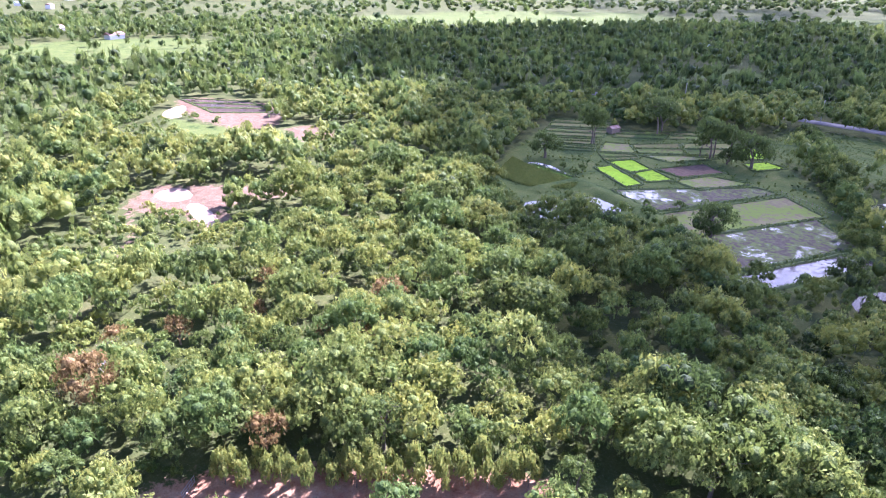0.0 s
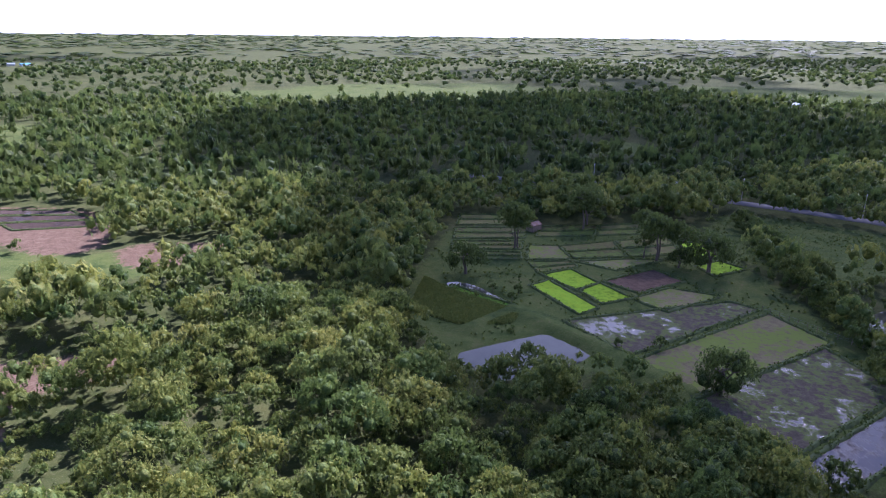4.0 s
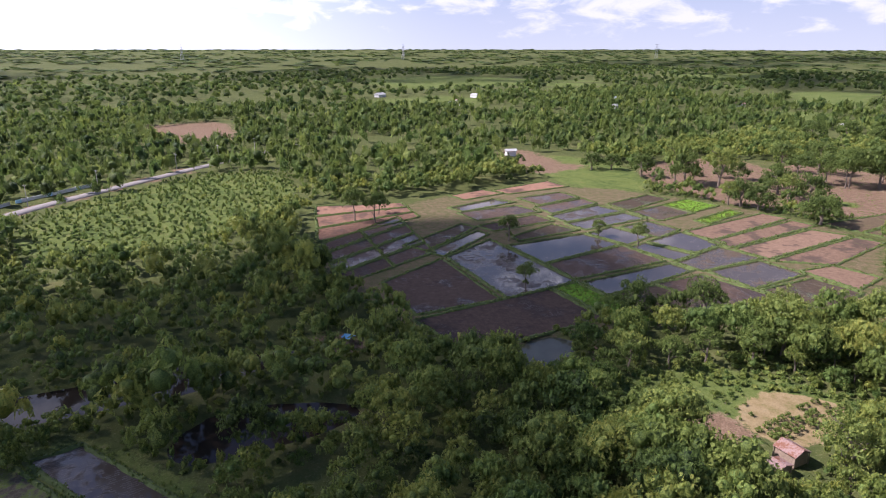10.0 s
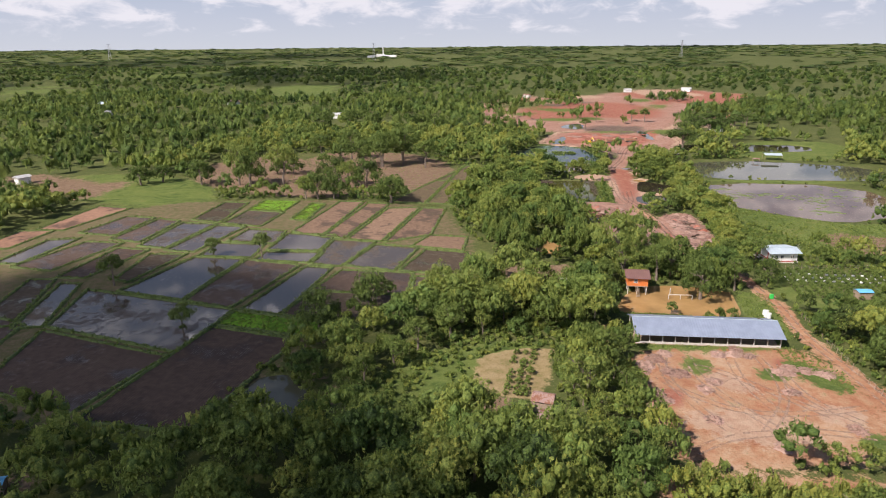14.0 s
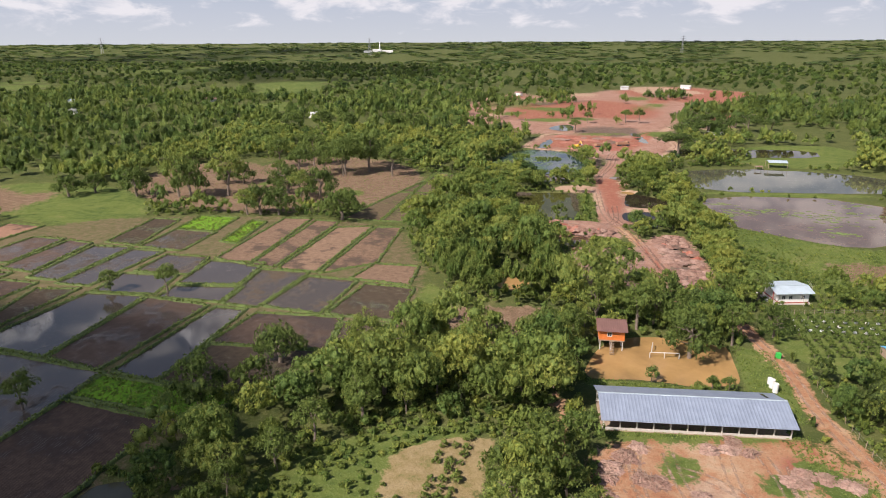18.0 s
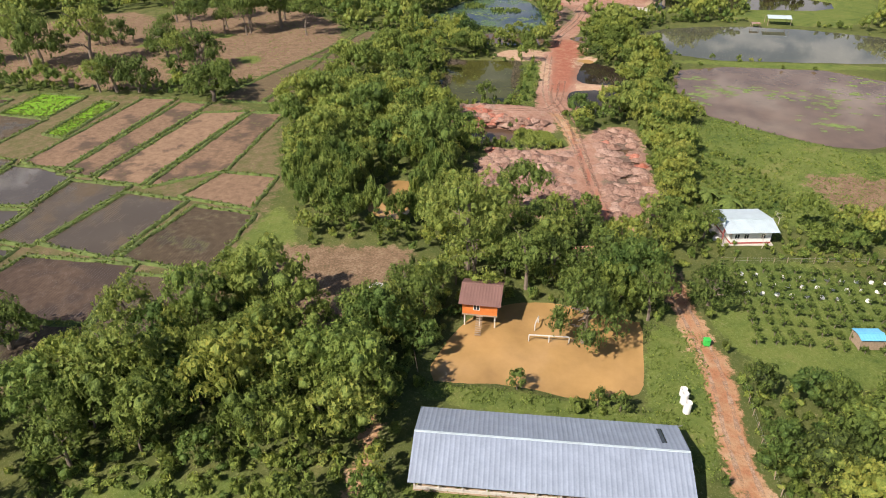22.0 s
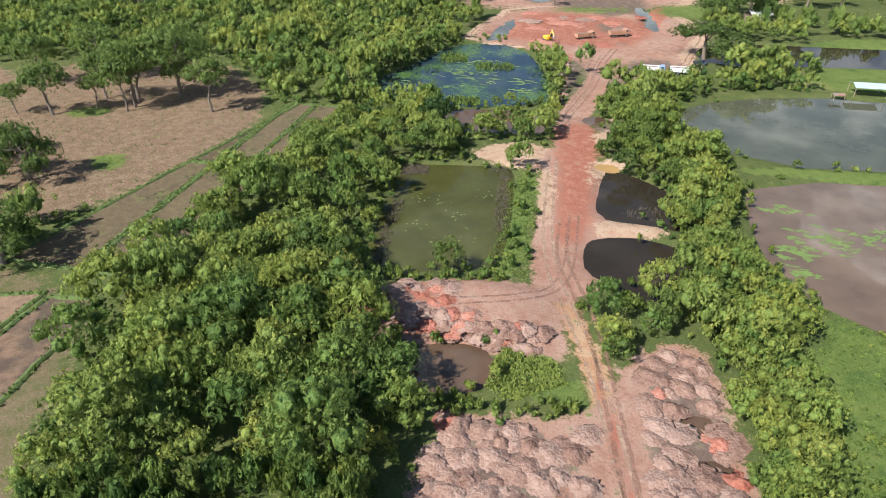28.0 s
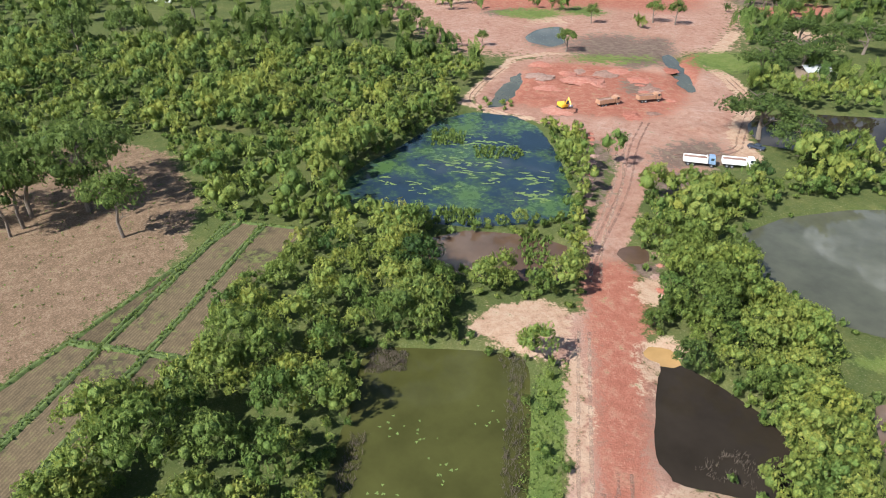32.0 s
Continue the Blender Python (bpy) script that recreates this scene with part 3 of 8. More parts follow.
PATCHES += [("wet", poly, 6 if poly[0][1] < -240 else 2) for poly in ([(18, -88), (4, -89), (2, -63), (19, -58)], [(-7, -105), (-14, -108), (-17, -90), (-17, -62), (-11, -60), (-7, -75)], 
    [(-8, -270), (-24, -280), (-28, -262), (-6, -252)], [(14, -270), (5, -270), (6, -241), (10, -227)], [(2, -211), (-4, -205), (-3, -199), (2, -201)], [(-5, -251), (-21, -253), (-22, -245), (-11, -238), (-4, -241)],
    [(4, -381), (-23, -413), (-23, -364), (2, -343)], [(0, -336), (-10, -334), (-9, -320), (-1, -316)], [(-8.2, -94.9), (-13.4, -95.4), (-14.9, -93.2), (-10.2, -92.7)], [(-11.6, -89.6), (-16.8, -90.2), (-16.2, -86.5), (-12.2, -86.1)])]
PATCHES += [("weed", poly, 2) for poly in ([(25.9, 232.1), (31.1, 221.7), (39.1, 210.4), (45.7, 203.1), (40.8, 196.9), (31.2, 196.5), (24.5, 202.1), (18.3, 211.6)], [(12.8, -102.9), (4.8, -102), (-0.1, -93.7), (4.5, -93.9), (11.6, -95.7)])]
LINES = [  # bare tracks: layer, half width, centre line
    ("red", 2.0, [(-30, 40), (-27, 21), (-23, 4), (-23, -13), (-20, -28), (-17, -42), (-12, -52), (-7, -60), (-4, -72), (-2, -86), (0, -100), (3, -110), (8, -122)]),
    ("clay", 4.5, [(7, -122), (8, -140), (7, -170), (7, -192), (7, -212), (1, -242), (-4, -270), (-9, -297), (0, -340)]),
    ("pale", 3.0, [(-12, -262), (-33, -267), (-32, -284), (-36, -297), (-42, -318), (-39, -344), (-33, -364), (-54, -420)]),
    ("red", 1.0, [(23, 4), (22, 26)]),
    ("deep", 0.8, [(-9, -56), (-5, -70), (-3, -84), (0, -100)]),
    ("tan", 0.7, [(85, 39), (76, 47), (73, 53), (66, 58)]),
    ("tan", 0.7, [(-90, 120), (-78, 138), (-79, 156), (-88, 172)]),
    ("pale", 1.8, [(30, -286), (38, -288), (53, -297), (50, -318), (45, -341), (43, -354), (30, -366), (0, -370)]),
    ("tan", 3.5, [(262, 170), (283, 158), (309, 133), (330, 103), (361, 60)]),
]
# quadrilateral rice fields: kind, four corners
FIELDS = [
    ("wet", (153, 5), (149, -25), (133, -26), (133, 8)), ("mud", (131, 8), (131, -25), (113, -23), (117, 11)),
    ("wet", (113, 11), (110, -22), (102, -22), (102, 13)), ("mud", (100, -4), (97, -21), (77, -22), (75, -6)),
    ("mix", (101, 13), (99, -3), (76, -4), (81, 15)), ("green", (114, 22), (114, 14), (83, 17), (88, 25)),
    ("mix", (72, -5), (74, -19), (63, -20), (62, -6)), ("mix", (80, -25), (77, -45), (64, -44), (63, -24)),
    ("mix", (98, -27), (95, -48), (81, -47), (83, -25)), ("mix", (110, -27), (111, -51), (97, -51), (100, -26)),
    ("wet", (129, -38), (130, -56), (114, -57), (113, -40)), ("wet", (128, -27), (128, -35), (111, -37), (111, -27)),
    ("wet", (148, -28), (149, -41), (134, -42), (132, -29)), ("mix", (147, -45), (147, -59), (134, -59), (131, -45)),
    ("wet", (163, -32), (162, -62), (151, -62), (153, -32)), ("wet", (175, -35), (177, -63), (164, -64), (165, -34)),
    ("mud", (190, -40), (190, -68), (180, -66), (178, -38)), ("mud", (207, -45), (205, -69), (193, -69), (192, -44)),
    ("mud", (179, -2), (180, -29), (169, -29), (171, -3)), ("mix", (161, -4), (165, -25), (154, -27), (156, -2)),
    ("mud", (200, -8), (196, -34), (183, -35), (186, -7)), ("mud", (146, 59), (154, 33), (117, 40), (121, 64)),
    ("wet", (154, 30), (162, 7), (116, 13), (117, 37)), ("mud", (118, 66), (115, 24), (92, 27), (96, 66)),
    ("mix", (174, 34), (185, 3), (178, 2), (165, 31)), ("mix", (163, 32), (174, 4), (168, 4), (157, 30)),
    ("orange", (228, -24), (230, -42), (219, -45), (218, -24)), ("orange", (226, -47), (228, -82), (213, -81), (216, -48)),
    ("wet", (209, -10), (211, -34), (202, -38), (201, -11)),
    ("tan", (107, -55), (105, -98), (93, -102), (95, -54)), ("tan", (93, -53), (91, -101), (82, -102), (80, -65)),
    ("tan", (82, -50), (79, -62), (67, -62), (66, -48)), ("tan", (130, -60), (129, -107), (119, -108), (118, -57)),
    ("tan", (117, -56), (116, -106), (107, -106), (109, -56)), ("green", (161, -88), (162, -105), (148, -105), (147, -88)),
    ("mix", (161, -67), (161, -86), (146, -85), (146, -65)), ("green", (138, -77), (140, -102), (134, -101), (132, -76)),
    ("mix", (176, -70), (178, -98), (168, -98), (164, -68)),
    ("gp", (60, 228), (69, 230), (72, 219), (65, 215)), ("gp", (66, 214), (73, 217), (76, 207), (68, 205)),
    ("gp", (54, 219), (60, 222), (65, 203), (59, 200)), ("bog", (55, 196), (100, 199), (104, 193), (62, 177)),
    ("grassf", (62, 174), (105, 190), (108, 173), (63, 157)), ("bog", (66, 158), (105, 171), (105, 152), (72, 139)),
    ("wet", (69, 135), (104, 149), (104, 141), (72, 128)), ("grassf", (78, 206), (90, 210), (100, 203), (82, 197)),
    ("tan", (76, 219), (93, 225), (96, 215), (81, 210)), ("gp", (115, 247), (122, 246), (119, 233), (112, 233)),
    ("gp", (109, 226), (117, 228), (120, 221), (109, 218)),
    ("strip", (107.0, -112), (97.4, -158), (91.6, -158), (92.5, -112)),
    ("strip", (97.0, -160), (88.1, -203), (90.8, -203), (91.6, -160)),
    ("strip", (91.3, -112), (90.4, -158), (83.1, -158), (83.1, -112)),
    ("strip", (90.4, -160), (89.6, -203), (83.0, -203), (83.0, -160)),
    ("strip", (81.9, -112), (81.9, -158), (75.8, -158), (79.8, -112)),
    ("strip", (81.8, -160), (81.8, -203), (72.0, -203), (75.7, -160)),
]


def split_quad(kind, quad, cols, rows, gap=0.04):
    a, b, c, d = (np.array(p, float) for p in quad)
    at = lambda u, v: (a * (1 - u) + b * u) * (1 - v) + (d * (1 - u) + c * u) * v
    for i in range(cols):
        for j in range(rows):
            u0, u1, v0, v1 = i / cols, (i + 1) / cols - gap / 2, j / rows, (j + 1) / rows - gap
            FIELDS.append((kind, *(tuple(at(u, v)) for u, v in ((u0, v0), (u1, v0), (u1, v1), (u0, v1)))))


split_quad("mud", [(190, 60), (209, 16), (160, 31), (150, 68)], 2, 4)
split_quad("orange", [(243, 35), (229, 3), (203, 10), (193, 57)], 1, 3)
TERRACES = [
    ("green", (24, 214), (33, 223), (45, 207), (36, 199)),
    ("dim", (51.7, 295.5), (78, 290.6), (72.6, 277.5), (47.1, 281.6)),
    ("dim", (46.2, 278.6), (71.3, 274.3), (65.7, 261.8), (42.3, 265.9)),
    ("dim", (41.6, 263.4), (64.5, 259.2), (61, 250.5), (39.3, 255.1)),
    ("dim", (38.6, 252.8), (59.9, 248), (57.4, 240.6), (36.9, 245.5)),
    ("dim", (76.2, 274.6), (96.8, 272.1), (90.4, 260.3), (70.3, 262.5)),
    ("dim", (98.3, 272.1), (127.4, 272), (117.6, 258.2), (91.7, 260.4)),
    ("dim", (74.8, 251.9), (94.4, 253.8), (91.2, 237.3), (74.9, 238.8)),
    ("dim", (95.8, 253.7), (115.2, 255.2), (109.5, 236.7), (92.5, 237.1)),
    ("grassf", (65.1, 253.7), (73.4, 251.6), (73, 239.2), (60.3, 241)),
    ("dim", (59.5, 239.1), (72.1, 237.2), (72.2, 231.4), (59.7, 226.9)),
    ("grassf", (74.6, 236.5), (89.4, 235.1), (102.1, 232.8), (83.5, 227.4)),
]
for kind, *quad in TERRACES:
    split_quad(kind, quad, 1, 2 if kind == "dim" else 1, 0.05)
split_quad("mud", [(-133, 334), (-95, 327), (-74, 302), (-104, 300)], 1, 3)

def grown(corners, by):
    c = np.mean(corners, 0)
    out = []
    for q in corners:
        d = np.array(q, float) - c
        L = np.hypot(*d)
        out.append(tuple(c + d * (1 + by / L)))
    return out


FIELDS = [(f[0], *grown(f[1:], 0.5 if f[0] in ("dim", "mud") and abs(f[1][1]) > 30 else 1.3)) for f in FIELDS]

patch_rng = np.random.default_rng(14)
for k in range(34):  # stained and grown-over ground in the far diggings
    cx, cy, rr = patch_rng.uniform(-150, 120), patch_rng.uniform(-740, -372), patch_rng.uniform(7, 26)
    PATCHES.append((("weed", "wet", "pale", "deep", "weed")[k % 5], [(cx + rr * patch_rng.uniform(0.5, 1.5) * math.cos(a), cy + 0.8 * rr * patch_rng.uniform(0.5, 1.5) * math.sin(a)) for a in np.arange(7) * 0.9], 7))

# cleared ground with no trees: outlines and the room left round them
NORTH_OPEN = [(16, 213), (21, 180), (40, 170), (58, 170), (61, 157), (63, 140), (66, 129), (74, 125), (106, 138), (112, 155), (116, 185), (122, 215), (126, 258), (46, 284), (28, 246)]
PADDY_OPEN = [(193, 66), (150, 73), (144, 66), (120, 69), (95, 71), (90, 28), (80, 18), (64, -2), (57, -12), (56.5, -22), (52, -29), (50.5, -36), (58, -47), (61, -58), (70, -74), (80, -104), (82, -112), (82, -205), (98, -202), (106, -112), (140, -112), (180, -104),
              (215, -90), (236, -86), (236, -20), (248, 36)]
BARE = [(p, 0.5) for _, p, _ in PATCHES[:5] + PATCHES[6:] if len(p) and max(abs(c[1]) for c in p) < 420] + [(p[0], 5.0 if k in ("brown", "grey", "mirror") else -2.0 if k.startswith("black") else 1.0) for k, p in PONDS.items()] + [(f[1:], 1.2) for f in FIELDS]
BARE += [([(30, -104), (2.5, -106.5), (0.7, -95), (14, -89), (29, -93)], 0.5), ([(188, 202), (206, 204), (212, 190), (196, 184)], 2), ([(231, 262), (252, 252), (275, 285), (322, 332), (306, 342), (252, 292)], 5), ([(255, 238), (275, 228), (292, 200), (280, 182), (262, 190), (250, 222)], 0), ([(0.5, -36), (-5.5, -36), (-5.5, -41.5), (0.5, -41.5)], 0.6), ([(26, -24), (35, -24), (35, -16), (26, -16)], 1.5), ([(-10, -246), (-44, -250), (-44, -278), (-8, -280)], 0), ([(50.2, 29.4), (45.3, 24.8), (40.4, 22), (32.2, 20.8), (34.2, 26.3), (33.4, 34), (35.4, 43.7), (41.6, 44.1), (47.8, 41.5)], 1.0), ([(54.7, 44), (47.7, 42.9), (40.9, 43.7), (38.7, 53.7), (55.1, 56.9)], 1.0), ([(63.3, 50.9), (58.8, 42.5), (55.2, 33.1), (50.2, 29.4), (47.8, 41.5), (54.7, 44), (55.1, 56.9), (60.2, 56)], -1), ([(39.2, 44.2), (33.5, 42.1), (30.3, 52.1), (37.7, 53.5)], 1.2), ([(43.5, -69), (31.5, -69), (31, -46), (43.5, -46)], 0), (NORTH_OPEN, 0), (PADDY_OPEN, 0), ([(-19, 15), (-18, 0), (18, 0), (18, 15)], 2), ([(-26, -48), (-40, -48), (-40, -62), (-26, -60)], 3)]
ROAD = [(60, 372), (122, 336), (170, 295), (199, 262), (239, 212), (262, 184), (285, 158), (309, 133), (330, 103), (361, 60), (420, -30)]

# ---------------------------------------------------------------- ground
STEP = 2.0


def axis(lo, hi):
    mid = np.arange(lo, hi + 0.1, STEP)
    steps = STEP * 1.16 ** np.arange(1, 60)
    out = np.cumsum(steps)
    out = np.r_[out[out < 4200], 4500, 4800]
    return np.r_[(lo - out)[::-1], mid, hi + out]


xs, ys = axis(-150, 260), axis(-395, 345)
gx, gy = np.meshgrid(xs, ys)
far = np.maximum(np.hypot(gx - 20, gy - 20) - 900, 0)
gz = 47 * np.clip(far / 3900, 0, 1) ** 1.6
layers = {k: np.zeros(gx.shape) for k in ("grass", "mud", "tan", "straw", "red", "clay", "deep", "pale", "wet", "weed")}
for name, poly, soft in PATCHES:
    layers[name] = np.maximum(layers[name], np.clip(0.5 + signed(rounded(poly, 1), gx, gy) / (2 * soft), 0, 1))
for name, half, line in LINES:
    layers[name] = np.maximum(layers[name], np.clip(0.5 + (half - from_line(line, gx, gy)) / 2.5, 0, 1))
wob = np.array([[noise.noise((x * 0.12, y * 0.12, 3.1)) for x in xs] for y in ys])
flat = np.zeros(gx.shape)
for f in FIELDS:
    flat = np.maximum(flat, np.clip(1 + signed(f[1:], gx, gy) / 4, 0, 1))
flat = np.maximum(flat, np.clip(1 + signed([(-19, 15), (-18, 0), (18, 0), (18, 15)], gx, gy) / 4, 0, 1))
for _, half, line in LINES:
    flat = np.maximum(flat, np.clip(1 + (half + 1.5 - from_line(line, gx, gy)) / 4, 0, 1))
gz += 0.25 * wob * (1 - flat) * (far < 1)
for poly, high in ((PATCHES[4][1], 1.0), (PATCHES[6][1], 0.6), ([(14, -122), (-4, -122), (-8, -245), (12, -245)], 0.1)):
    k = np.where(np.clip(signed(poly, gx, gy) / 5, 0, 1) > 0)
    lump = np.array([abs(noise.noise((a * 0.11, b * 0.11, 9.0))) + 0.5 * abs(noise.noise((a * 0.3, b * 0.3, 2.0))) for a, b in zip(gx[k], gy[k])])
    gz[k] += high * lump * np.clip(signed(poly, gx, gy) / 5, 0, 1)[k] * (1 - 0.85 * flat[k])
gz += 0.9 * np.clip(1.4 - from_line([(30, 196), (44, 205), (49, 195), (56, 183), (60, 172), (64, 160)], gx, gy) / 2.2, 0, 1)
TERRACE = [(40, -118), (38, -107), (30, -106), (22, -105.5), (10, -104), (5, -108), (3, -114), (6, -121), (20, -122), (32, -119)]
gz += 1.5 * np.clip((signed(TERRACE, gx, gy) + 0.5 + wob) / 3.2, 0, 1) * np.clip((gx - 4) / 9, 0, 1)
for name, (poly, _) in PONDS.items():
    d = signed(rounded(poly, 1), gx, gy) + 0.9 * wob
    gz -= np.where(d > -3, 1.3 * np.clip((d + 1.6) / 3.2, 0, 1), 0)


def ground_z(px, py):
    """Height of the ground under a point."""
    i, j = np.clip(np.searchsorted(ys, py) - 1, 0, len(ys) - 2), np.clip(np.searchsorted(xs, px) - 1, 0, len(xs) - 2)
    u, v = (px - xs[j]) / (xs[j + 1] - xs[j]), (py - ys[i]) / (ys[i + 1] - ys[i])
    return (gz[i, j] * (1 - u) + gz[i, j + 1] * u) * (1 - v) + (gz[i + 1, j] * (1 - u) + gz[i + 1, j + 1] * u) * v


n, w = len(ys), len(xs)
idx = np.arange(n * w).reshape(n, w)
quads = np.stack([idx[:-1, :-1], idx[:-1, 1:], idx[1:, 1:], idx[1:, :-1]], -1).reshape(-1, 4)
me = array_mesh("ground", np.stack([gx, gy, gz], -1).reshape(-1, 3), quads, M_GROUND, smooth_shade=True)
for k, v in layers.items():
    a = me.attributes.new(k, "FLOAT", "POINT")
    a.data.foreach_set("value", v.astype(np.float32).ravel())
tagged(new("ground", me), "flat red-soil countryside with scrub and grass", "ground", kind="structure")

WATER = {
    "olive": water_material("olive_pond_water", (0.055, 0.055, 0.016), spec=0.16), "blue": water_material("dark_blue_pond_water", (0.016, 0.03, 0.045), algae=(0.055, 0.1, 0.03)),
    "brown": water_material("brown_water", (0.09, 0.055, 0.035)), "dark": water_material("black_pond_water", (0.026, 0.02, 0.014), spec=0.22),
    "grey": water_material("grey_green_pond_water", (0.075, 0.075, 0.05)), "mauve": water_material("muddy_mauve_water", (0.13, 0.088, 0.06)),
    "tan": water_material("muddy_yellow_water", (0.33, 0.2, 0.08), 0.12), "clay": water_material("clay_water", (0.42, 0.29, 0.205), 0.45, spec=0.15),
}
for i, (name, (poly, kind)) in enumerate(PONDS.items()):
    p = rounded(poly, 1)
    c = p.mean(0)
    p = c + (p - c) * (1 + 2.2 / np.maximum(np.hypot(*(p - c).T), 3))[:, None]
    bm = bmesh.new()
    bm.faces.new([bm.verts.new((x, y, -0.45 - 0.006 * (i % 5))) for x, y in p])
    tagged(part("pond", bm, WATER[kind]), {"olive": "olive green pond with lily pads", "blue": "dark pond with green algae mats"}.get(name, f"still {kind} pond water between earth banks"), "pond", kind="structure")

# ---------------------------------------------------------------- rice fields
rng = np.random.default_rng(4)


def bund_mesh(corners, width, height):
    """A low earth bank round a field."""
    pts = []
    for (ax, ay), (bx, by) in zip(corners, corners[1:] + corners[:1]):
        k = max(2, int(math.hypot(bx - ax, by - ay) / 2.0))
        pts += [(ax + (bx - ax) * i / k, ay + (by - ay) * i / k) for i in range(k)]
    p = np.array(pts) + rng.normal(0, 0.1, (len(pts), 2))
    t = np.roll(p, -1, 0) - np.roll(p, 1, 0)
    t /= np.linalg.norm(t, axis=1)[:, None]
    nrm = np.stack([t[:, 1], -t[:, 0]], 1)
    n = len(p)
    wd = width * rng.uniform(0.7, 1.3, n)[:, None]
    hz = height * rng.uniform(0.7, 1.3, n)
    rows = [np.c_[p + nrm * wd, np.full(n, -0.05)], np.c_[p + nrm * wd * 0.4, hz], np.c_[p - nrm * wd * 0.4, hz * 0.95], np.c_[p - nrm * wd, np.full(n, -0.05)]]
    i = np.arange(n)
    j = (i + 1) % n
    faces = np.concatenate([np.stack([i + k * n, j + k * n, j + (k + 1) * n, i + (k + 1) * n], 1) for k in range(3)])
    return array_mesh("bund", np.concatenate(rows), faces, M_BUND)


LABEL = {"wet": "flooded rice paddy reflecting the sky", "mix": "part-flooded muddy rice paddy", "mud": "ploughed brown rice paddy", "tan": "dry tan rice paddy",
         "orange": "dry orange-brown field", "green": "paddy of green rice grass", "gp": "bright yellow-green rice seedling bed", "grassf": "grassy fallow paddy", "bog": "grassy paddy with pools of water",
         "strip": "long ploughed strip field", "dim": "narrow grassy terrace field"}
for i, (kind, *corners) in enumerate(FIELDS):
    cx, cy = np.mean(corners, 0)
    f = thing("rice_paddy", cx, cy, 0, 0, LABEL[kind] + " inside a low bank", "rice paddy", "rice paddies")
    local = [(x - cx, y - cy) for x, y in corners]
    bm = bmesh.new()
    bm.faces.new([bm.verts.new((x, y, 0.06 + 0.005 * (i % 7))) for x, y in local])
    bmesh.ops.recalc_face_normals(bm, faces=bm.faces)
    if bm.faces[:][0].normal.z < 0:
        bmesh.ops.reverse_faces(bm, faces=bm.faces)
    part("field_surface", bm, PADDY[kind], f)
    b = new("bank", bund_mesh(local, 0.6, 0.4))
    b.parent = f

# ---------------------------------------------------------------- road
def ribbon(line, half, z, name, material, laid=False):
    p = np.array(line, float)
    for _ in range(2):
        p = np.concatenate([p[:1], np.stack([0.75 * p[:-1] + 0.25 * p[1:], 0.25 * p[:-1] + 0.75 * p[1:]], 1).reshape(-1, 2), p[-1:]])
    t = np.gradient(p, axis=0)
    t /= np.linalg.norm(t, axis=1)[:, None]
    nrm = np.stack([-t[:, 1], t[:, 0]], 1)
    if laid:
        at = np.r_[0, np.cumsum(np.hypot(*np.diff(p, axis=0).T))]
        q = np.linspace(0, at[-1], max(3, int(at[-1] / 1.2)))
        p, nrm = (np.stack([np.interp(q, at, c[:, i]) for i in (0, 1)], 1) for c in (p, nrm))
    n = len(p)
    wide = half * (1 + 0.25 * np.sin(np.arange(n) * 1.7 + p[:, :1].sum())[:, None]) if half < 1 else half
    v = np.concatenate([np.c_[p + nrm * wide * k, np.full(n, zz)] for k, zz in ((1.1, -0.3), (1, z), (-1, z), (-1.1, -0.3))])
    if laid:
        v[:, 2] += ground_z(v[:, 0], v[:, 1])
    i = np.arange(n - 1)
    faces = np.concatenate([np.stack([i + k * n, i + k * n + n, i + k * n + n + 1, i + k * n + 1], 1)[:, ::-1] for k in ([1] if laid else range(3))])
    return new(name, array_mesh(name, v, faces, material))


M_ROAD = plain("worn_asphalt", (0.2, 0.18, 0.16), 0.9, 0, 0.2, 0.3, 3)
tagged(ribbon(ROAD, 3.2, 0.32, "road", M_ROAD), "pale worn asphalt country road", "road", kind="structure")




def side_line(line, off):
    p = np.array(line, float)
    t = np.gradient(p, axis=0)
    t /= np.linalg.norm(t, axis=1)[:, None]
    return p + np.stack([-t[:, 1], t[:, 0]], 1) * off


def rut_material(name, lo, hi):
    """Broken tyre marks: the clay shows through between them."""
    m, nt, b = nodes_of(name)
    n1, n2 = noise_tex(nt, 0.5, 5, 0.7), noise_tex(nt, 5.0, 4, 0.7)
    nt.links.new(ramp(nt, n2, [(0.3, lo), (0.7, hi)]), b.inputs["Base Color"])
    b.inputs["Roughness"].default_value = 0.95
    clear = nt.nodes.new("ShaderNodeBsdfTransparent")
    mx = nt.nodes.new("ShaderNodeMixShader")
    w = math_node(nt, "ADD", math_node(nt, "MULTIPLY", n1, 0.65), math_node(nt, "MULTIPLY", n2, 0.35))
    nt.links.new(smooth(nt, w, 0.36, 0.6), mx.inputs[0])
    nt.links.new(b.outputs[0], mx.inputs[1])
    nt.links.new(clear.outputs[0], mx.inputs[2])
    nt.links.new(mx.outputs[0], nt.nodes["Material Output"].inputs["Surface"])
    return m


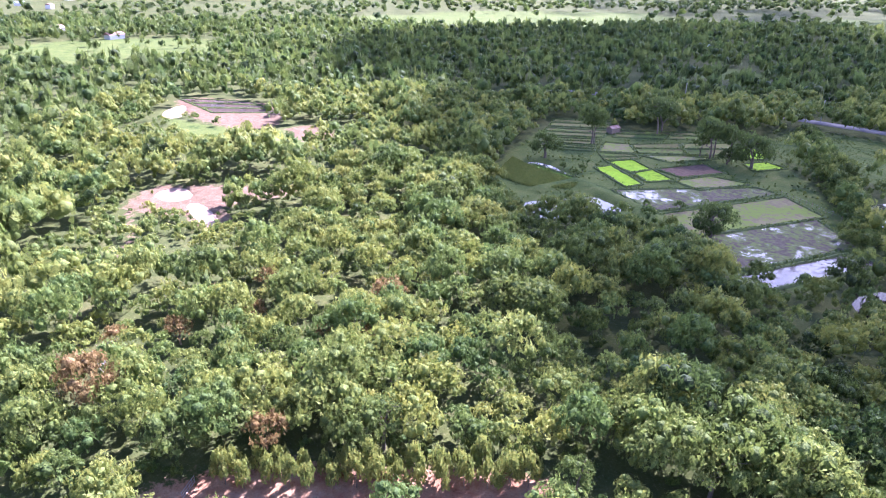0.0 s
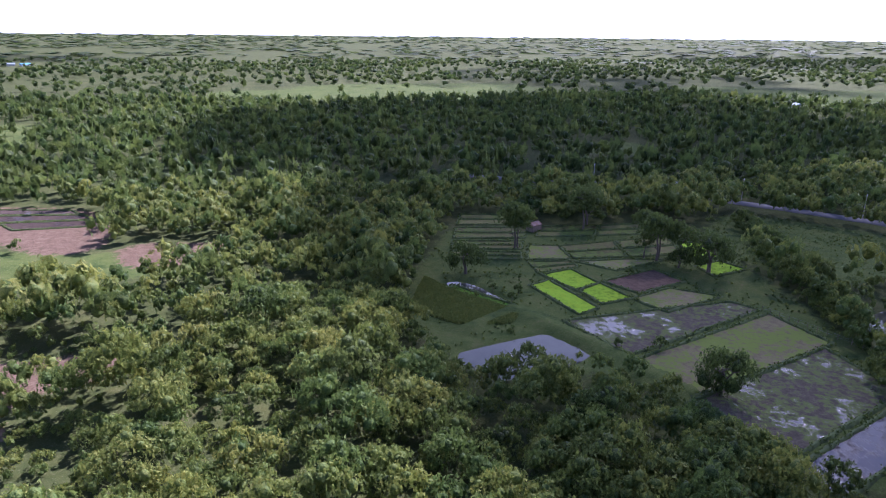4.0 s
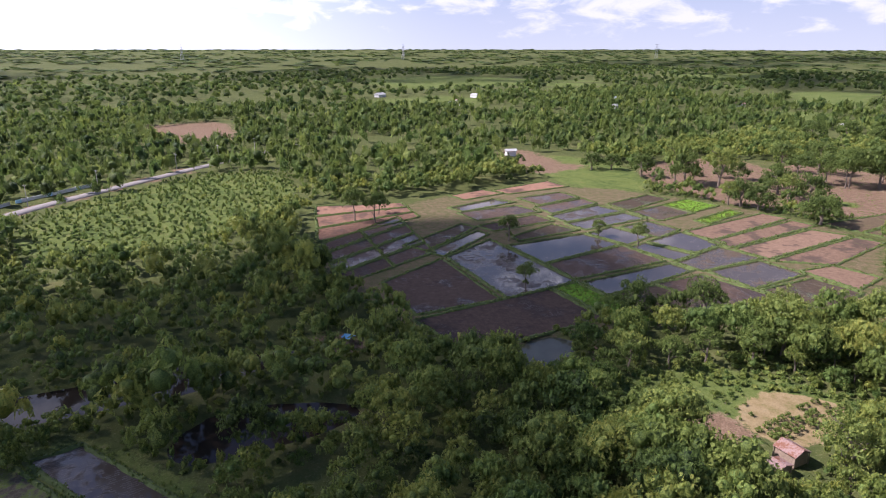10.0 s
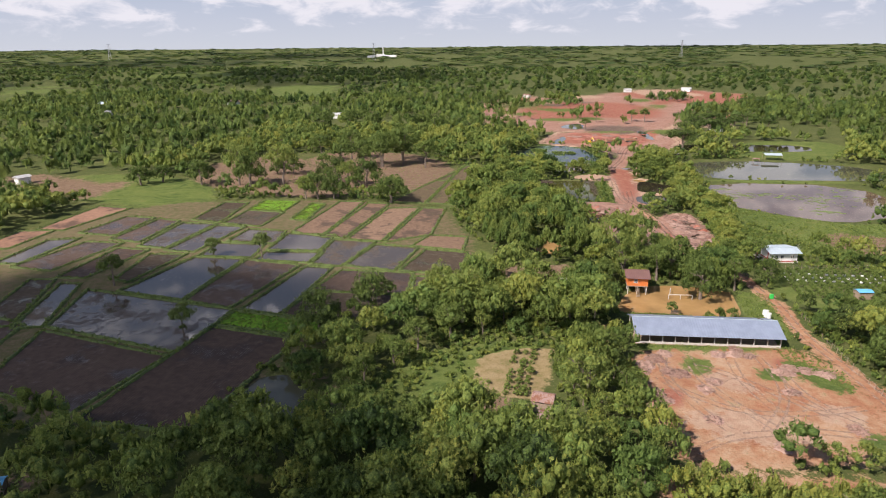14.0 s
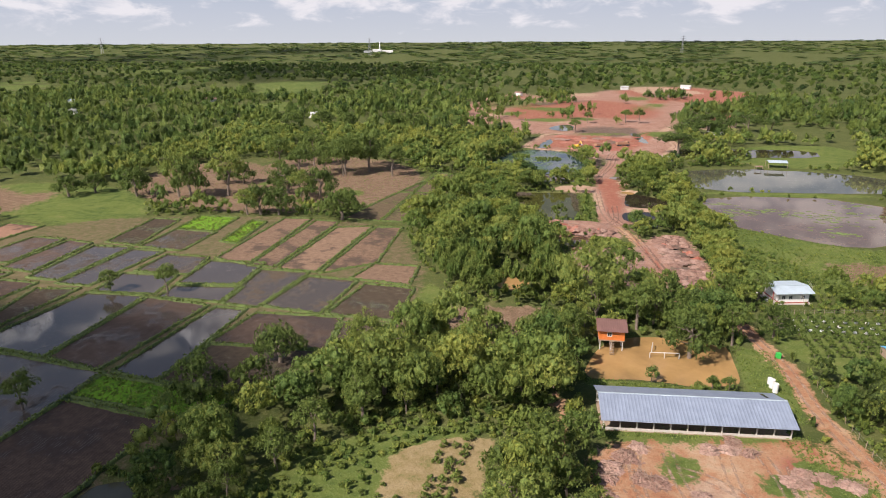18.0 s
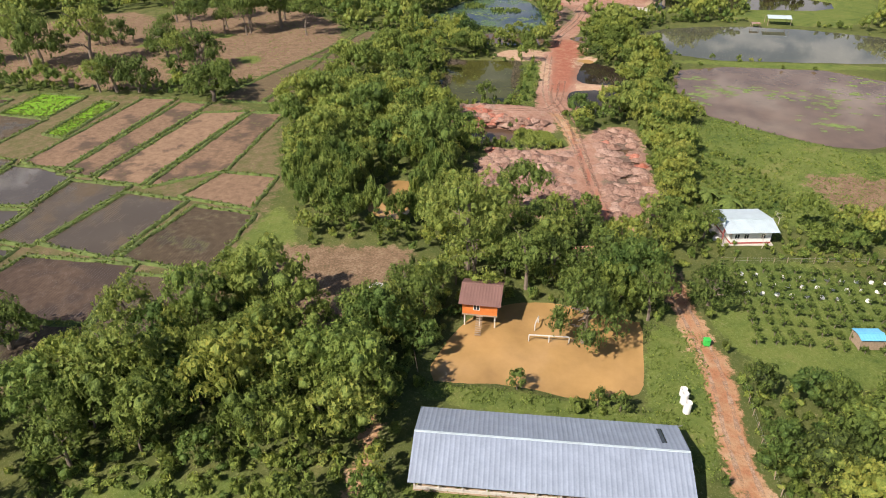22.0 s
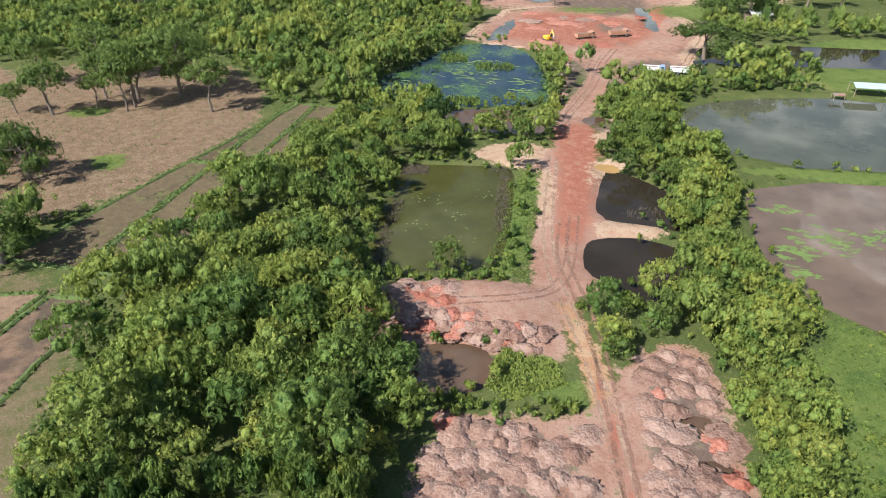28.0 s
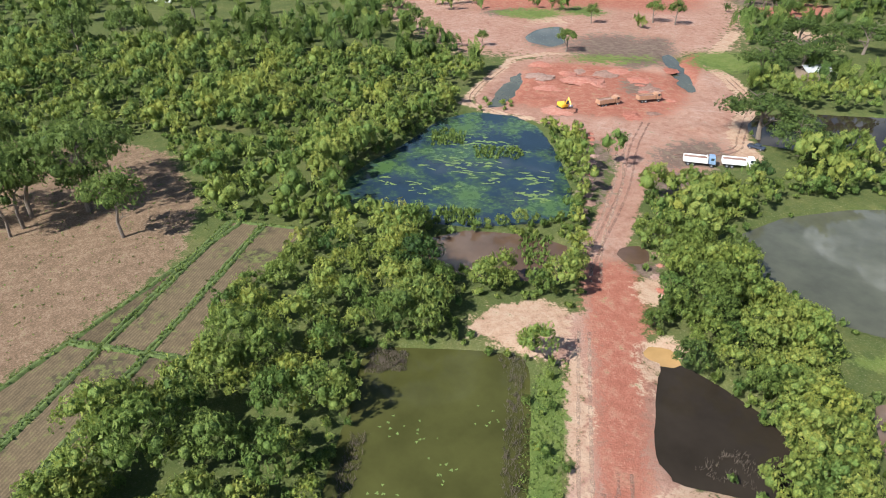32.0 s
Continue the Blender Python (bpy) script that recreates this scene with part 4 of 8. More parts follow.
M_RUT = rut_material("packed_wheel_rut", (0.2, 0.102, 0.068), (0.27, 0.15, 0.105))
M_PALE_RUT = rut_material("pale_wheel_track", (0.3, 0.19, 0.125), (0.4, 0.28, 0.2))
for line, offs, material, half in (
        ([(-30, 40), (-27, 21), (-23, 4), (-23, -13), (-20, -28), (-17, -42)], (-0.9, 0.9), M_PALE_RUT, 0.3),
        ([(-17, 40), (-10, 34), (-2, 26), (4, 24)], (-0.8, 0.8), M_PALE_RUT, 0.26),
        ([(-24, 36), (-14, 40), (-2, 42), (8, 36), (12, 30)], (-0.8, 0.8), M_PALE_RUT, 0.26),
        ([(-22, 46), (-10, 46), (2, 50), (9, 56)], (-0.8, 0.8), M_PALE_RUT, 0.26),
        ([(-4, 19), (-4, 28), (-7, 38), (-12, 48)], (-0.8, 0.8), M_PALE_RUT, 0.24),
        ([(5, 20), (4, 28), (1, 36), (-6, 46)], (-0.8, 0.8), M_PALE_RUT, 0.26), ([(10, 20), (11, 28), (8, 38), (2, 48)], (-0.8, 0.8), M_PALE_RUT, 0.26),
        ([(-10, 18), (-12, 28), (-10, 38), (-4, 48)], (-0.8, 0.8), M_PALE_RUT, 0.24), ([(-22, 42), (-16, 36), (-13, 28), (-14, 20)], (-0.8, 0.8), M_PALE_RUT, 0.26),
        ([(0, -280), (3, -262), (3, -245), (6, -228), (9, -212), (9, -196)], (-1.0, 1.0), M_PALE_RUT, 0.34),
        ([(-6, -290), (-1, -268), (1, -246), (4, -230), (8, -214), (11, -200)], (-1.0, 1.0), M_RUT, 0.3),
        ([(11, -180), (10.6, -160), (10, -140), (8, -126), (4, -114), (1, -104), (-2, -90), (-5, -72)], (-0.9, 0.9), M_PALE_RUT, 0.3),
        ([(7, -146), (7, -132), (3, -120), (0, -108), (-2, -94), (-4.5, -76), (-8, -58)], (-0.9, 0.9), M_RUT, 0.34),
        ([(5, -150), (5, -134), (6, -124), (12, -116), (24, -113)], (-0.9, 0.9), M_RUT, 0.26),
        ([(-12, -264), (-30, -270), (-33, -284), (-38, -300), (-43, -318), (-39, -344)], (-1.0, 1.0), M_RUT, 0.3),
        ([(30, -286), (40, -290), (52, -298), (50, -318), (45, -341)], (-0.9, 0.9), M_RUT, 0.28)):
    for off in offs:
        rut = ribbon(side_line(line, off), half, 0.03, "wheel_track", material, True)
        tagged(rut, "broken wheel track pressed into bare clay", "track", "wheel tracks", "structure")

# ---------------------------------------------------------------- trees
bm = bmesh.new()
bmesh.ops.create_icosphere(bm, subdivisions=1, radius=1.0)
ICO_V = np.array([v.co for v in bm.verts])
ICO_F = np.array([[v.index for v in f.verts] for f in bm.faces])
bm.free()


def leaf_cards(r, p, d, size, loose=0.48):
    """Small folded leaf sprays at the points p, facing about d."""
    k = len(p)
    nr = d + r.normal(0, loose, (k, 3))
    nr /= np.linalg.norm(nr, axis=1)[:, None]
    u = np.cross(nr, r.normal(size=(k, 3)))
    u /= np.linalg.norm(u, axis=1)[:, None]
    w = np.cross(nr, u)
    s = size * r.uniform(0.55, 1.35, (k, 1))
    return np.stack([p + u * s, p + w * s * 0.6 - nr * s * 0.25, p - u * s * r.uniform(0.6, 1, (k, 1)), p - w * s * 0.6 - nr * s * 0.25], 1).reshape(-1, 3)


def crown(seed, lobes, cards, size, spread=0.6, core=0.78, tall=1.0, cores=6):
    """Leaf sprays over a few lobes: verts, triangles, quads, tint shift that paints in top light. Radius about 1, from
    0 to about 1 high.
    """
    r = np.random.default_rng(seed)
    vs, tf, qf, tn, at = [], [], [], [], 0
    for k in range(lobes):
        if k == 0:
            rad, z = r.uniform(0, 0.12), 0.66
        elif k <= lobes // 3:
            rad, z = spread * r.uniform(0.5, 0.75), r.uniform(0.52, 0.74)
        else:
            rad, z = spread * r.uniform(0.9, 1.2), r.uniform(0.26, 0.48)
        ang = 2.4 * k + r.uniform(-0.35, 0.35)
        c = np.array([rad * math.cos(ang), rad * math.sin(ang), z * tall])
        lr = r.uniform(0.26, 0.46) * (0.74 if lobes > 16 else 0.9 if lobes > 8 else 1.1 if lobes > 3 else 1.35)
        squash = np.array([1, 1, 0.72])
        if core and (lobes < cores or k % (3 if lobes > 16 else 2) == 0):
            v = c + ICO_V * lr * core * squash * r.uniform(0.75, 1.15, (len(ICO_V), 1))
            # Inner core set darker than the sprays.
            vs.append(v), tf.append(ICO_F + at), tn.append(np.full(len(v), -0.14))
            at += len(v)
        if cards:
            d = r.normal(size=(cards, 3))
            d[:, 2] = np.abs(d[:, 2]) * 0.9 + r.uniform(-0.6, 0.2, cards)
            d /= np.linalg.norm(d, axis=1)[:, None]
            p = c + d * lr * r.uniform(0.75, 1.2, (cards, 1)) * squash
            vs.append(leaf_cards(r, p, d, size))
            qf.append(at + np.arange(cards * 4).reshape(-1, 4))
            # Top light painted into the tint: lighter facing up, darker facing down.
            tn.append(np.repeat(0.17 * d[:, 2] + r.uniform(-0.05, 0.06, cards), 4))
            at += cards * 4
    return np.concatenate(vs), (np.concatenate(tf) if tf else np.zeros((0, 3), int)), (np.concatenate(qf) if qf else np.zeros((0, 4), int)), np.concatenate(tn)


def forest(name, places, templates, label, category="woodland"):
    """Many trees joined: places has rows of x, y, z, radius, height, tint."""
    r = np.random.default_rng(len(places))
    V, T, Q, A, H, at = [], [], [], [], [], 0
    hue = 0.06 + 0.94 * r.beta(1.6, 1.6, len(places))
    pick = r.integers(0, len(templates), len(places))
    turn = r.uniform(0, 2 * math.pi, len(places))
    for k, (tv, tt, tq, ta) in enumerate(templates):
        sel = np.where(pick == k)[0]
        if not len(sel):
            continue
        P = places[sel]
        c, s = np.cos(turn[sel])[:, None], np.sin(turn[sel])[:, None]
        x = (tv[None, :, 0] * c - tv[None, :, 1] * s) * P[:, 3:4] + P[:, 0:1]
        y = (tv[None, :, 0] * s + tv[None, :, 1] * c) * P[:, 3:4] + P[:, 1:2]
        z = tv[None, :, 2] * P[:, 4:5] + P[:, 2:3]
        V.append(np.stack([x, y, z], -1).reshape(-1, 3))
        off = at + np.arange(len(sel))[:, None, None] * len(tv)
        T.append((tt[None] + off).reshape(-1, 3))
        Q.append((tq[None] + off).reshape(-1, 4))
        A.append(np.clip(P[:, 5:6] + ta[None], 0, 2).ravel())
        H.append(np.repeat(hue[sel], len(tv)))
        at += len(sel) * len(tv)
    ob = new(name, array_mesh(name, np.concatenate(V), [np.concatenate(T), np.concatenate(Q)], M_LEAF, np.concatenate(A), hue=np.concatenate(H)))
    return tagged(ob, label, category, kind="stuff")


def scatter(x0, x1, y0, y1, step, seed):
    r = np.random.default_rng(seed)
    x, y = np.meshgrid(np.arange(x0, x1, step), np.arange(y0, y1, step))
    x, y = x.ravel(), y.ravel()
    return x + r.uniform(-0.5, 0.5, len(x)) * step, y + r.uniform(-0.5, 0.5, len(x)) * step, r


def free_of(x, y, extra=0.0):
    ok = np.ones(len(x), bool)
    for poly, room in BARE:
        p = np.array(poly)
        lo, hi = p.min(0) - 6, p.max(0) + 6
        i = np.where(ok & (x > lo[0]) & (x < hi[0]) & (y > lo[1]) & (y < hi[1]))[0]
        if len(i):
            ok[i[signed(poly, x[i], y[i]) > -room - extra]] = False
    for _, half, line in LINES:
        ok &= from_line(line, x, y) > half + 0.8 + extra
    ok &= from_line(ROAD, x, y) > 6 + extra
    return ok


def inside(poly, x, y):
    return signed(poly, x, y) > 0


def rise(x, y):
    return 47 * np.clip(np.maximum(np.hypot(x - 20, y - 20) - 900, 0) / 3900, 0, 1) ** 1.6


def patchy(x, y, s, seed=0.0):
    return np.array([noise.noise((a * s, b * s, seed)) for a, b in zip(x, y)])


SCRUB = [(291, 140), (345, 60), (330, 10), (250, 40), (205, 90), (215, 150)]
PLANTATION = [(61, -46), (28, -41), (24, -56), (25, -74), (33, -76), (44, -70), (60, -66)]
RIGHT_ROW = [(-17, -56), (-19, -120), (-16, -180), (-12, -232), (-34, -236), (-32, -180), (-34, -130), (-26, -58)]
YARD = [(66, 20), (62, -22), (22, -22), (20, 12)]
ORCHARD = [(-28, -20), (-28, -42), (-60, -46), (-58, -16)]
LANE_SIDE = [(-29, 60), (-27, 20), (-26, -12), (-60, -14), (-75, 60)]
GARDEN_BUSH = [(20, 12), (64, 22), (74, 48), (60, 62), (50, 30), (30, 20)]
SLOPE = [(63, 51), (59, 43), (55, 33), (50, 29), (45, 25), (40, 22), (35, 44), (55, 44), (55, 57), (60, 56)]
RAIN_TREES = [(-40, -330), (-50, -395), (-125, -425), (-130, -350), (-70, -360)]
BROWN_WOOD = [(-60, 70), (-70, 130), (-20, 150), (10, 110), (0, 74)]


def behind(x, y):
    """Land to the west that the flight turns its back on."""
    return (x < 9 - 0.45 * (160 - y)) & ((y < 0) | (x < -0.7 * y - 12))


NEAR_T = [crown(i, 19, 18, 0.117, 0.68, 0.78) for i in range(8)]
BIG_T = [crown(10 + i, 27, 27, 0.086, 0.72, 0.76) for i in range(5)]
MID_T = [crown(20 + i, 5, 11, 0.215, 0.6, cores=4) for i in range(6)]
FAR_T = [crown(40 + i, 2, 7, 0.46, 0.5, cores=1) for i in range(5)]
BUSH_T = [crown(50 + i, 1, 15, 0.4, 0.4) for i in range(5)]
SLIM_T = [crown(70 + i, 6, 28, 0.2, 0.5) for i in range(4)]

x, y, r = scatter(-150, 262, -330, 335, 4.9, 1)
ok = free_of(x, y) & (r.uniform(size=len(x)) < 0.93) & ~inside(PLANTATION, x, y) & ~inside(ORCHARD, x, y) & ~behind(x, y) & ~inside(RAIN_TREES, x, y)
ok &= ~(inside(GARDEN_BUSH, x, y) & (r.uniform(size=len(x)) < 0.8))
x, y = x[ok], y[ok]
n = len(x)
size = np.clip(1 + 0.55 * patchy(x, y, 0.035, 7) + r.normal(0, 0.2, n), 0.5, 1.7)
rad = 3.1 * size * np.where(y > 70, 1.12, 1.0)
rad[inside(RIGHT_ROW, x, y)] *= 0.92
rad[inside(YARD, x, y)] *= 1.4
rad[inside([(68, 6), (62, -24), (46, -24), (46, 6)], x, y)] *= 0.7
rad[inside([(80, -104), (61, -58), (60, -66), (44, -70), (30, -78), (30, -106), (46, -124), (80, -124)], x, y)] *= 1.32
rad[inside([(110, 85), (215, 85), (215, 200), (165, 195), (160, 160), (112, 150)], x, y)] *= 0.78
rad[inside([(18, 158), (54, 160), (58, 182), (18, 176)], x, y)] *= 0.75
rad[inside([(28, 53), (41, 53), (41, 66), (28, 66)], x, y)] *= 0.55
rad[inside([(72, 54), (90, 53), (92, 68), (72, 70)], x, y)] *= 0.6
rad[inside([(22, -38), (62, -36), (62, -52), (22, -52)], x, y)] *= 0.85
deck = rad * r.uniform(1.35, 1.8, n)
base = rad * r.uniform(0.45, 1.25, n)
tint = 0.69 + patchy(x, y, 0.02) * 0.2 + r.normal(0, 0.22, n) + 0.1 * ((x > 8) & (x < 80) & (y < -90)) + 0.1 * ((x < 12) & (y > 100))
tint[inside(RIGHT_ROW, x, y)] += 0.2
brown = inside(BROWN_WOOD, x, y)
tint[brown] += 0.1
tint[r.uniform(size=n) < 0.08] = 0.82
low = inside(SCRUB, x, y)
rad[low], deck[low], base[low] = r.uniform(0.9, 1.8, low.sum()), r.uniform(1.6, 3.0, low.sum()), -0.3
tint[low] = 0.5 + r.normal(0, 0.12, low.sum())
for poly in ([(-98, 130), (-40, 134), (-36, 166), (-92, 178)], [(-130, 235), (-50, 232), (-60, 272), (-125, 300)], [(106, 138), (135, 142), (160, 152), (176, 168), (150, 162), (118, 158)], [(158, 176), (205, 184), (205, 206), (158, 202)], [(205, 222), (240, 240), (262, 280), (262, 320), (225, 285)],
             [(226, 190), (262, 205), (262, 240), (236, 246), (215, 215)]):
    k = inside(poly, x, y)
    rad[k], deck[k], base[k] = rad[k] * 0.6, deck[k] * 0.5, base[k] * 0.25
keep = ~(inside(LANE_SIDE, x, y) & (r.uniform(size=n) < 0.12))
keep &= ~inside([(-1, -149), (-12, -149), (-13, -162), (-1, -162)], x, y)
tint = np.clip(tint, 0.1, 0.98)
tint[brown & (r.uniform(size=n) < 0.07)] = 1.6
place = np.stack([x, y, base, rad, deck, tint], 1)[keep]
PATH = [(0, 30), (-10, 95), (10, 150), (25, 100), (10, 0), (10, -120), (15, -150)]
dist = from_line(PATH, place[:, 0], place[:, 1])
near = (dist < 68)
big = near & (place[:, 3] > 4.0)
forest("woodland_near", place[near & ~big], NEAR_T, "dense mixed woodland of leafy green trees")
forest("tall_wood", place[big], BIG_T, "tall broad-crowned woodland trees")
forest("woodland_middle", place[~near], MID_T, "green woodland of mixed trees beyond the fields")

# close row of young yellow-green trees between the causeway and the fish ponds
x, y, r = scatter(-36, -10, -236, -56, 2.9, 23)
ok = inside(RIGHT_ROW, x, y) & free_of(x, y, -0.6) & (r.uniform(size=len(x)) < 0.85)
x, y = x[ok], y[ok]
n = len(x)
rad = r.uniform(1.7, 3.0, n)
forest("young_trees", np.stack([x, y, rad * r.uniform(0.1, 0.6, n), rad, rad * r.uniform(1.3, 1.8, n), np.clip(0.8 + r.normal(0, 0.12, n), 0.4, 0.98)], 1), NEAR_T,
       "bright yellow-green young trees along the pond banks")

# tree belt between the terraces, the meadow and the square pond
x, y, r = scatter(96, 170, 140, 270, 3.0, 29)
ok = (from_line([(150, 262), (134, 219), (124, 192), (118, 176), (112, 158), (107, 152)], x, y) < 4.2) & (r.uniform(size=len(x)) < 0.85)
for poly in (PONDS["mirror"][0], PONDS["creek"][0]):
    ok &= signed(poly, x, y) < -1
x, y = x[ok], y[ok]
n = len(x)
rad = r.uniform(1.8, 3.6, n)
forest("tree_belt", np.stack([x, y, rad * r.uniform(0.1, 0.6, n), rad, rad * r.uniform(1.3, 1.7, n), np.clip(0.62 + r.normal(0, 0.16, n), 0.2, 0.95)], 1), NEAR_T,
       "belt of leafy trees between paddies and pond")

# thinner wood on the west side
x, y, r = scatter(-190, 10, -330, 160, 6.2, 17)
ok = behind(x, y) & (x > -0.45 * (160 - y) - 70) & free_of(x, y) & ~inside(RAIN_TREES, x, y)
x, y = x[ok], y[ok]
n = len(x)
rad = r.uniform(2.4, 4.2, n)
forest("woodland_west", np.stack([x, y, rad * 0.7, rad, rad * r.uniform(1.3, 1.8, n), np.clip(0.58 + r.normal(0, 0.15, n), 0, 0.95)], 1), FAR_T, "green mixed wood on the west side")

# plantation of slim trees in rows
px, py = np.meshgrid(np.arange(24, 64, 2.3), np.arange(-92, -42, 2.0))
px, py = px.ravel() + rng.normal(0, 0.25, px.size), py.ravel() + rng.normal(0, 0.25, px.size)
ok = inside(PLANTATION, px, py) & free_of(px, py)
px, py = px[ok], py[ok]
n = len(px)
forest("plantation_trees", np.stack([px, py, rng.uniform(2.5, 4.5, n), rng.uniform(1.3, 2.1, n), rng.uniform(3.8, 5.6, n), np.clip(rng.normal(0.6, 0.1, n), 0, 1)], 1),
       SLIM_T, "dark slender plantation trees in close rows", "plantation")

# undergrowth between the trees and along the banks
x, y, r = scatter(-110, 200, -300, 230, 2.5, 5)
ok = free_of(x, y, -0.4) & ~behind(x, y) & (inside(RIGHT_ROW, x, y) | (r.uniform(size=len(x)) < 0.72))
x, y = x[ok], y[ok]
ok = inside(RIGHT_ROW, x, y) | ~free_of(x, y, 5.5) | (r.uniform(size=len(x)) < 0.1)
x, y = x[ok], y[ok]
n = len(x)
forest("undergrowth", np.stack([x, y, np.full(n, -0.2), r.uniform(0.9, 2.0, n), r.uniform(1.0, 2.8, n), np.clip(0.58 + r.normal(0, 0.15, n), 0, 0.95)], 1), BUSH_T,
       "low leafy undergrowth and bushes", "bushes")
x, y, r = scatter(200, 350, 5, 155, 2.6, 6)
ok = inside(SCRUB, x, y) & (r.uniform(size=len(x)) < 0.72)
x, y = x[ok], y[ok]
n = len(x)
forest("scrub", np.stack([x, y, np.full(n, -0.2), r.uniform(0.7, 1.7, n), r.uniform(1.0, 2.6, n), np.clip(0.5 + r.normal(0, 0.15, n), 0, 1)], 1), BUSH_T,
       "sunlit yellow-green scrub on open ground", "scrub")
x, y, r = scatter(-75, 75, -50, 64, 1.6, 15)
ok = (inside(GARDEN_BUSH, x, y) | inside(LANE_SIDE, x, y) | inside([(66, 20), (62, -20), (22, -20), (20, 14)], x, y)) & (r.uniform(size=len(x)) < 0.8) & ~behind(x, y)
for c, poly, _ in PATCHES:
    if c in ("tan", "red", "clay", "straw"):
        ok &= signed(poly, x, y) < -0.3
ok &= ~(inside(SLOPE, x, y) & (r.uniform(size=len(x)) < 0.6))
for _, half, line in LINES:
    ok &= from_line(line, x, y) > half + 0.8
x, y = x[ok], y[ok]
n = len(x)
forest("garden_undergrowth", np.stack([x, y, np.full(n, -0.25), r.uniform(0.9, 1.7, n), r.uniform(0.7, 1.6, n), np.clip(0.7 + r.normal(0, 0.13, n), 0, 0.9)], 1), BUSH_T,
       "thick green undergrowth round the gardens and lane", "bushes")
x, y, r = scatter(-62, -24, -96, -46, 1.7, 16)
ok = inside([(-22, -46), (-62, -48), (-61, -70), (-48, -74), (-40, -94), (-30, -98), (-23, -66)], x, y) & (signed([(-28, -50), (-40, -50), (-40, -64), (-28, -62)], x, y) < 1) & (patchy(x, y, 0.13, 6) > -0.4)
x, y = x[ok], y[ok]
n = len(x)
forest("field_shrubs", np.stack([x, y, np.full(n, -0.2), r.uniform(0.6, 1.2, n), r.uniform(0.7, 1.5, n), np.clip(0.68 + r.normal(0, 0.1, n), 0, 0.95)], 1), BUSH_T,
       "low bright green shrubs growing over the meadow", "bushes")
x, y, r = scatter(16, 215, 120, 290, 1.9, 41)
ok = (inside(NORTH_OPEN, x, y) | inside([(158, 285), (207, 226), (200, 199), (172, 205), (130, 205), (122, 250)], x, y)) & (patchy(x, y, 0.09, 8) + 0.25 * r.normal(size=len(x)) > 0.16)
for f in FIELDS:
    if f[1][1] > 120:
        ok &= signed(f[1:], x, y) < (0.4 if f[0] in ("bog", "grassf") else -0.6)
for k in ("sky", "mirror", "swamp_pool"):
    ok &= signed(PONDS[k][0], x, y) < -0.6
x, y = x[ok], y[ok]
n = len(x)
forest("meadow_tussocks", np.stack([x, y, np.full(n, -0.15), r.uniform(0.35, 0.95, n), r.uniform(0.35, 0.95, n), np.clip(0.68 + r.normal(0, 0.14, n), 0, 0.98)], 1), BUSH_T,
       "rough grass tussocks and low weeds on the meadow", "weeds")
MEADOW = [(-24, -60), (-32, -128), (-55, -112), (-72, -102), (-100, -110), (-110, -60), (-70, -50), (-50, -60)]
x, y, r = scatter(-112, -20, -130, -48, 1.7, 43)
ok = inside(MEADOW, x, y) & (patchy(x, y, 0.08, 3) + 0.3 * r.normal(size=len(x)) > 0.12) & (signed([(-50, -86), (-67, -90), (-90, -80), (-80, -62), (-58, -66)], x, y) < 0.5) & (signed([(-26, -48), (-42, -48), (-42, -64), (-26, -62)], x, y) < 0)
x, y = x[ok], y[ok]
n = len(x)
forest("rough_weeds", np.stack([x, y, np.full(n, -0.12), r.uniform(0.3, 0.8, n), r.uniform(0.3, 0.7, n), np.clip(0.6 + r.normal(0, 0.14, n), 0, 0.95)], 1), BUSH_T,
       "rough green weeds growing over the wet meadow", "weeds")
# banks of the ponds and pale weeds on open grass
x, y, r = scatter(-120, 230, -300, 270, 2.6, 8)
d = np.full(len(x), -99.0)
for poly, _ in (p for k, p in PONDS.items() if "puddle" not in k):
    d = np.maximum(d, signed(rounded(poly, 1), x, y))
ok = (d < 0.6) & (d > -3.6) & (r.uniform(size=len(x)) < 0.62) & (signed([(18, -4), (-22, -3), (-22, -24), (18, -24)], x, y) < 0) & ~((y > 168) & (x < 62) & (r.uniform(size=len(x)) < 0.93)) & ~(((x < -36) & (y < -100) | (x > 108) & (y > 150)) & (r.uniform(size=len(x)) < 0.93))
for _, half, line in LINES:
    ok &= from_line(line, x, y) > half + 1.0
ok &= ~((x > -10) & (x < 3) & (y > -180) & (y < -120))
x, y = x[ok], y[ok]
n = len(x)
forest("bank_bushes", np.stack([x, y, np.full(n, -0.5), r.uniform(0.8, 2.0, n), r.uniform(1.0, 2.6, n), np.clip(0.62 + r.normal(0, 0.12, n), 0, 0.9)], 1), BUSH_T,
       "bright green bushes along the pond banks", "bushes")

x, y, r = scatter(0, 50, -124, -86, 1.3, 37)
ok = ((from_line([(31, -94), (24, -91), (13, -90.3), (4, -93.5)], x, y) < 1.7) | (from_line([(46, -121), (32, -118.8), (24, -121), (17, -124)], x, y) < 1.5) | (from_line([(31, -94), (31, -104)], x, y) < 1.2)) & (r.uniform(size=len(x)) < 0.85)
x, y = x[ok], y[ok]
n = len(x)
forest("pool_shrubs", np.stack([x, y, np.full(n, -0.3), r.uniform(0.8, 1.5, n), r.uniform(1.2, 2.3, n), np.clip(0.72 + r.normal(0, 0.1, n), 0, 0.95)], 1), BUSH_T,
       "thick bright green shrubs round the weedy pool", "bushes")

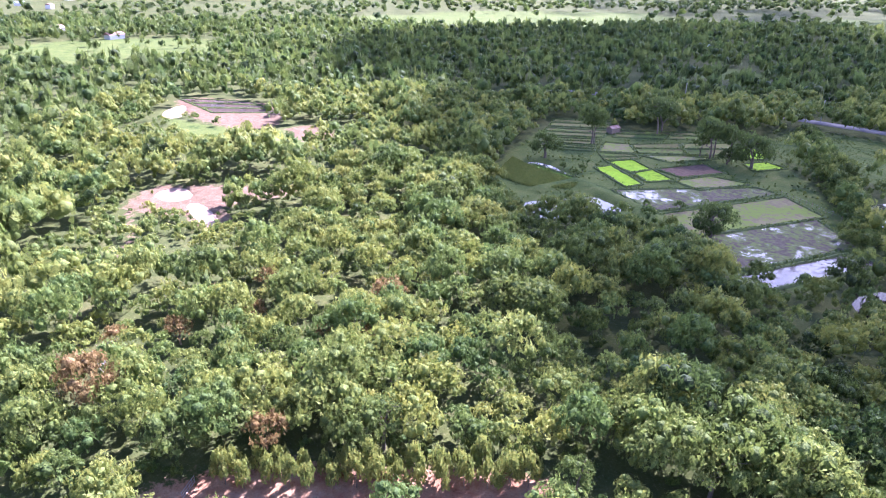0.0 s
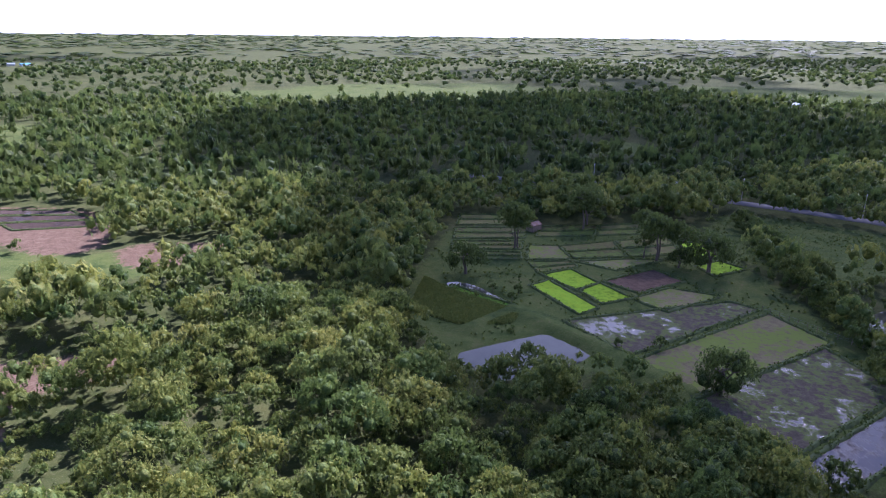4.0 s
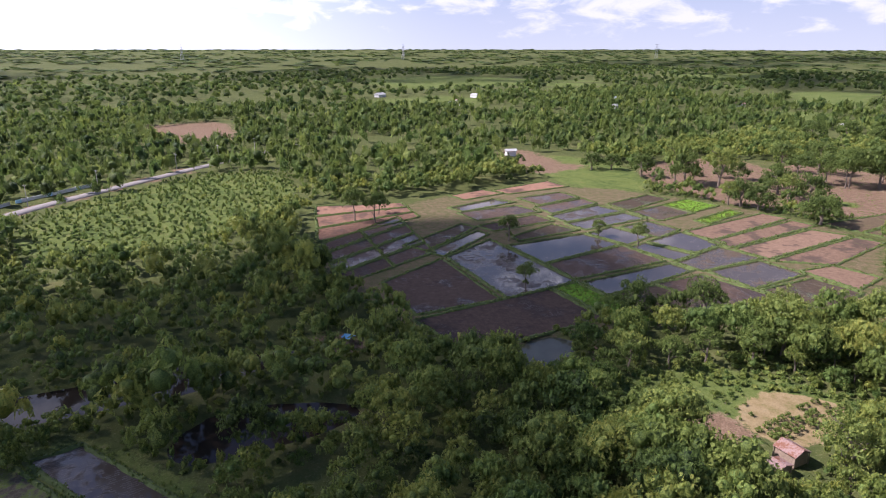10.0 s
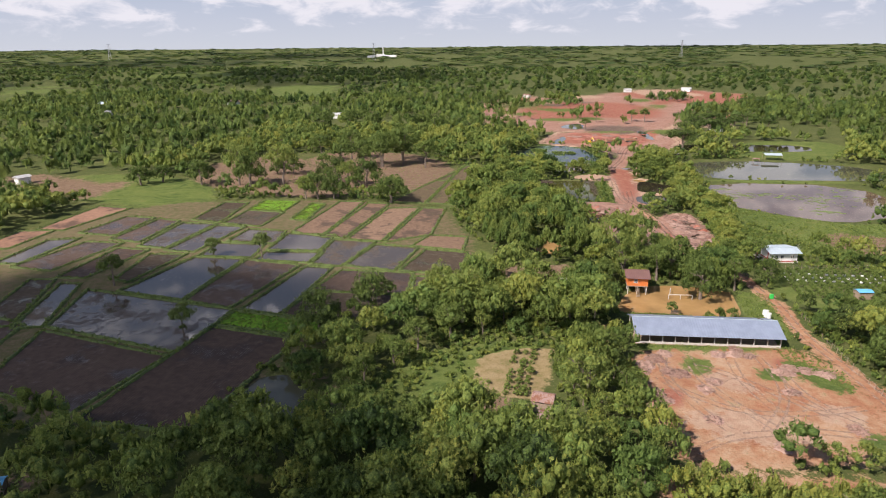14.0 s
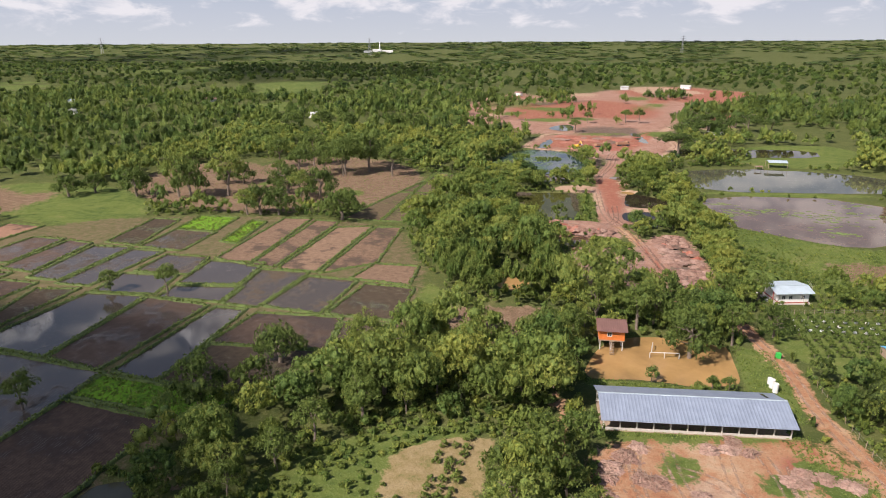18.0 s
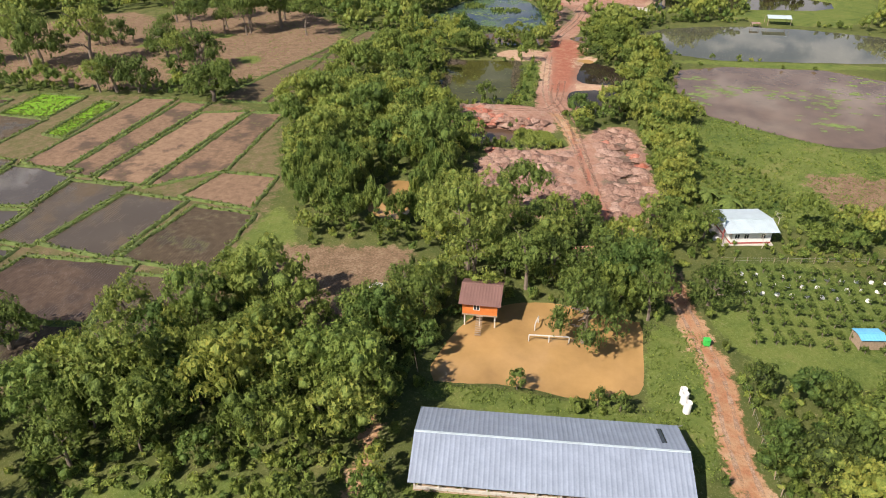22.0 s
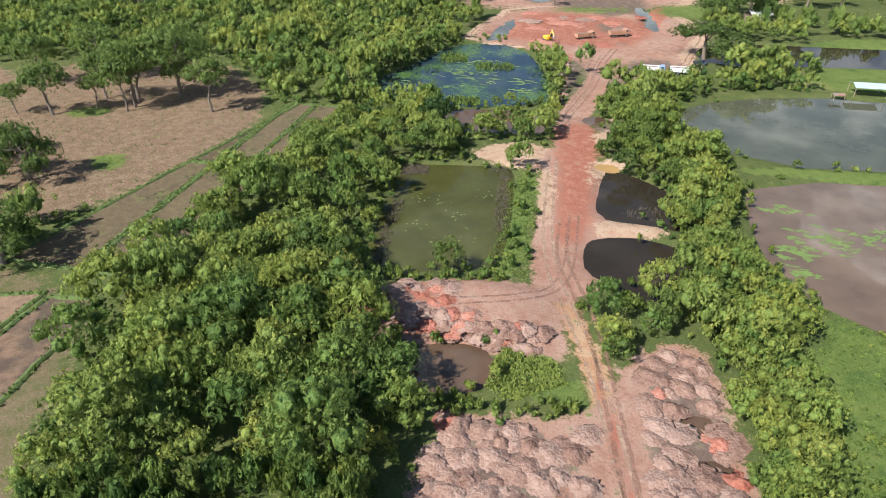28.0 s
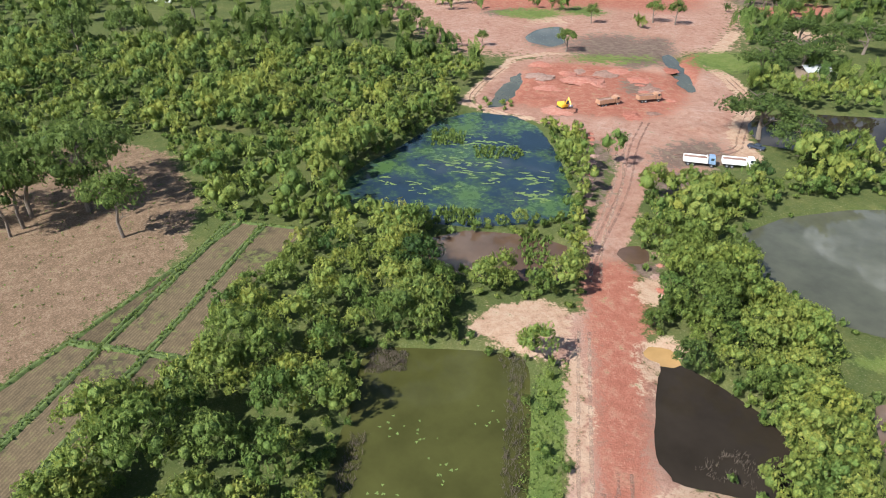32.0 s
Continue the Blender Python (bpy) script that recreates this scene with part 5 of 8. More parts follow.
x, y, r = scatter(-620, 720, -700, 760, 9.2, 2)
ok = ~((x > -150) & (x < 262) & (y > -330) & (y < 335)) & ~inside(RAIN_TREES, x, y)
ok &= ~behind(x, y)
x, y = x[ok], y[ok]
ok = free_of(x, y) & (r.uniform(size=len(x)) < np.clip(np.where(y > -40, 0.95 + 0.5 * patchy(x, y, 0.008, 2), 0.66 + 1.5 * patchy(x, y, 0.011, 2)), 0.12, 1))
ok &= ~(inside(PATCHES[5][1], x, y) & (patchy(x, y, 0.02, 5) < np.where((x > 25) & (y < -420), -0.1, 0.2) + 0.3 * r.uniform(size=len(x))))
for cover, poly, _ in PATCHES:
    if max(abs(c[1]) for c in poly) >= 420 and cover == "grass":
        ok &= ~(inside(poly, x, y) & (r.uniform(size=len(x)) < 0.93))
x, y = x[ok], y[ok]
n = len(x)
rad = r.uniform(2.6, 6.4, n)
forest("woodland_far", np.stack([x, y, rise(x, y) + 0.6, rad, rad * r.uniform(1.2, 1.8, n), np.clip(0.46 + 0.15 * patchy(x, y, 0.01) + r.normal(0, 0.12, n), 0, 1)], 1), FAR_T,
       "distant green woodland across the plain")
x, y, r = scatter(-1300, 1500, -1500, 1600, 20.5, 3)
ok = ~((x > -620) & (x < 720) & (y > -700) & (y < 760)) & ~behind(x, y)
x, y = x[ok], y[ok]
ok = free_of(x, y) & ~(inside([(-1000, 800), (-440, 800), (-400, 1480), (-950, 1480)], x, y) & (r.uniform(size=len(x)) < 0.75)) & (r.uniform(size=len(x)) < np.clip(0.7 + 1.1 * patchy(x, y, 0.005, 2), 0.06, 1))
for cover, poly, _ in PATCHES:
    if max(abs(c[1]) for c in poly) >= 420:
        ok &= ~(inside(poly, x, y) & (r.uniform(size=len(x)) < 0.93))
x, y = x[ok], y[ok]
n = len(x)
rad = r.uniform(5, 9.5, n)
forest("woodland_plain", np.stack([x, y, rise(x, y), rad, r.uniform(6, 11, n), np.clip(0.27 + r.normal(0, 0.12, n), 0, 1)], 1), [crown(60 + i, 1, 6, 0.6, 0.3) for i in range(4)],
       "tree belts and groves far across the plain")
a = r.uniform(-2.0, 2.2, 7000)
d = 1500 + 3150 * r.uniform(0, 1, 7000) ** 0.7
x, y = 20 + d * np.cos(a), 20 + d * np.sin(a)
ok = patchy(x, y, 0.0025, 4) > -0.3
x, y = x[ok], y[ok]
n = len(x)
rad = r.uniform(24, 52, n)
# Low tint puts the missing self-shadow of these flat crowns into their colour.
forest("woodland_horizon", np.stack([x, y, rise(x, y) - 1, rad, r.uniform(4.5, 8.0, n), np.clip(0.13 + r.normal(0, 0.08, n), 0, 1)], 1), [crown(65 + i, 1, 4, 0.6, 0.3) for i in range(4)],
       "far tree cover reaching to the horizon")


# single trees, each a thing with its trunk and crown
def limb_mesh(seed, height, r0, forks, reach, name="trunk", drop=0.55):
    r = np.random.default_rng(seed)
    bm = bmesh.new()
    at, rad = Vector((0, 0, -0.3)), r0
    for k in range(3):
        to = Vector((r.normal(0, 0.12) * (k + 1), r.normal(0, 0.12) * (k + 1), height * (k + 1) / 3))
        tube(bm, at, to, rad, rad * 0.8, 7)
        at, rad = to, rad * 0.8
        for f in range(forks if k else 1):
            ang, up = r.uniform(0, 6.28), r.uniform(0.4, 1.1)
            tip = at + Vector((math.cos(ang), math.sin(ang), up)) * reach * r.uniform(0.6, 1.1)
            mid = (at + tip) / 2 + Vector((0, 0, 0.15 * reach))
            tube(bm, at, mid, rad * drop, rad * drop * 0.7, 5)
            tube(bm, mid, tip, rad * drop * 0.7, rad * 0.12, 5)
            for _ in range(2):
                tube(bm, mid, mid + Vector((r.normal(), r.normal(), 0.8)) * reach * 0.35, rad * drop * 0.5, rad * 0.08, 4)
    return bm


def make_tree(name, seed, radius, base, deck, tint, lobes=22, cards=58, size=0.062, r0=0.22, label="", core=0.6, group="", bark=None):
    t = thing(name, 0, 0, 0, 0, label, "tree", group)
    part("trunk", limb_mesh(seed, base + deck * 0.45, r0, 3 if r0 > 0.15 else 0, radius * 0.48), bark or M_BARK, t)
    v, tf, qf, tn = crown(seed + 100, lobes, cards, size, 0.62, core)
    v = v * (radius, radius, deck) + (0, 0, base)
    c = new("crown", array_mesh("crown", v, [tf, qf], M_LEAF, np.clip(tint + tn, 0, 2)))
    c.parent = t
    return t


M_PALE_BARK = plain("pale_bark", (0.42, 0.38, 0.33), 0.85, 0, 0.25, 4)
SPECIES = {
    "broad": [make_tree("tree", 200 + i, 3.1, 2.4, 4.2, 0.5, label="leafy green broad-crowned tree") for i in range(4)],
    "yellow": [make_tree("tree", 210 + i, 3.0, 2.2, 4.4, 0.78, label="yellow-green tree in young leaf") for i in range(3)],
    "dark": [make_tree("tree", 220 + i, 2.7, 0.2, 4.6, 0.32, label="dark green dense round-crowned tree") for i in range(3)],
    "tall": [make_tree("tree", 230 + i, 3.3, 3.3, 5.0, 0.42, 16, 60, 0.075, 0.2, "tall open-crowned tree on a slender bare trunk", 0.5) for i in range(3)],
    "grey": [make_tree("tree", 240 + i, 3.4, 2.0, 4.6, 0.74, 14, 90, 0.05, label="grey-green fine-leaved spreading tree", core=0.6) for i in range(2)],
    "small": [make_tree("tree", 250 + i, 1.3, 0.6, 2.2, 0.45, 5, 40, 0.15, 0.08, "small bushy tree standing alone") for i in range(3)],
    "rain": [make_tree("tree", 260 + i, 7.5, 2.5, 6.0, 0.22, 12, 120, 0.06, 0.5, "wide dark umbrella-crowned tree") for i in range(2)],
    "rust": [make_tree("tree", 270, 2.6, 2.0, 3.4, 1.6, 8, 60, 0.1, label="tree with rust-brown dry leaves")],
    "hedge": [make_tree("hedge_shrub", 280 + i, 1.9, 0.2, 6.2, 0.93, 6, 70, 0.14, 0.08, "upright yellow-green hedge shrub") for i in range(3)],
    "garden": [make_tree("garden_bush", 290 + i, 0.85, 0.0, 1.2, 0.7, 9, 26, 0.14, 0.05, "round clipped green garden bush in a row", 0.9) for i in range(3)],
    "fruit": [make_tree("orchard_tree", 295 + i, 1.05, 0.4, 1.5, 0.48, 4, 34, 0.18, 0.06, "low green fruit tree in an orchard row") for i in range(3)],
}
GREAT = {'grey': [(-8, -31)], 'yellow': [(17, -33)], 'broad': [(28, -10), (26, -22), (6, -29), (10, -33), (-14, -24), (21, -16)], 'dark': [(-4, -17), (70.8, 158), (38, 232)], 'tall': [(98, 232), (104, 229), (59, 252), (93, 273), (101, 236)]}  # large trees round the flooded yard and in the northern fields
SPECIES["lone"] = SPECIES["broad"]
SPOTS = {
    "tall": [(164, -180), (144, -189), (134, -192), (110, -193), (125, -203), (153, -181), (147, -197), (136, -197), (130, -218), (134, -188), (125, -202), (199, -329), (219, -324), (183, -342),
             (90, 269), (104, 251), (60, 252), (175, -205), (160, -215), (212, 34), (218, 20), (206, 28), (96, 236)],
    "dark": [(184, -164), (156, -159), (196, -157), (183, -132), (128, -142), (134, -113), (141, -112), (70, 158), (209, -132), (239, -127), (146, -150), (89, 20), (81, 2), (102, 226), (108, 220),
             (-24, -30), (-3, -30), (-8, -32), (2, -33), (-12, -34), (107, -110), (232, -135), (176, -166)],
    "yellow": [(146, -111), (137, -142), (60, 3), (56, 10), (50, 16), (64, -4), (47, 64), (52, 66), (27, 44), (24, 50), (18, -28), (15, -31), (36, 66), (30, 62), (190, -134), (170, -140)],
    "broad": [(28, -6), (33, -2), (38, 2), (44, -4), (50, 2), (41, 10), (30, 6), (24, 2), (36, -10), (46, 8), (54, -6), (58, 14), (22, -12), (24, -18), (20, -26), (6, -31), (-6, -36), (-16, -36),
              (-20, -50), (-26, -52), (38, 60), (44, 70), (22, 58), (18, 66), (-8, 76), (-16, 80), (-36, 78), (26, 36), (29, 40), (21, 34), (19, 42), (158, 2), (128, -30), (144, -28), (120, 28), (57, 20), (63, 28), (66, 36), (70, 44)],
    "lone": [(84, -377), (92, -384), (58, -372), (-28, -432), (-18, -436), (22, -370), (122, -372), (159, -362), (150, -356), (141, -368), (183, -349), (193, -354), (12, -427), (205, -392), (232, -366), (212, -402), (170, -398)],
    "grey": [(27, 33), (30, 29), (23, 29), (-10, -30), (-40, 90), (-30, 100)],
    "rust": [(-22, 92), (-12, 104), (-48, 104), (-8, 92), (-36, 112)],
    "small": [(160, 0), (144, -28), (120, 28), (45, 210), (42, 217), (60, 180), (5, -4.5), (-6, -3), (-9, -2.5), (69, 178), (48, 214), (84, 222), (172, -128), (114, 165), (-46, -184)],
    "rain": [(-50, -345), (-66, -352), (-60, -372), (-82, -378), (-76, -398), (-100, -392), (-96, -412), (-118, -400), (-38, -284), (-46, -272)],
}
keep_first = set()


def plant(kind, x, y, r, lo=0.8, hi=1.25, group=""):
    src = SPECIES[kind][int(r.integers(0, len(SPECIES[kind])))]
    s = r.uniform(lo, hi)
    m = pose(x, y, 0, 0, 0, r.uniform(0, 360)) @ Matrix.Diagonal((s * r.uniform(0.9, 1.1), s * r.uniform(0.9, 1.1), s * r.uniform(0.9, 1.15), 1))
    if src.name in keep_first:
        t = copy_thing(src, m)
    else:
        keep_first.add(src.name)
        src.matrix_basis, t = m, src
    if group:
        tagged(t, group=group)


r = np.random.default_rng(31)
for kind, spots in SPOTS.items():
    for sx, sy in spots:
        grow = 1.5 if kind == "lone" else 1.55 if kind == "tall" and sx > 105 and sy < -100 else 1.55 if kind in ("dark", "yellow") and sx > 105 else 1.0
        plant(kind, sx, sy, r, 0.8 * grow, 1.25 * grow)
for kind, spots in GREAT.items():
    for sx, sy in spots:
        plant(kind, sx, sy, r, 1.25, 1.6)
for k in range(15):
    plant("hedge", -29 + 2.95 * k + r.uniform(-0.4, 0.4), 68.5 + r.uniform(-0.5, 0.5), r, 0.8, 1.2, "hedge shrubs")
    if k < 13:
        plant("hedge", -28 + 3.1 * k, 70.6 + r.uniform(-0.6, 0.6), r, 0.8, 1.1, "hedge shrubs")
GARDEN_ROWS = [((41.9, 42.7), (41.5, 25.0), 9), ((39.9, 42.7), (39.3, 24.8), 9), ((38.4, 42.6), (37.4, 22.6), 10)]
for row, ((ax, ay), (bx, by), count) in enumerate(GARDEN_ROWS):
    for j in range(count):
        u = j / (count - 1)
        if (row, j) not in ((0, 5), (1, 7)):
            plant("garden", ax + (bx - ax) * u + r.normal(0, 0.12), ay + (by - ay) * u + r.normal(0, 0.15), r, 0.85, 1.2, "garden bush rows")
for sx, sy in [(50.7, 33.6), (52.9, 34.3), (53.1, 36.6), (51.1, 36.5), (48.5, 36.5), (53.2, 39.1), (51.1, 38.9), (48.6, 39.1), (45.8, 39.1), (53.6, 41.8), (51.6, 42.0), (48.7, 42.1), (46.1, 42.0)]:
    plant("garden", sx, sy, r, 0.5, 0.8, "garden bush rows")
for i in range(13):
    for j in range(9):
        ox, oy = -30 - i * 2.5 + r.normal(0, 0.2), -21 - j * 2.6 - i * 0.15 + r.normal(0, 0.2)
        plant("fruit", ox, oy, r, 0.75, 1.1, "orchard trees")
for kind in SPECIES.values():
    for src in kind:
        if src.name not in keep_first:
            for o in (*src.children_recursive, src):
                bpy.data.objects.remove(o)

# bare dead tree in the wood
for dx, dy, s in ((-56, 92, 1.0), (-62, 88, 0.7), (-30, 96, 0.7), (-26, 128, 0.8)):
    d = thing("dead_tree", dx, dy, 0, 40 * s, "bare grey dead tree with forked branches", "tree")
    d.scale = (s, s, s)
    part("trunk", limb_mesh(int(300 + dx), 4.5, 0.2, 5, 3.2, drop=0.6), M_PALE_BARK, d)


def palm(x, y, height, seed):
    r = np.random.default_rng(seed)
    p = thing("palm_tree", x, y, 0, 0, "coconut palm with arching feathery fronds", "palm tree")
    bm = bmesh.new()
    tube(bm, (0, 0, -0.2), (0.2, 0.1, height), 0.2, 0.13, 8)
    part("trunk", bm, M_BARK, p)
    for k in range(13):
        ang, up = 2 * math.pi * k / 13 + r.uniform(-0.2, 0.2), r.uniform(0.15, 0.9)
        bm = bmesh.new()
        last = None
        for i in range(7):
            s = i / 6
            c = Vector((math.cos(ang) * 3.0 * s, math.sin(ang) * 3.0 * s, height + 3.0 * (up * s - 1.0 * s * s)))
            side = Vector((-math.sin(ang), math.cos(ang), 0)) * (0.1 + 0.5 * math.sin(math.pi * min(1, s * 0.95 + 0.05)))
            row = [bm.verts.new(c + side - Vector((0, 0, 0.22))), bm.verts.new(c), bm.verts.new(c - side - Vector((0, 0, 0.22)))]
            if last:
                bm.faces.new((last[0], last[1], row[1], row[0]))
                bm.faces.new((last[1], last[2], row[2], row[1]))
            last = row
        f = part("frond", bm, M_LEAF, p)
        f.data.attributes.new("tint", "FLOAT", "POINT").data.foreach_set("value", np.full(len(f.data.vertices), 0.55, np.float32))


for k, (sx, sy, h) in enumerate([(38.4, 51.8, 3.0), (54.6, 46.6, 1.6), (55.0, 51.3, 1.6), (54.5, 54.9, 1.4), (-33, -66, 2.4), (-29, -70, 2.0), (255, 240, 7), (250, 248, 8), (262, 236, 6), (215, 180, 6)]):
    palm(sx, sy, h, 400 + k)


# ---------------------------------------------------------------- earth heaps
def soil_material(name, a, b, c):
    m, nt, bs = nodes_of(name)
    info = nt.nodes.new("ShaderNodeObjectInfo")
    geo = nt.nodes.new("ShaderNodeNewGeometry")
    clod = add(nt, "ShaderNodeTexVoronoi", Scale=2.3)
    nt.links.new(geo.outputs["Position"], clod.inputs["Vector"])
    tone = nt.nodes.new("ShaderNodeSeparateColor")
    nt.links.new(clod.outputs["Color"], tone.inputs[0])
    n1, n2 = noise_tex(nt, 0.9, 7, 0.7), noise_tex(nt, 6.0, 6, 0.75)
    v = math_node(nt, "ADD", math_node(nt, "MULTIPLY", n1, 0.55), math_node(nt, "MULTIPLY", n2, 0.3))
    v = math_node(nt, "ADD", v, math_node(nt, "MULTIPLY", info.outputs["Random"], 0.16))
    v = math_node(nt, "ADD", v, math_node(nt, "MULTIPLY", math_node(nt, "SUBTRACT", tone.outputs[0], 0.5), 0.08))
    nt.links.new(ramp(nt, v, [(0.38, a), (0.5, b), (0.64, c)]), bs.inputs["Base Color"])
    bs.inputs["Roughness"].default_value = 0.95
    bs.inputs["Specular IOR Level"].default_value = 0.15
    bump(nt, bs, math_node(nt, "SUBTRACT", math_node(nt, "MULTIPLY", n2, 0.8), clod.outputs["Distance"]), 0.7, 0.2)
    return m


M_HEAP = soil_material("pink_clay", (0.165, 0.092, 0.068), (0.25, 0.152, 0.115), (0.33, 0.225, 0.178))
M_HEAP_RED = soil_material("red_clay", (0.25, 0.085, 0.055), (0.33, 0.13, 0.09), (0.4, 0.21, 0.155))


def heap_mesh(seed, material, ragged=0.29):
    """A dumped heap of clods: a lumpy dome with a slumped foot."""
    r = np.random.default_rng(seed)
    bm = bmesh.new()
    bmesh.ops.create_icosphere(bm, subdivisions=4, radius=1.0)
    bmesh.ops.delete(bm, geom=[v for v in bm.verts if v.co.z < -0.12], context="VERTS")
    off = Vector(r.uniform(0, 50, 3))
    for v in bm.verts:
        k = 1 + 0.3 * noise.noise(v.co * 1.6 + off) + ragged * (0.55 * noise.noise(v.co * 4.5 + off) + 0.55 * noise.noise(v.co * 10 + off) + 0.6 * noise.noise(v.co * 19 + off))
        flatten = max(v.co.z, 0) ** 3.4 if v.co.z > 0 else v.co.z * 0.6
        v.co = Vector((v.co.x * k * (1.15 - 0.3 * v.co.z), v.co.y * k * (1.1 - 0.25 * v.co.z), flatten * k * 0.66))
    me = bpy.data.meshes.new("soil_mound")
    bm.to_mesh(me)
    bm.free()
    me.polygons.foreach_set("use_smooth", np.full(len(me.polygons), ragged < 0.3))
    me.materials.append(material)
    return me


M_DEBRIS = soil_material("pale_root_debris", (0.2, 0.115, 0.085), (0.32, 0.2, 0.155), (0.42, 0.29, 0.23))
M_STICK = plain("dry_sticks", (0.27, 0.18, 0.13), 0.9, 0, 0.35, 3)
HEAPS = [heap_mesh(500 + i, M_HEAP) for i in range(6)] + [heap_mesh(510 + i, M_HEAP_RED) for i in range(3)] + [heap_mesh(520 + i, M_DEBRIS, 0.34) for i in range(3)]
r = np.random.default_rng(77)


def heap(x, y, s, tall=1.0, red=False, label="dumped mound of pink-grey clay", group="soil mounds"):
    ob = new("soil_mound", HEAPS[int(r.integers(9, 12) if "debris" in label else r.integers(6, 9) if red else r.integers(0, 6))])
    ob.matrix_basis = pose(x, y, float(ground_z(x, y)) - 0.05, 0, 0, r.uniform(0, 360)) @ Matrix.Diagonal((s * r.uniform(0.85, 1.2), s * r.uniform(0.85, 1.2), s * tall * r.uniform(0.75, 1.2), 1))
    tagged(ob, "dumped mound of red clay" if red else label, "soil mound", group)


for poly in ([(22, -89), (1, -91), (-2, -61), (21, -55)], [(-6, -107), (-15, -111), (-17.5, -89), (-19, -60), (-10, -57.5), (-6, -75)]):
    x, y, _ = scatter(-20, 24, -112, -54, 2.5, 9)
    for hx, hy in zip(x, y):
        q = np.array([hx]), np.array([hy])
        if signed(poly, *q)[0] > 0.4 and all(signed(p, *q)[0] < -0.7 for k, (p, _) in PONDS.items() if k.startswith("clay_puddle")):
            heap(hx, hy, r.uniform(1.3, 2.5), r.uniform(0.4, 0.62), r.uniform() < 0.06)
for k in range(84):  # broken edge of the clay terrace
    u, v = k % 28 / 27, k // 28
    heap(38 - 28 * u + r.normal(0, 0.6), -106.4 + 1.2 * u - 1.8 * v + r.normal(0, 0.5), r.uniform(0.9, 1.9), r.uniform(0.35, 0.7), r.uniform() < (0.4 if u < 0.4 else 0.15))
for k in range(20):
    heap(r.uniform(24, 39), r.uniform(-117, -110), r.uniform(1.0, 2.0), 0.45, r.uniform() < 0.3)
for k in range(22):
    heap(r.uniform(-18, 34), r.uniform(-352, -294), r.uniform(2.0, 6.0), 0.2, r.uniform() < 0.6)
for k in range(14):
    heap(r.uniform(9, 12.5), -222 - 4.2 * k, r.uniform(1.0, 2.0), 0.5, r.uniform() < 0.3)
for k in range(10):
    heap(-2.5 - r.uniform(0, 3) - k * 0.15, -196 - 4.5 * k, r.uniform(0.9, 1.7), 0.5, r.uniform() < 0.3)
for hx, hy, s in [(9.4, 19.6, 1.7), (11.7, 22.6, 1.8), (13.9, 25.4, 1.7), (14.6, 28.1, 1.5), (9.8, 27.3, 1.9), (7.6, 27.8, 1.7), (15.2, 32.2, 1.5), (12.9, 37.1, 1.7), (11.9, 39.5, 1.6), (-1.9, 17.7, 1.7), (-5.2, 17.1, 1.6), (-6, 14.6, 1.7), (-8.2, 17.6, 1.5),
                  (1.2, 30.5, 1.8), (3.4, 34.2, 1.6), (-13.3, 24.2, 1.9), (-15.1, 22, 1.8), (-18.3, 22.5, 1.6), (-21.3, 23.7, 1.9), (-12.6, 32.3, 1.7), (-20, 44, 1.6), (4, 45, 1.5), (-6, 52, 1.5)]:
    heap(hx, hy, s * 1.15, 0.55, False, "low heap of pale twiggy debris and clay", "debris heaps")
    bm = bmesh.new()
    for _ in range(26):
        a, d = r.uniform(0, 6.28), s * math.sqrt(r.uniform(0, 1)) * 0.95
        c = Vector((d * math.cos(a), d * math.sin(a), 0.62 * s * 0.5 * (1 - (d / s / 1.1) ** 2) + 0.1))
        w = Vector((r.normal(), r.normal(), r.normal(0, 0.25))).normalized() * r.uniform(0.4, 1.1)
        tube(bm, c - w, c + w, 0.05, 0.025, 4)
    tw = thing("brushwood", hx, hy, float(ground_z(hx, hy)), 0, "loose pale brushwood thrown on a debris heap", "brushwood", "brushwood")
    tagged(part("tangle", bm, M_STICK, tw), kind="stuff")

# ---------------------------------------------------------------- grass along banks and in shallow water
def tufts(name, pts, height, tint, label, wide=0.35, blades=3):
    """Upright leaf blades joined into one object; pts rows of x, y, z."""
    r = np.random.default_rng(len(pts))
    p = np.repeat(np.asarray(pts, float), blades, 0) + r.normal(0, 0.22, (len(pts) * blades, 3)) * (1, 1, 0)
    k = len(p)
    a = r.uniform(0, 6.28, k)
    u = np.stack([np.cos(a), np.sin(a), 0 * a], 1) * wide * r.uniform(0.5, 1.2, (k, 1))
    lean = np.stack([r.normal(0, 0.3, k), r.normal(0, 0.3, k), np.ones(k)], 1) * height * r.uniform(0.5, 1.3, (k, 1))
    v = np.stack([p - u, p + u, p + u * 0.7 + lean * 0.7, p + lean], 1).reshape(-1, 3)
    ob = new(name, array_mesh(name, v, np.arange(k * 4).reshape(-1, 4), M_LEAF, np.repeat(np.clip(tint + r.normal(0, 0.1, k), 0, 1), 4)))
    return tagged(ob, label, "grass", kind="stuff")


pts = []
for kind, *c in FIELDS:
    for (ax, ay), (bx, by) in zip(c, c[1:] + c[:1]):
        k = int(math.hypot(bx - ax, by - ay) / 0.55)
        pts += [(ax + (bx - ax) * i / k + r.normal(0, 0.3), ay + (by - ay) * i / k + r.normal(0, 0.3), 0.25) for i in range(k)]
tufts("bank_grass", pts, 0.4, 0.6, "long green grass on the field banks", 0.24)


def fill(poly, count, z):
    p = np.array(poly)
    q = r.uniform(p.min(0), p.max(0), (count * 3, 2))
    q = q[signed(poly, q[:, 0], q[:, 1]) > 0.3][:count]
    return np.c_[q, np.full(len(q), z)]


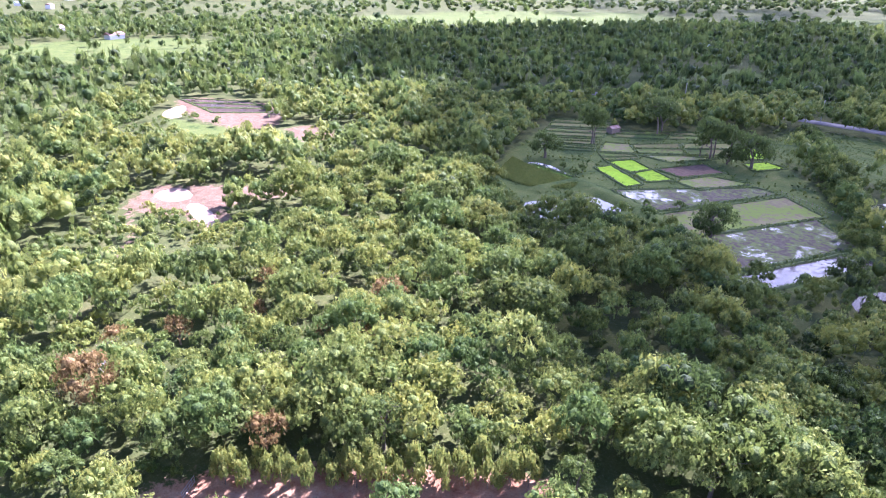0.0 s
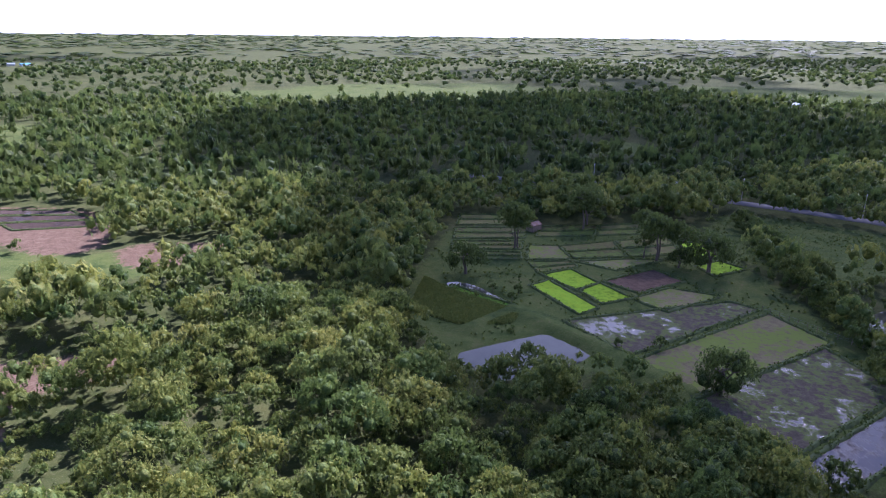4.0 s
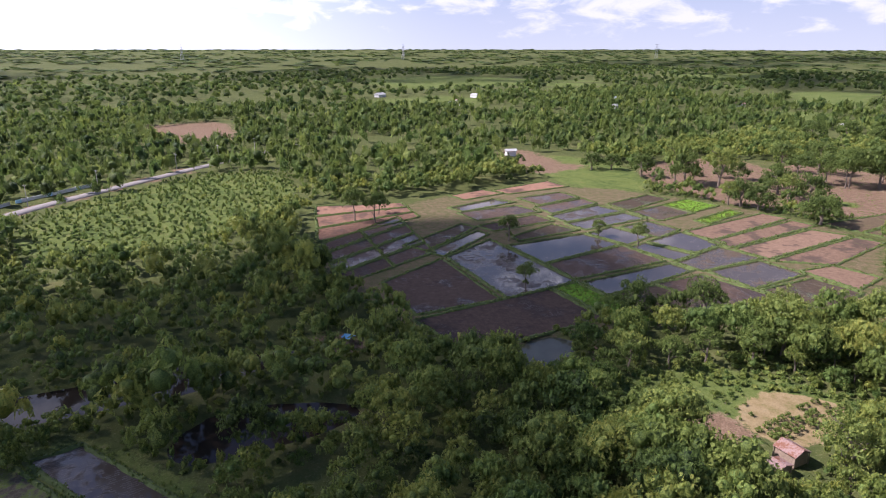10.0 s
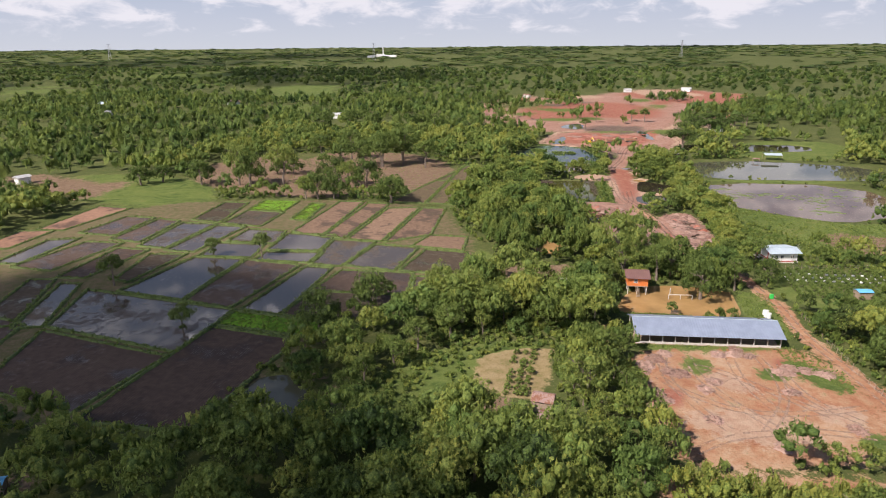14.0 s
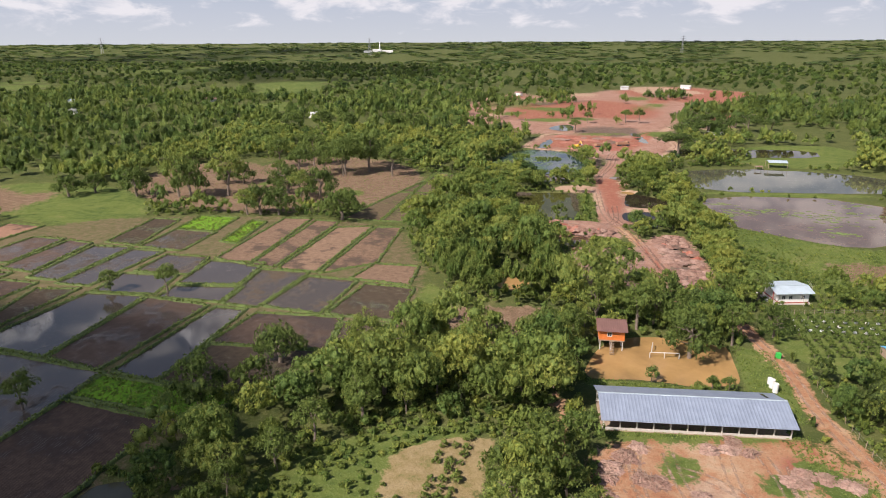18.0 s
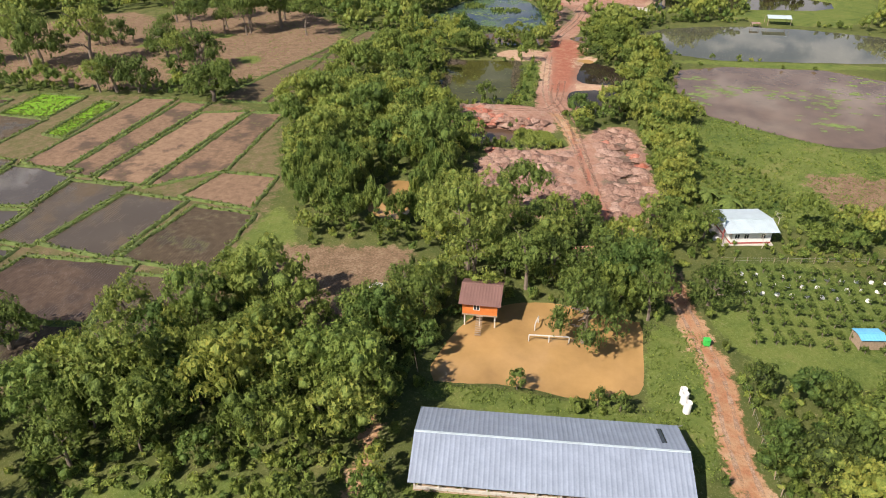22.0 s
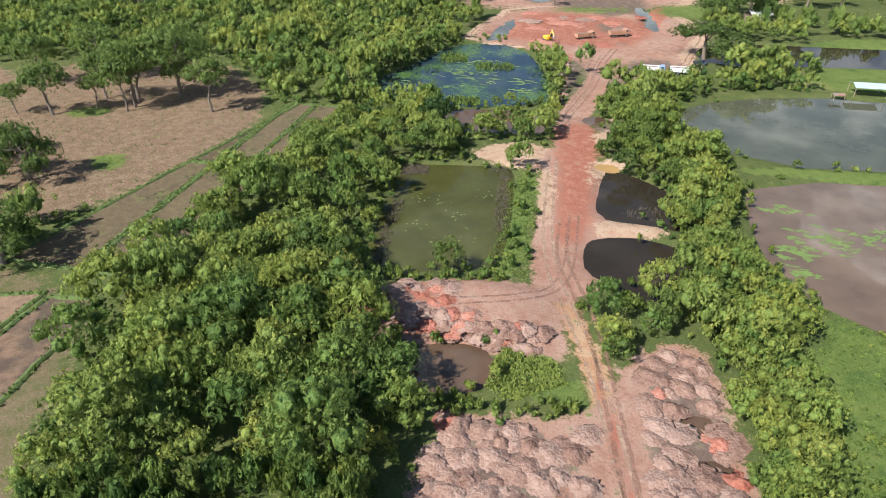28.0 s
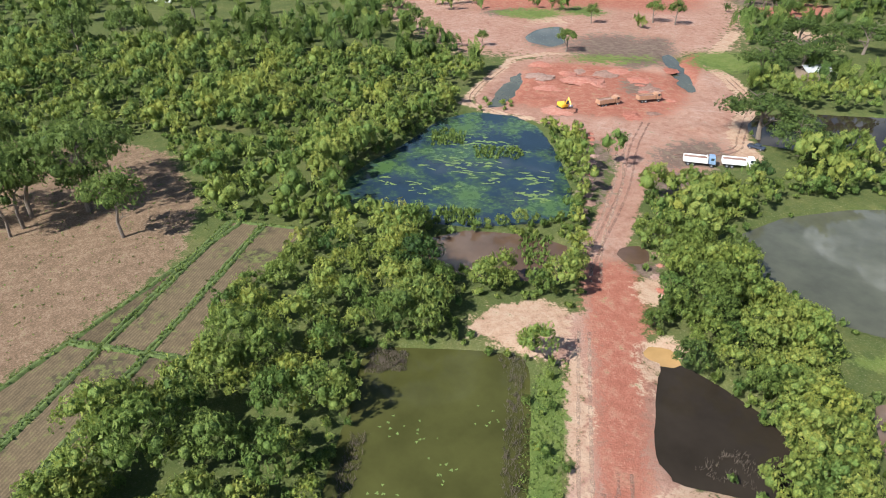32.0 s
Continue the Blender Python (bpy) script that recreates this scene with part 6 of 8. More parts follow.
pts = [fill([(58, -272), (48, -272), (46, -262), (56, -258)], 160, -0.4), fill([(44, -262), (30, -262), (28, -254), (42, -252)], 160, -0.4),
       fill([(46, -222), (36, -222), (36, -214), (46, -214)], 160, -0.4),
       fill([(26, -213), (18, -213), (18, -200), (24, -200)], 120, -0.4)]
tufts("pool_grass", fill([(15, -105), (6, -103), (4, -98), (12, -93), (16, -95)], 900, 0.0), 0.4, 0.85, "green grass over a boggy hollow", 0.28)
tufts("swamp_grass", fill([(25.9, 232.1), (31.1, 221.7), (39.1, 210.4), (45.7, 203.1), (40.8, 196.9), (31.2, 196.5), (24.5, 202.1), (18.3, 211.6)], 8500, 0.05), 0.65, 0.9, "bright green swamp grass standing in shallow water", 0.36)
tufts("reeds", np.concatenate(pts), 0.9, 0.6, "tall green reeds and swamp grass", 0.3)
brush = [fill([(46, -169), (40, -169), (39, -164), (46, -162)], 260, -0.4), fill([(26, -172), (20, -171), (18, -140), (21, -140), (23, -166)], 260, -0.4), fill([(44, -150), (41, -150), (39, -124), (42, -124)], 200, -0.4),
         fill([(-2, -152), (-13, -150), (-15, -156), (-10, -158)], 40, -0.4), fill([(-6, -126), (-12, -126), (-12, -132), (-8, -134)], 90, -0.4)]
ob = tufts("dead_brush", np.concatenate(brush), 0.7, 0.1, "grey dead brushwood standing in the pond edge", 0.035, 7)
ob.data.materials[0] = plain("dead_wood", (0.11, 0.085, 0.06), 0.9, 0, 0.5, 3)
seed_pts = [fill(f[1:], 380, 0.06) for f in FIELDS if f[0] == "green"]
tufts("rice_seedlings", np.concatenate(seed_pts), 0.3, 0.82, "bright young rice blades", 0.25)
weed_pts = [fill(poly, int(c), 0.0) for poly, c in (([(118, -122), (150, -150), (198, -228), (137, -249), (92, -201), (99, -151), (108, -129)], 900), ([(150, -150), (125, -120), (190, -120), (230, -150), (198, -228)], 500), ([(-24, -60), (-32, -128), (-55, -112), (-72, -102), (-100, -110), (-110, -60), (-70, -50), (-50, -60)], 5000),
            ([(158, 285), (207, 226), (200, 199), (172, 205), (130, 205), (122, 250)], 1500), ([(12, -122), (20, -128), (19, -172), (13, -172)], 700),
            ([(-13, -24), (-22, -22), (-22, 8), (-13, 6)], 500), ([(18, 0), (-18, 0), (-18, -4), (18, -4)], 300), ([(-19, 9), (-26, 22), (-25, 32), (-18, 24), (-14, 14)], 300), ([(17, 18), (-18, 12), (-18, 9), (17, 14)], 260))]
tufts("meadow_grass", np.concatenate(weed_pts), 0.28, 0.66, "rough meadow grass and weeds", 0.18)

# floating green mats and lily pads
M_ALGAE = plain("floating_green_algae", (0.12, 0.17, 0.04), 0.85, 0, 0.4, 0.8, 4)


def mats(name, spots, label):
    V, F = [], []
    at = 0
    for mx, my, ax, ay, turn in spots:
        k = 26
        a = np.linspace(0, 2 * math.pi, k, endpoint=False)
        rr = 1 + 0.25 * np.sin(3 * a + mx) + 0.2 * np.sin(7 * a + my) + r.normal(0, 0.09, k)
        q = np.stack([ax * rr * np.cos(a), ay * rr * np.sin(a)], 1)
        c, s = math.cos(turn), math.sin(turn)
        q = q @ np.array([[c, s], [-s, c]]) + (mx, my)
        V.append(np.r_[np.c_[q, np.full(k, -0.435)], [[mx, my, -0.425]]])
        F.append(np.stack([np.arange(k) + at, (np.arange(k) + 1) % k + at, np.full(k, at + k)], 1))
        at += k + 1
    ob = new(name, array_mesh(name, np.concatenate(V), np.concatenate(F), M_ALGAE))
    return tagged(ob, label, "algae", kind="stuff")


spots = []
for cx, cy, spread, count in [(46, -248, 6, 26), (30, -240, 7, 30), (38, -262, 7, 24), (24, -232, 4, 20), (56, -232, 5, 18), (54, -268, 4, 16)]:
    spots += [(r.normal(cx, spread), r.normal(cy, spread * 0.5), r.uniform(0.3, 1.6), r.uniform(0.2, 0.6), r.uniform(-0.5, 0.5)) for _ in range(count)]
spots = [q for q in spots if signed(PONDS["algae"][0], np.array([q[0]]), np.array([q[1]]))[0] > 2.5]
mats("algae_mats", spots, "green algae mats drifting on the dark pond")
spots = []
for cx, cy, spread, count in [(-44, -150, 3.5, 34), (-52, -154, 4, 24), (-38, -144, 2, 20), (-39, -162, 2, 14), (-66, -150, 6, 30), (-74, -140, 5, 24), (-84, -152, 6, 26), (-36, -136, 1.5, 12), (-90, -168, 5, 14), (-70, -124, 4, 20)]:
    spots += [(r.normal(cx, spread), r.normal(cy, spread * 0.6), r.uniform(0.3, 1.7), r.uniform(0.2, 0.8), r.uniform(-0.6, 0.6)) for _ in range(count)]
spots = [q for q in spots if signed(PONDS["brown"][0], np.array([q[0]]), np.array([q[1]]))[0] > 1.5]
mats("duckweed_mats", spots, "yellow-green duckweed mats on muddy water")
spots = [(r.normal(c, 1.6), r.normal(d, 1.8), r.uniform(0.1, 0.26), r.uniform(0.1, 0.26), r.uniform(0, 3)) for c, d in ((34, -150), (29, -146), (36, -140), (31, -134), (26, -137), (38, -152), (25, -155)) for _ in range(8)]
mats("lily_pads", spots, "small pale lily pads in loose clusters")

# ---------------------------------------------------------------- buildings


def roof_material(name, colour, rough=0.45, metal=0.0, rust=0.0):
    """Ribbed sheet metal, with stains."""
    m, nt, b = nodes_of(name)
    n1, n2 = noise_tex(nt, 0.5, 6), noise_tex(nt, 4.0, 5)
    v = math_node(nt, "ADD", math_node(nt, "MULTIPLY", n1, 0.6), math_node(nt, "MULTIPLY", n2, 0.4))
    lo, hi = tuple(c * 0.8 for c in colour), tuple(min(1, c * 1.12) for c in colour)
    col = ramp(nt, v, [(0.3, lo), (0.65, hi)])
    if rust:
        col = mix(nt, smooth(nt, v, 0.62 - rust * 0.25, 0.72 - rust * 0.25), col, (0.2, 0.085, 0.045))
    nt.links.new(col, b.inputs["Base Color"])
    b.inputs["Roughness"].default_value, b.inputs["Metallic"].default_value = rough, metal
    return m


def ribbed(bm, a, b, c, d, ribs, lift=0.03, thick=0.05):
    """A ribbed roof sheet over the quad a b c d; ribs run from the edge a-b to the edge d-c."""
    a, b, c, d = map(Vector, (a, b, c, d))
    nrm = (b - a).cross(d - a).normalized()
    top = []
    for i in range(ribs * 3 + 1):
        u = i / (ribs * 3)
        h = lift if i % 3 == 1 else 0.0
        top.append((bm.verts.new(a.lerp(b, u) + nrm * h), bm.verts.new(d.lerp(c, u) + nrm * h)))
    low = [(bm.verts.new(a.lerp(b, u) - nrm * thick), bm.verts.new(d.lerp(c, u) - nrm * thick)) for u in (0, 1)]
    for p, q in zip(top, top[1:]):
        bm.faces.new((p[0], q[0], q[1], p[1]))
    bm.faces.new((low[0][0], low[0][1], low[1][1], low[1][0]))
    bm.faces.new([low[0][0]] + [low[1][0]] + [t[0] for t in reversed(top)])
    bm.faces.new([low[1][1]] + [low[0][1]] + [t[1] for t in top])


M_ZINC = roof_material("blue_grey_sheet_roof", (0.23, 0.27, 0.335), 0.5, 0.15)
M_WHITE_ROOF = roof_material("white_sheet_roof", (0.37, 0.44, 0.47), 0.4)
M_BROWN_ROOF = roof_material("brown_sheet_roof", (0.16, 0.085, 0.07), 0.6)
M_RUST_ROOF = roof_material("rusty_sheet_roof", (0.3, 0.2, 0.17), 0.7, 0.1, rust=0.6)
M_GREY_ROOF = roof_material("grey_fibre_roof", (0.42, 0.42, 0.4), 0.8)
M_BLUE_ROOF = roof_material("blue_sheet_roof", (0.12, 0.4, 0.6), 0.5)
M_ORANGE_ROOF = roof_material("orange_tile_roof", (0.45, 0.17, 0.07), 0.8)
M_ORANGE = plain("orange_painted_boards", (0.55, 0.16, 0.035), 0.6, 0, 0.18, 1.5)
M_WHITE = plain("white_paint", (0.66, 0.65, 0.62), 0.7, 0, 0.08, 1.0)
M_CONCRETE = plain("weathered_concrete", (0.46, 0.43, 0.38), 0.9, 0, 0.2, 1.5)
M_RED_BAND = plain("dark_red_paint", (0.3, 0.06, 0.05), 0.7)
M_WOOD = plain("grey_timber", (0.27, 0.2, 0.14), 0.85, 0, 0.3, 3)
M_GLASS = plain("dark_window_glass", (0.03, 0.04, 0.05), 0.08)
M_STEEL = plain("steel", (0.35, 0.35, 0.36), 0.5, 0.7)
M_GREEN = plain("green_plastic", (0.03, 0.42, 0.07), 0.4, 0, 0.1)
M_LIGHTBLUE = plain("light_blue_paint", (0.42, 0.68, 0.78), 0.7, 0, 0.1)
M_TYRE = plain("rubber", (0.025, 0.025, 0.027), 0.85)
M_TRUCK_WHITE = plain("truck_white", (0.75, 0.74, 0.7), 0.4, 0, 0.12)
M_TRUCK_ORANGE = plain("dusty_orange_truck", (0.36, 0.2, 0.12), 0.55, 0, 0.25)
M_YELLOW = plain("yellow_machine_paint", (0.7, 0.42, 0.03), 0.45, 0, 0.15)
M_CAR = plain("dark_blue_car_paint", (0.03, 0.04, 0.06), 0.25, 0, 0.1)
M_CAB_BLUE = plain("blue_cab_paint", (0.2, 0.29, 0.42), 0.4)


def gable(t, x0, x1, y0, y1, eave, ridge, material, ribs, ridge_y=None, name="roof_slope", cap=None):
    ym = (y0 + y1) / 2 if ridge_y is None else ridge_y
    bm = bmesh.new()
    ribbed(bm, (x0, y0, eave), (x1, y0, eave), (x1, ym, ridge), (x0, ym, ridge), ribs)
    part(name, bm, material, t)
    bm = bmesh.new()
    ribbed(bm, (x1, y1, eave), (x0, y1, eave), (x0, ym, ridge), (x1, ym, ridge), ribs)
    part(name, bm, material, t)
    bm = bmesh.new()
    box(bm, x0, x1, ym - 0.16, ym + 0.16, ridge - 0.01, ridge + 0.08, 0.03)
    part("ridge_cap", bm, cap or material, t)


def window(t, x, y, z, w, h, out=(0, 1), frame=None):
    """A framed window on a wall that faces out, along x or y."""
    ox, oy = out
    bm = bmesh.new()
    for a, b, c, d in ((-w / 2, w / 2, h - 0.08, h), (-w / 2, w / 2, 0, 0.08), (-w / 2, -w / 2 + 0.08, 0.08, h - 0.08), (w / 2 - 0.08, w / 2, 0.08, h - 0.08), (-0.03, 0.03, 0.08, h - 0.08)):
        if oy:
            box(bm, x + a, x + b, y, y + 0.07 * oy, z + c, z + d)
        else:
            box(bm, x, x + 0.07 * ox, y + a, y + b, z + c, z + d)
    win = part("window", bm, frame or M_WHITE, t)
    bm = bmesh.new()
    if oy:
        box(bm, x - w / 2 + 0.08, x + w / 2 - 0.08, y + 0.005 * oy, y + 0.03 * oy, z + 0.08, z + h - 0.08)
    else:
        box(bm, x + 0.005 * ox, x + 0.03 * ox, y - w / 2 + 0.08, y + w / 2 - 0.08, z + 0.08, z + h - 0.08)
    part("pane", bm, M_GLASS, win)


def wall_box(t, x0, x1, y0, y1, z0, z1, material, name="wall", label=""):
    for a, b, c, d in ((x0, x1, y0, y0 + 0.15), (x0, x1, y1 - 0.15, y1), (x0, x0 + 0.15, y0 + 0.15, y1 - 0.15), (x1 - 0.15, x1, y0 + 0.15, y1 - 0.15)):
        bm = bmesh.new()
        box(bm, a, b, c, d, z0, z1)
        part(name, bm, material, t, label)


# long open-sided barn
barn = thing("barn", 0, 8.7, 0, 5.3, "long open-sided barn under a blue-grey sheet metal roof", "barn")
gable(barn, -16.2, 16.2, -6.0, 6.0, 2.65, 4.6, M_ZINC, 54, cap=M_WHITE_ROOF)
for sx in np.linspace(-15.6, 15.6, 12):
    for sy in (-4.7, 4.7):
        bm = bmesh.new()
        box(bm, sx - 0.1, sx + 0.1, sy - 0.1, sy + 0.1, 0, 2.95)
        part("post", bm, M_CONCRETE, barn)
for sy in (-4.7, 4.7):
    bm = bmesh.new()
    box(bm, -15.5, 15.5, sy - 0.06, sy + 0.06, 0, 0.55)
    part("low_wall", bm, M_CONCRETE, barn)
    bm = bmesh.new()
    box(bm, -15.8, 15.8, sy - 0.05, sy + 0.05, 2.72, 2.88)
    part("eave_beam", bm, M_STEEL, barn)
bm = bmesh.new()
box(bm, -15.8, 15.8, -4.95, 4.95, -0.2, 0.08)
part("floor_slab", bm, plain("barn_floor", (0.3, 0.22, 0.15), 0.9), barn)
bm = bmesh.new()
ribbed(bm, (-13.9, -4.8, 3.1), (-13.3, -4.8, 3.1), (-13.3, -1.6, 4.14), (-13.9, -1.6, 4.14), 1)
part("skylight", bm, M_GLASS, barn, "dark translucent roof panel")
bm = bmesh.new()
tube(bm, (-16.1, -5.9, 2.6), (-17.2, -7.2, 1.5), 0.06)
part("downpipe", bm, M_WHITE, barn)
# stacks of concrete well rings
for k, (sx, sy, rings) in enumerate([(-17.7, -4.2, 3), (-17.5, -5.9, 3), (-17.6, -7.5, 2)]):
    st = thing("concrete_ring_stack", sx, sy, 0, 0, "white upright stack of concrete well rings on grass", "concrete rings", "concrete ring stacks")
    for j in range(rings):
        bm = bmesh.new()
        outer = [[bm.verts.new((rr * math.cos(a), rr * math.sin(a), zz)) for a in np.linspace(0, 2 * math.pi, 20, endpoint=False)] for rr, zz in ((0.5, j * 0.62), (0.5, j * 0.62 + 0.58), (0.43, j * 0.62 + 0.58), (0.43, j * 0.62))]
        for p, q in zip(outer, outer[1:] + outer[:1]):
            for i in range(20):
                bm.faces.new((p[i], p[(i + 1) % 20], q[(i + 1) % 20], q[i]))
        part("ring", bm, M_WHITE, st)

# orange house on posts over the flooded yard
oh = thing("stilt_house", 12.4, -20.4, -0.5, 2, "orange wooden house on concrete posts under a brown roof", "house")
for sx in (-2.4, 0, 2.4):
    for sy in (-2.6, 0, 2.6):
        bm = bmesh.new()
        box(bm, sx - 0.1, sx + 0.1, sy - 0.1, sy + 0.1, -0.6, 2.4)
        part("post", bm, M_CONCRETE, oh)
bm = bmesh.new()
box(bm, -2.8, 2.8, -3.0, 3.0, 2.35, 2.55)
part("floor_deck", bm, M_WOOD, oh)
wall_box(oh, -2.7, 2.7, -2.9, 2.9, 2.55, 4.9, M_ORANGE)
for z in np.arange(2.75, 4.9, 0.2):
    for sy, oy in ((2.9, 0.03), (-2.9, -0.03)):
        bm = bmesh.new()
        box(bm, -2.72, 2.72, sy, sy + oy, z, z + 0.17)
        part("board", bm, M_ORANGE, oh)
    for sx, ox in ((2.7, 0.03), (-2.7, -0.03)):
        bm = bmesh.new()
        box(bm, sx, sx + ox, -2.9, 2.9, z, z + 0.17)
        part("board", bm, M_ORANGE, oh)
window(oh, 0.5, 2.935, 3.4, 1.0, 1.0)
window(oh, -2.735, 0.5, 3.4, 1.0, 1.0, (-1, 0))
gable(oh, -3.3, 3.3, -3.5, 3.7, 4.85, 6.0, M_BROWN_ROOF, 14, -0.6)
for k in range(9):
    bm = bmesh.new()
    box(bm, -0.5, 0.5, 3.0 + 0.26 * k, 3.22 + 0.26 * k, 2.3 - 0.25 * k, 2.36 - 0.25 * k)
    part("step", bm, M_WOOD, oh)

# timber rails standing in the water
for (ax, ay), (bx, by), n in (((4.3, -15.6), (-1.8, -16.2), 3), ((3.6, -18.4), (3.2, -20.6), 2)):
    rail = thing("timber_rail", ax, ay, 0, 0, "pale timber post-and-beam rail standing in water", "rail")
    for k in range(n):
        bm = bmesh.new()
        px, py = (bx - ax) * k / (n - 1), (by - ay) * k / (n - 1)
        tube(bm, (px, py, -1.3), (px, py, 0.75), 0.1, 0.09)
        part("post", bm, M_CONCRETE, rail)
    bm = bmesh.new()
    tube(bm, (0, 0, 0.78), (bx - ax, by - ay, 0.78), 0.1)
    part("beam", bm, M_CONCRETE, rail)
pole = thing("leaning_pole", 19.3, -5, 0, 0, "thin leaning bamboo pole by the flooded yard", "pole")
bm = bmesh.new()
tube(bm, (0, 0, -0.3), (0.5, 0.2, 4.2), 0.05, 0.03)
part("shaft", bm, M_WOOD, pole)

# white bungalow
wh = thing("white_house", -33.2, -55.3, 0, 13, "white bungalow with a red base band and pale sheet roof", "house")
wall_box(wh, -4.4, 3.2, -4.0, 3.4, 0.35, 3.1, M_WHITE)
wall_box(wh, -4.45, 3.25, -4.05, 3.45, 0.1, 0.45, M_RED_BAND, "base_band", "dark red painted base")
bm = bmesh.new()
box(bm, -4.9, 5.2, -4.6, 4.0, -0.2, 0.14)
part("plinth", bm, M_CONCRETE, wh)
gable(wh, -5.2, 4.9, -5.0, 4.6, 3.1, 4.1, M_WHITE_ROOF, 24, 1.0)
for sx in (-2.8, 0.4, 2.2):
    window(wh, sx, 3.42, 1.2, 1.0, 1.1)
window(wh, 3.22, 0.5, 1.2, 1.0, 1.1, (1, 0))
for sy in (-3.6, 2.6):
    bm = bmesh.new()
    box(bm, 4.4, 4.6, sy - 0.1, sy + 0.1, 0.1, 3.1)
    part("porch_post", bm, M_RED_BAND, wh)
for sx, sy in ((-29, -49.5), (-36.5, -51), (-39, -57), (-41, -60)):
    d = thing("bare_sapling", sx, sy, 0, 30 * sx, "pale leafless sapling by the bungalow", "tree")
    part("trunk", limb_mesh(int(700 - sx), 2.6, 0.07, 3, 1.2), M_PALE_BARK, d)
tank = thing("white_box", -28.4, -52.5, 0, 20, "small white metal box on the grass", "box")
bm = bmesh.new()
box(bm, -0.5, 0.5, -0.35, 0.35, 0, 0.6, 0.04)
part("case", bm, M_WHITE, tank)


def small_shed(name, x, y, turn, w, d, h, roof, label, wall=None, ribs=10, rise_by=0.5):
    s = thing(name, x, y, 0, turn, label, "shed")
    for sx in (-w / 2 + 0.2, w / 2 - 0.2):
        for sy in (-d / 2 + 0.2, d / 2 - 0.2):
            bm = bmesh.new()
            box(bm, sx - 0.07, sx + 0.07, sy - 0.07, sy + 0.07, -0.1, h)
            part("post", bm, M_WOOD, s)
    if wall:
        wall_box(s, -w / 2 + 0.3, w / 2 - 0.3, -d / 2 + 0.3, d / 2 - 0.3, 0, h - 0.02, wall)
    gable(s, -w / 2, w / 2, -d / 2, d / 2, h, h + rise_by, roof, ribs)
    return s


small_shed("field_shed", 30.6, -20.0, 55, 4.6, 3.2, 2.3, M_GREY_ROOF, "open shed with a pale grey sheet roof")
rs = small_shed("rusty_shed", 34.5, 46.5, -8, 4.2, 4.0, 2.2, M_RUST_ROOF, "old timber shed under patched rusty sheet roofing", M_WOOD, 9, 0.9)
small_shed("rusty_shed", 33.8, 51.8, -8, 2.8, 3.6, 1.9, M_RUST_ROOF, "low lean-to under rusty sheet roofing", M_WOOD, 7, 0.4)
small_shed("field_booth", 115.5, 85.8, 25, 2.4, 2.4, 1.8, M_BLUE_ROOF, "tiny field hut with a light blue roof", M_WOOD, 6, 0.3)
bh = small_shed("blue_house", 199, 194.5, 43, 8.5, 5.0, 3.0, M_GREY_ROOF, "pale blue house with dark windows and grey roof", M_LIGHTBLUE, 16, 0.9)
for sx in (-2.0, 0.4, 2.4):
    window(bh, sx, 2.22, 1.0, 1.0, 1.2)
    window(bh, sx, -2.22, 1.0, 1.0, 1.2, (0, -1))
small_shed("farm_hut", 72, 270.5, 30, 5.0, 3.4, 2.4, M_RUST_ROOF, "brown timber farm hut at the wood's edge", M_WOOD, 10, 0.8)
small_shed("temple_house", 337, 250, -45, 13, 7, 3.2, M_ORANGE_ROOF, "low house under an orange tiled roof", M_WOOD, 20, 1.6)
small_shed("pale_farm_house", -70, -352, 20, 11, 8, 3.2, M_GREY_ROOF, "farm house with a wide pale roof among trees", M_WOOD, 18, 1.8)
small_shed("pond_pavilion", -82, -249, 0, 9.5, 6.5, 3.0, M_WHITE_ROOF, "white-roofed open pavilion on the pond bank", None, 16, 0.8)
small_shed("roadside_house", 152, 318, -40, 8, 6, 3.4, M_GREY_ROOF, "old house with a gabled roof in the shade", M_WOOD, 14, 1.6)
small_shed("roadside_shelter", 276, 187, 37, 14, 4.5, 2.9, plain("green_canvas", (0.06, 0.42, 0.22), 0.6), "long green and white roofed roadside shelter", None, 18, 0.7)
small_shed("farm_shed", -46, -24, 10, 4, 3, 2.0, M_BLUE_ROOF, "farm shed under blue sheeting beside the orchard", M_WOOD, 8, 0.3)
small_shed("salmon_house", -2.6, -38.6, 14, 5, 4.2, 2.6, plain("salmon_tile_roof", (0.5, 0.22, 0.16), 0.8), "small house with a salmon roof among trees", M_WOOD, 10, 1.0)
small_shed("pond_landing", -72, -243, 5, 3.5, 2.5, 1.4, M_RUST_ROOF, "small brown landing stage roof at the pond", None, 6, 0.3)

gb = thing("waste_bin", -22.2, -19.2, 0, 10, "bright green plastic wheeled waste bin by the lane", "bin")
bm = bmesh.new()
vs = box(bm, -0.45, 0.45, -0.4, 0.4, 0.1, 1.15, 0.06)
part("body", bm, M_GREEN, gb)
bm = bmesh.new()
box(bm, -0.5, 0.5, -0.45, 0.48, 1.15, 1.25, 0.04)
part("lid", bm, M_GREEN, gb)
for sx in (-0.4, 0.4):
    bm = bmesh.new()
    tube(bm, (sx - 0.05, -0.35, 0.12), (sx + 0.05, -0.35, 0.12), 0.12)
    part("wheel", bm, M_TYRE, gb)


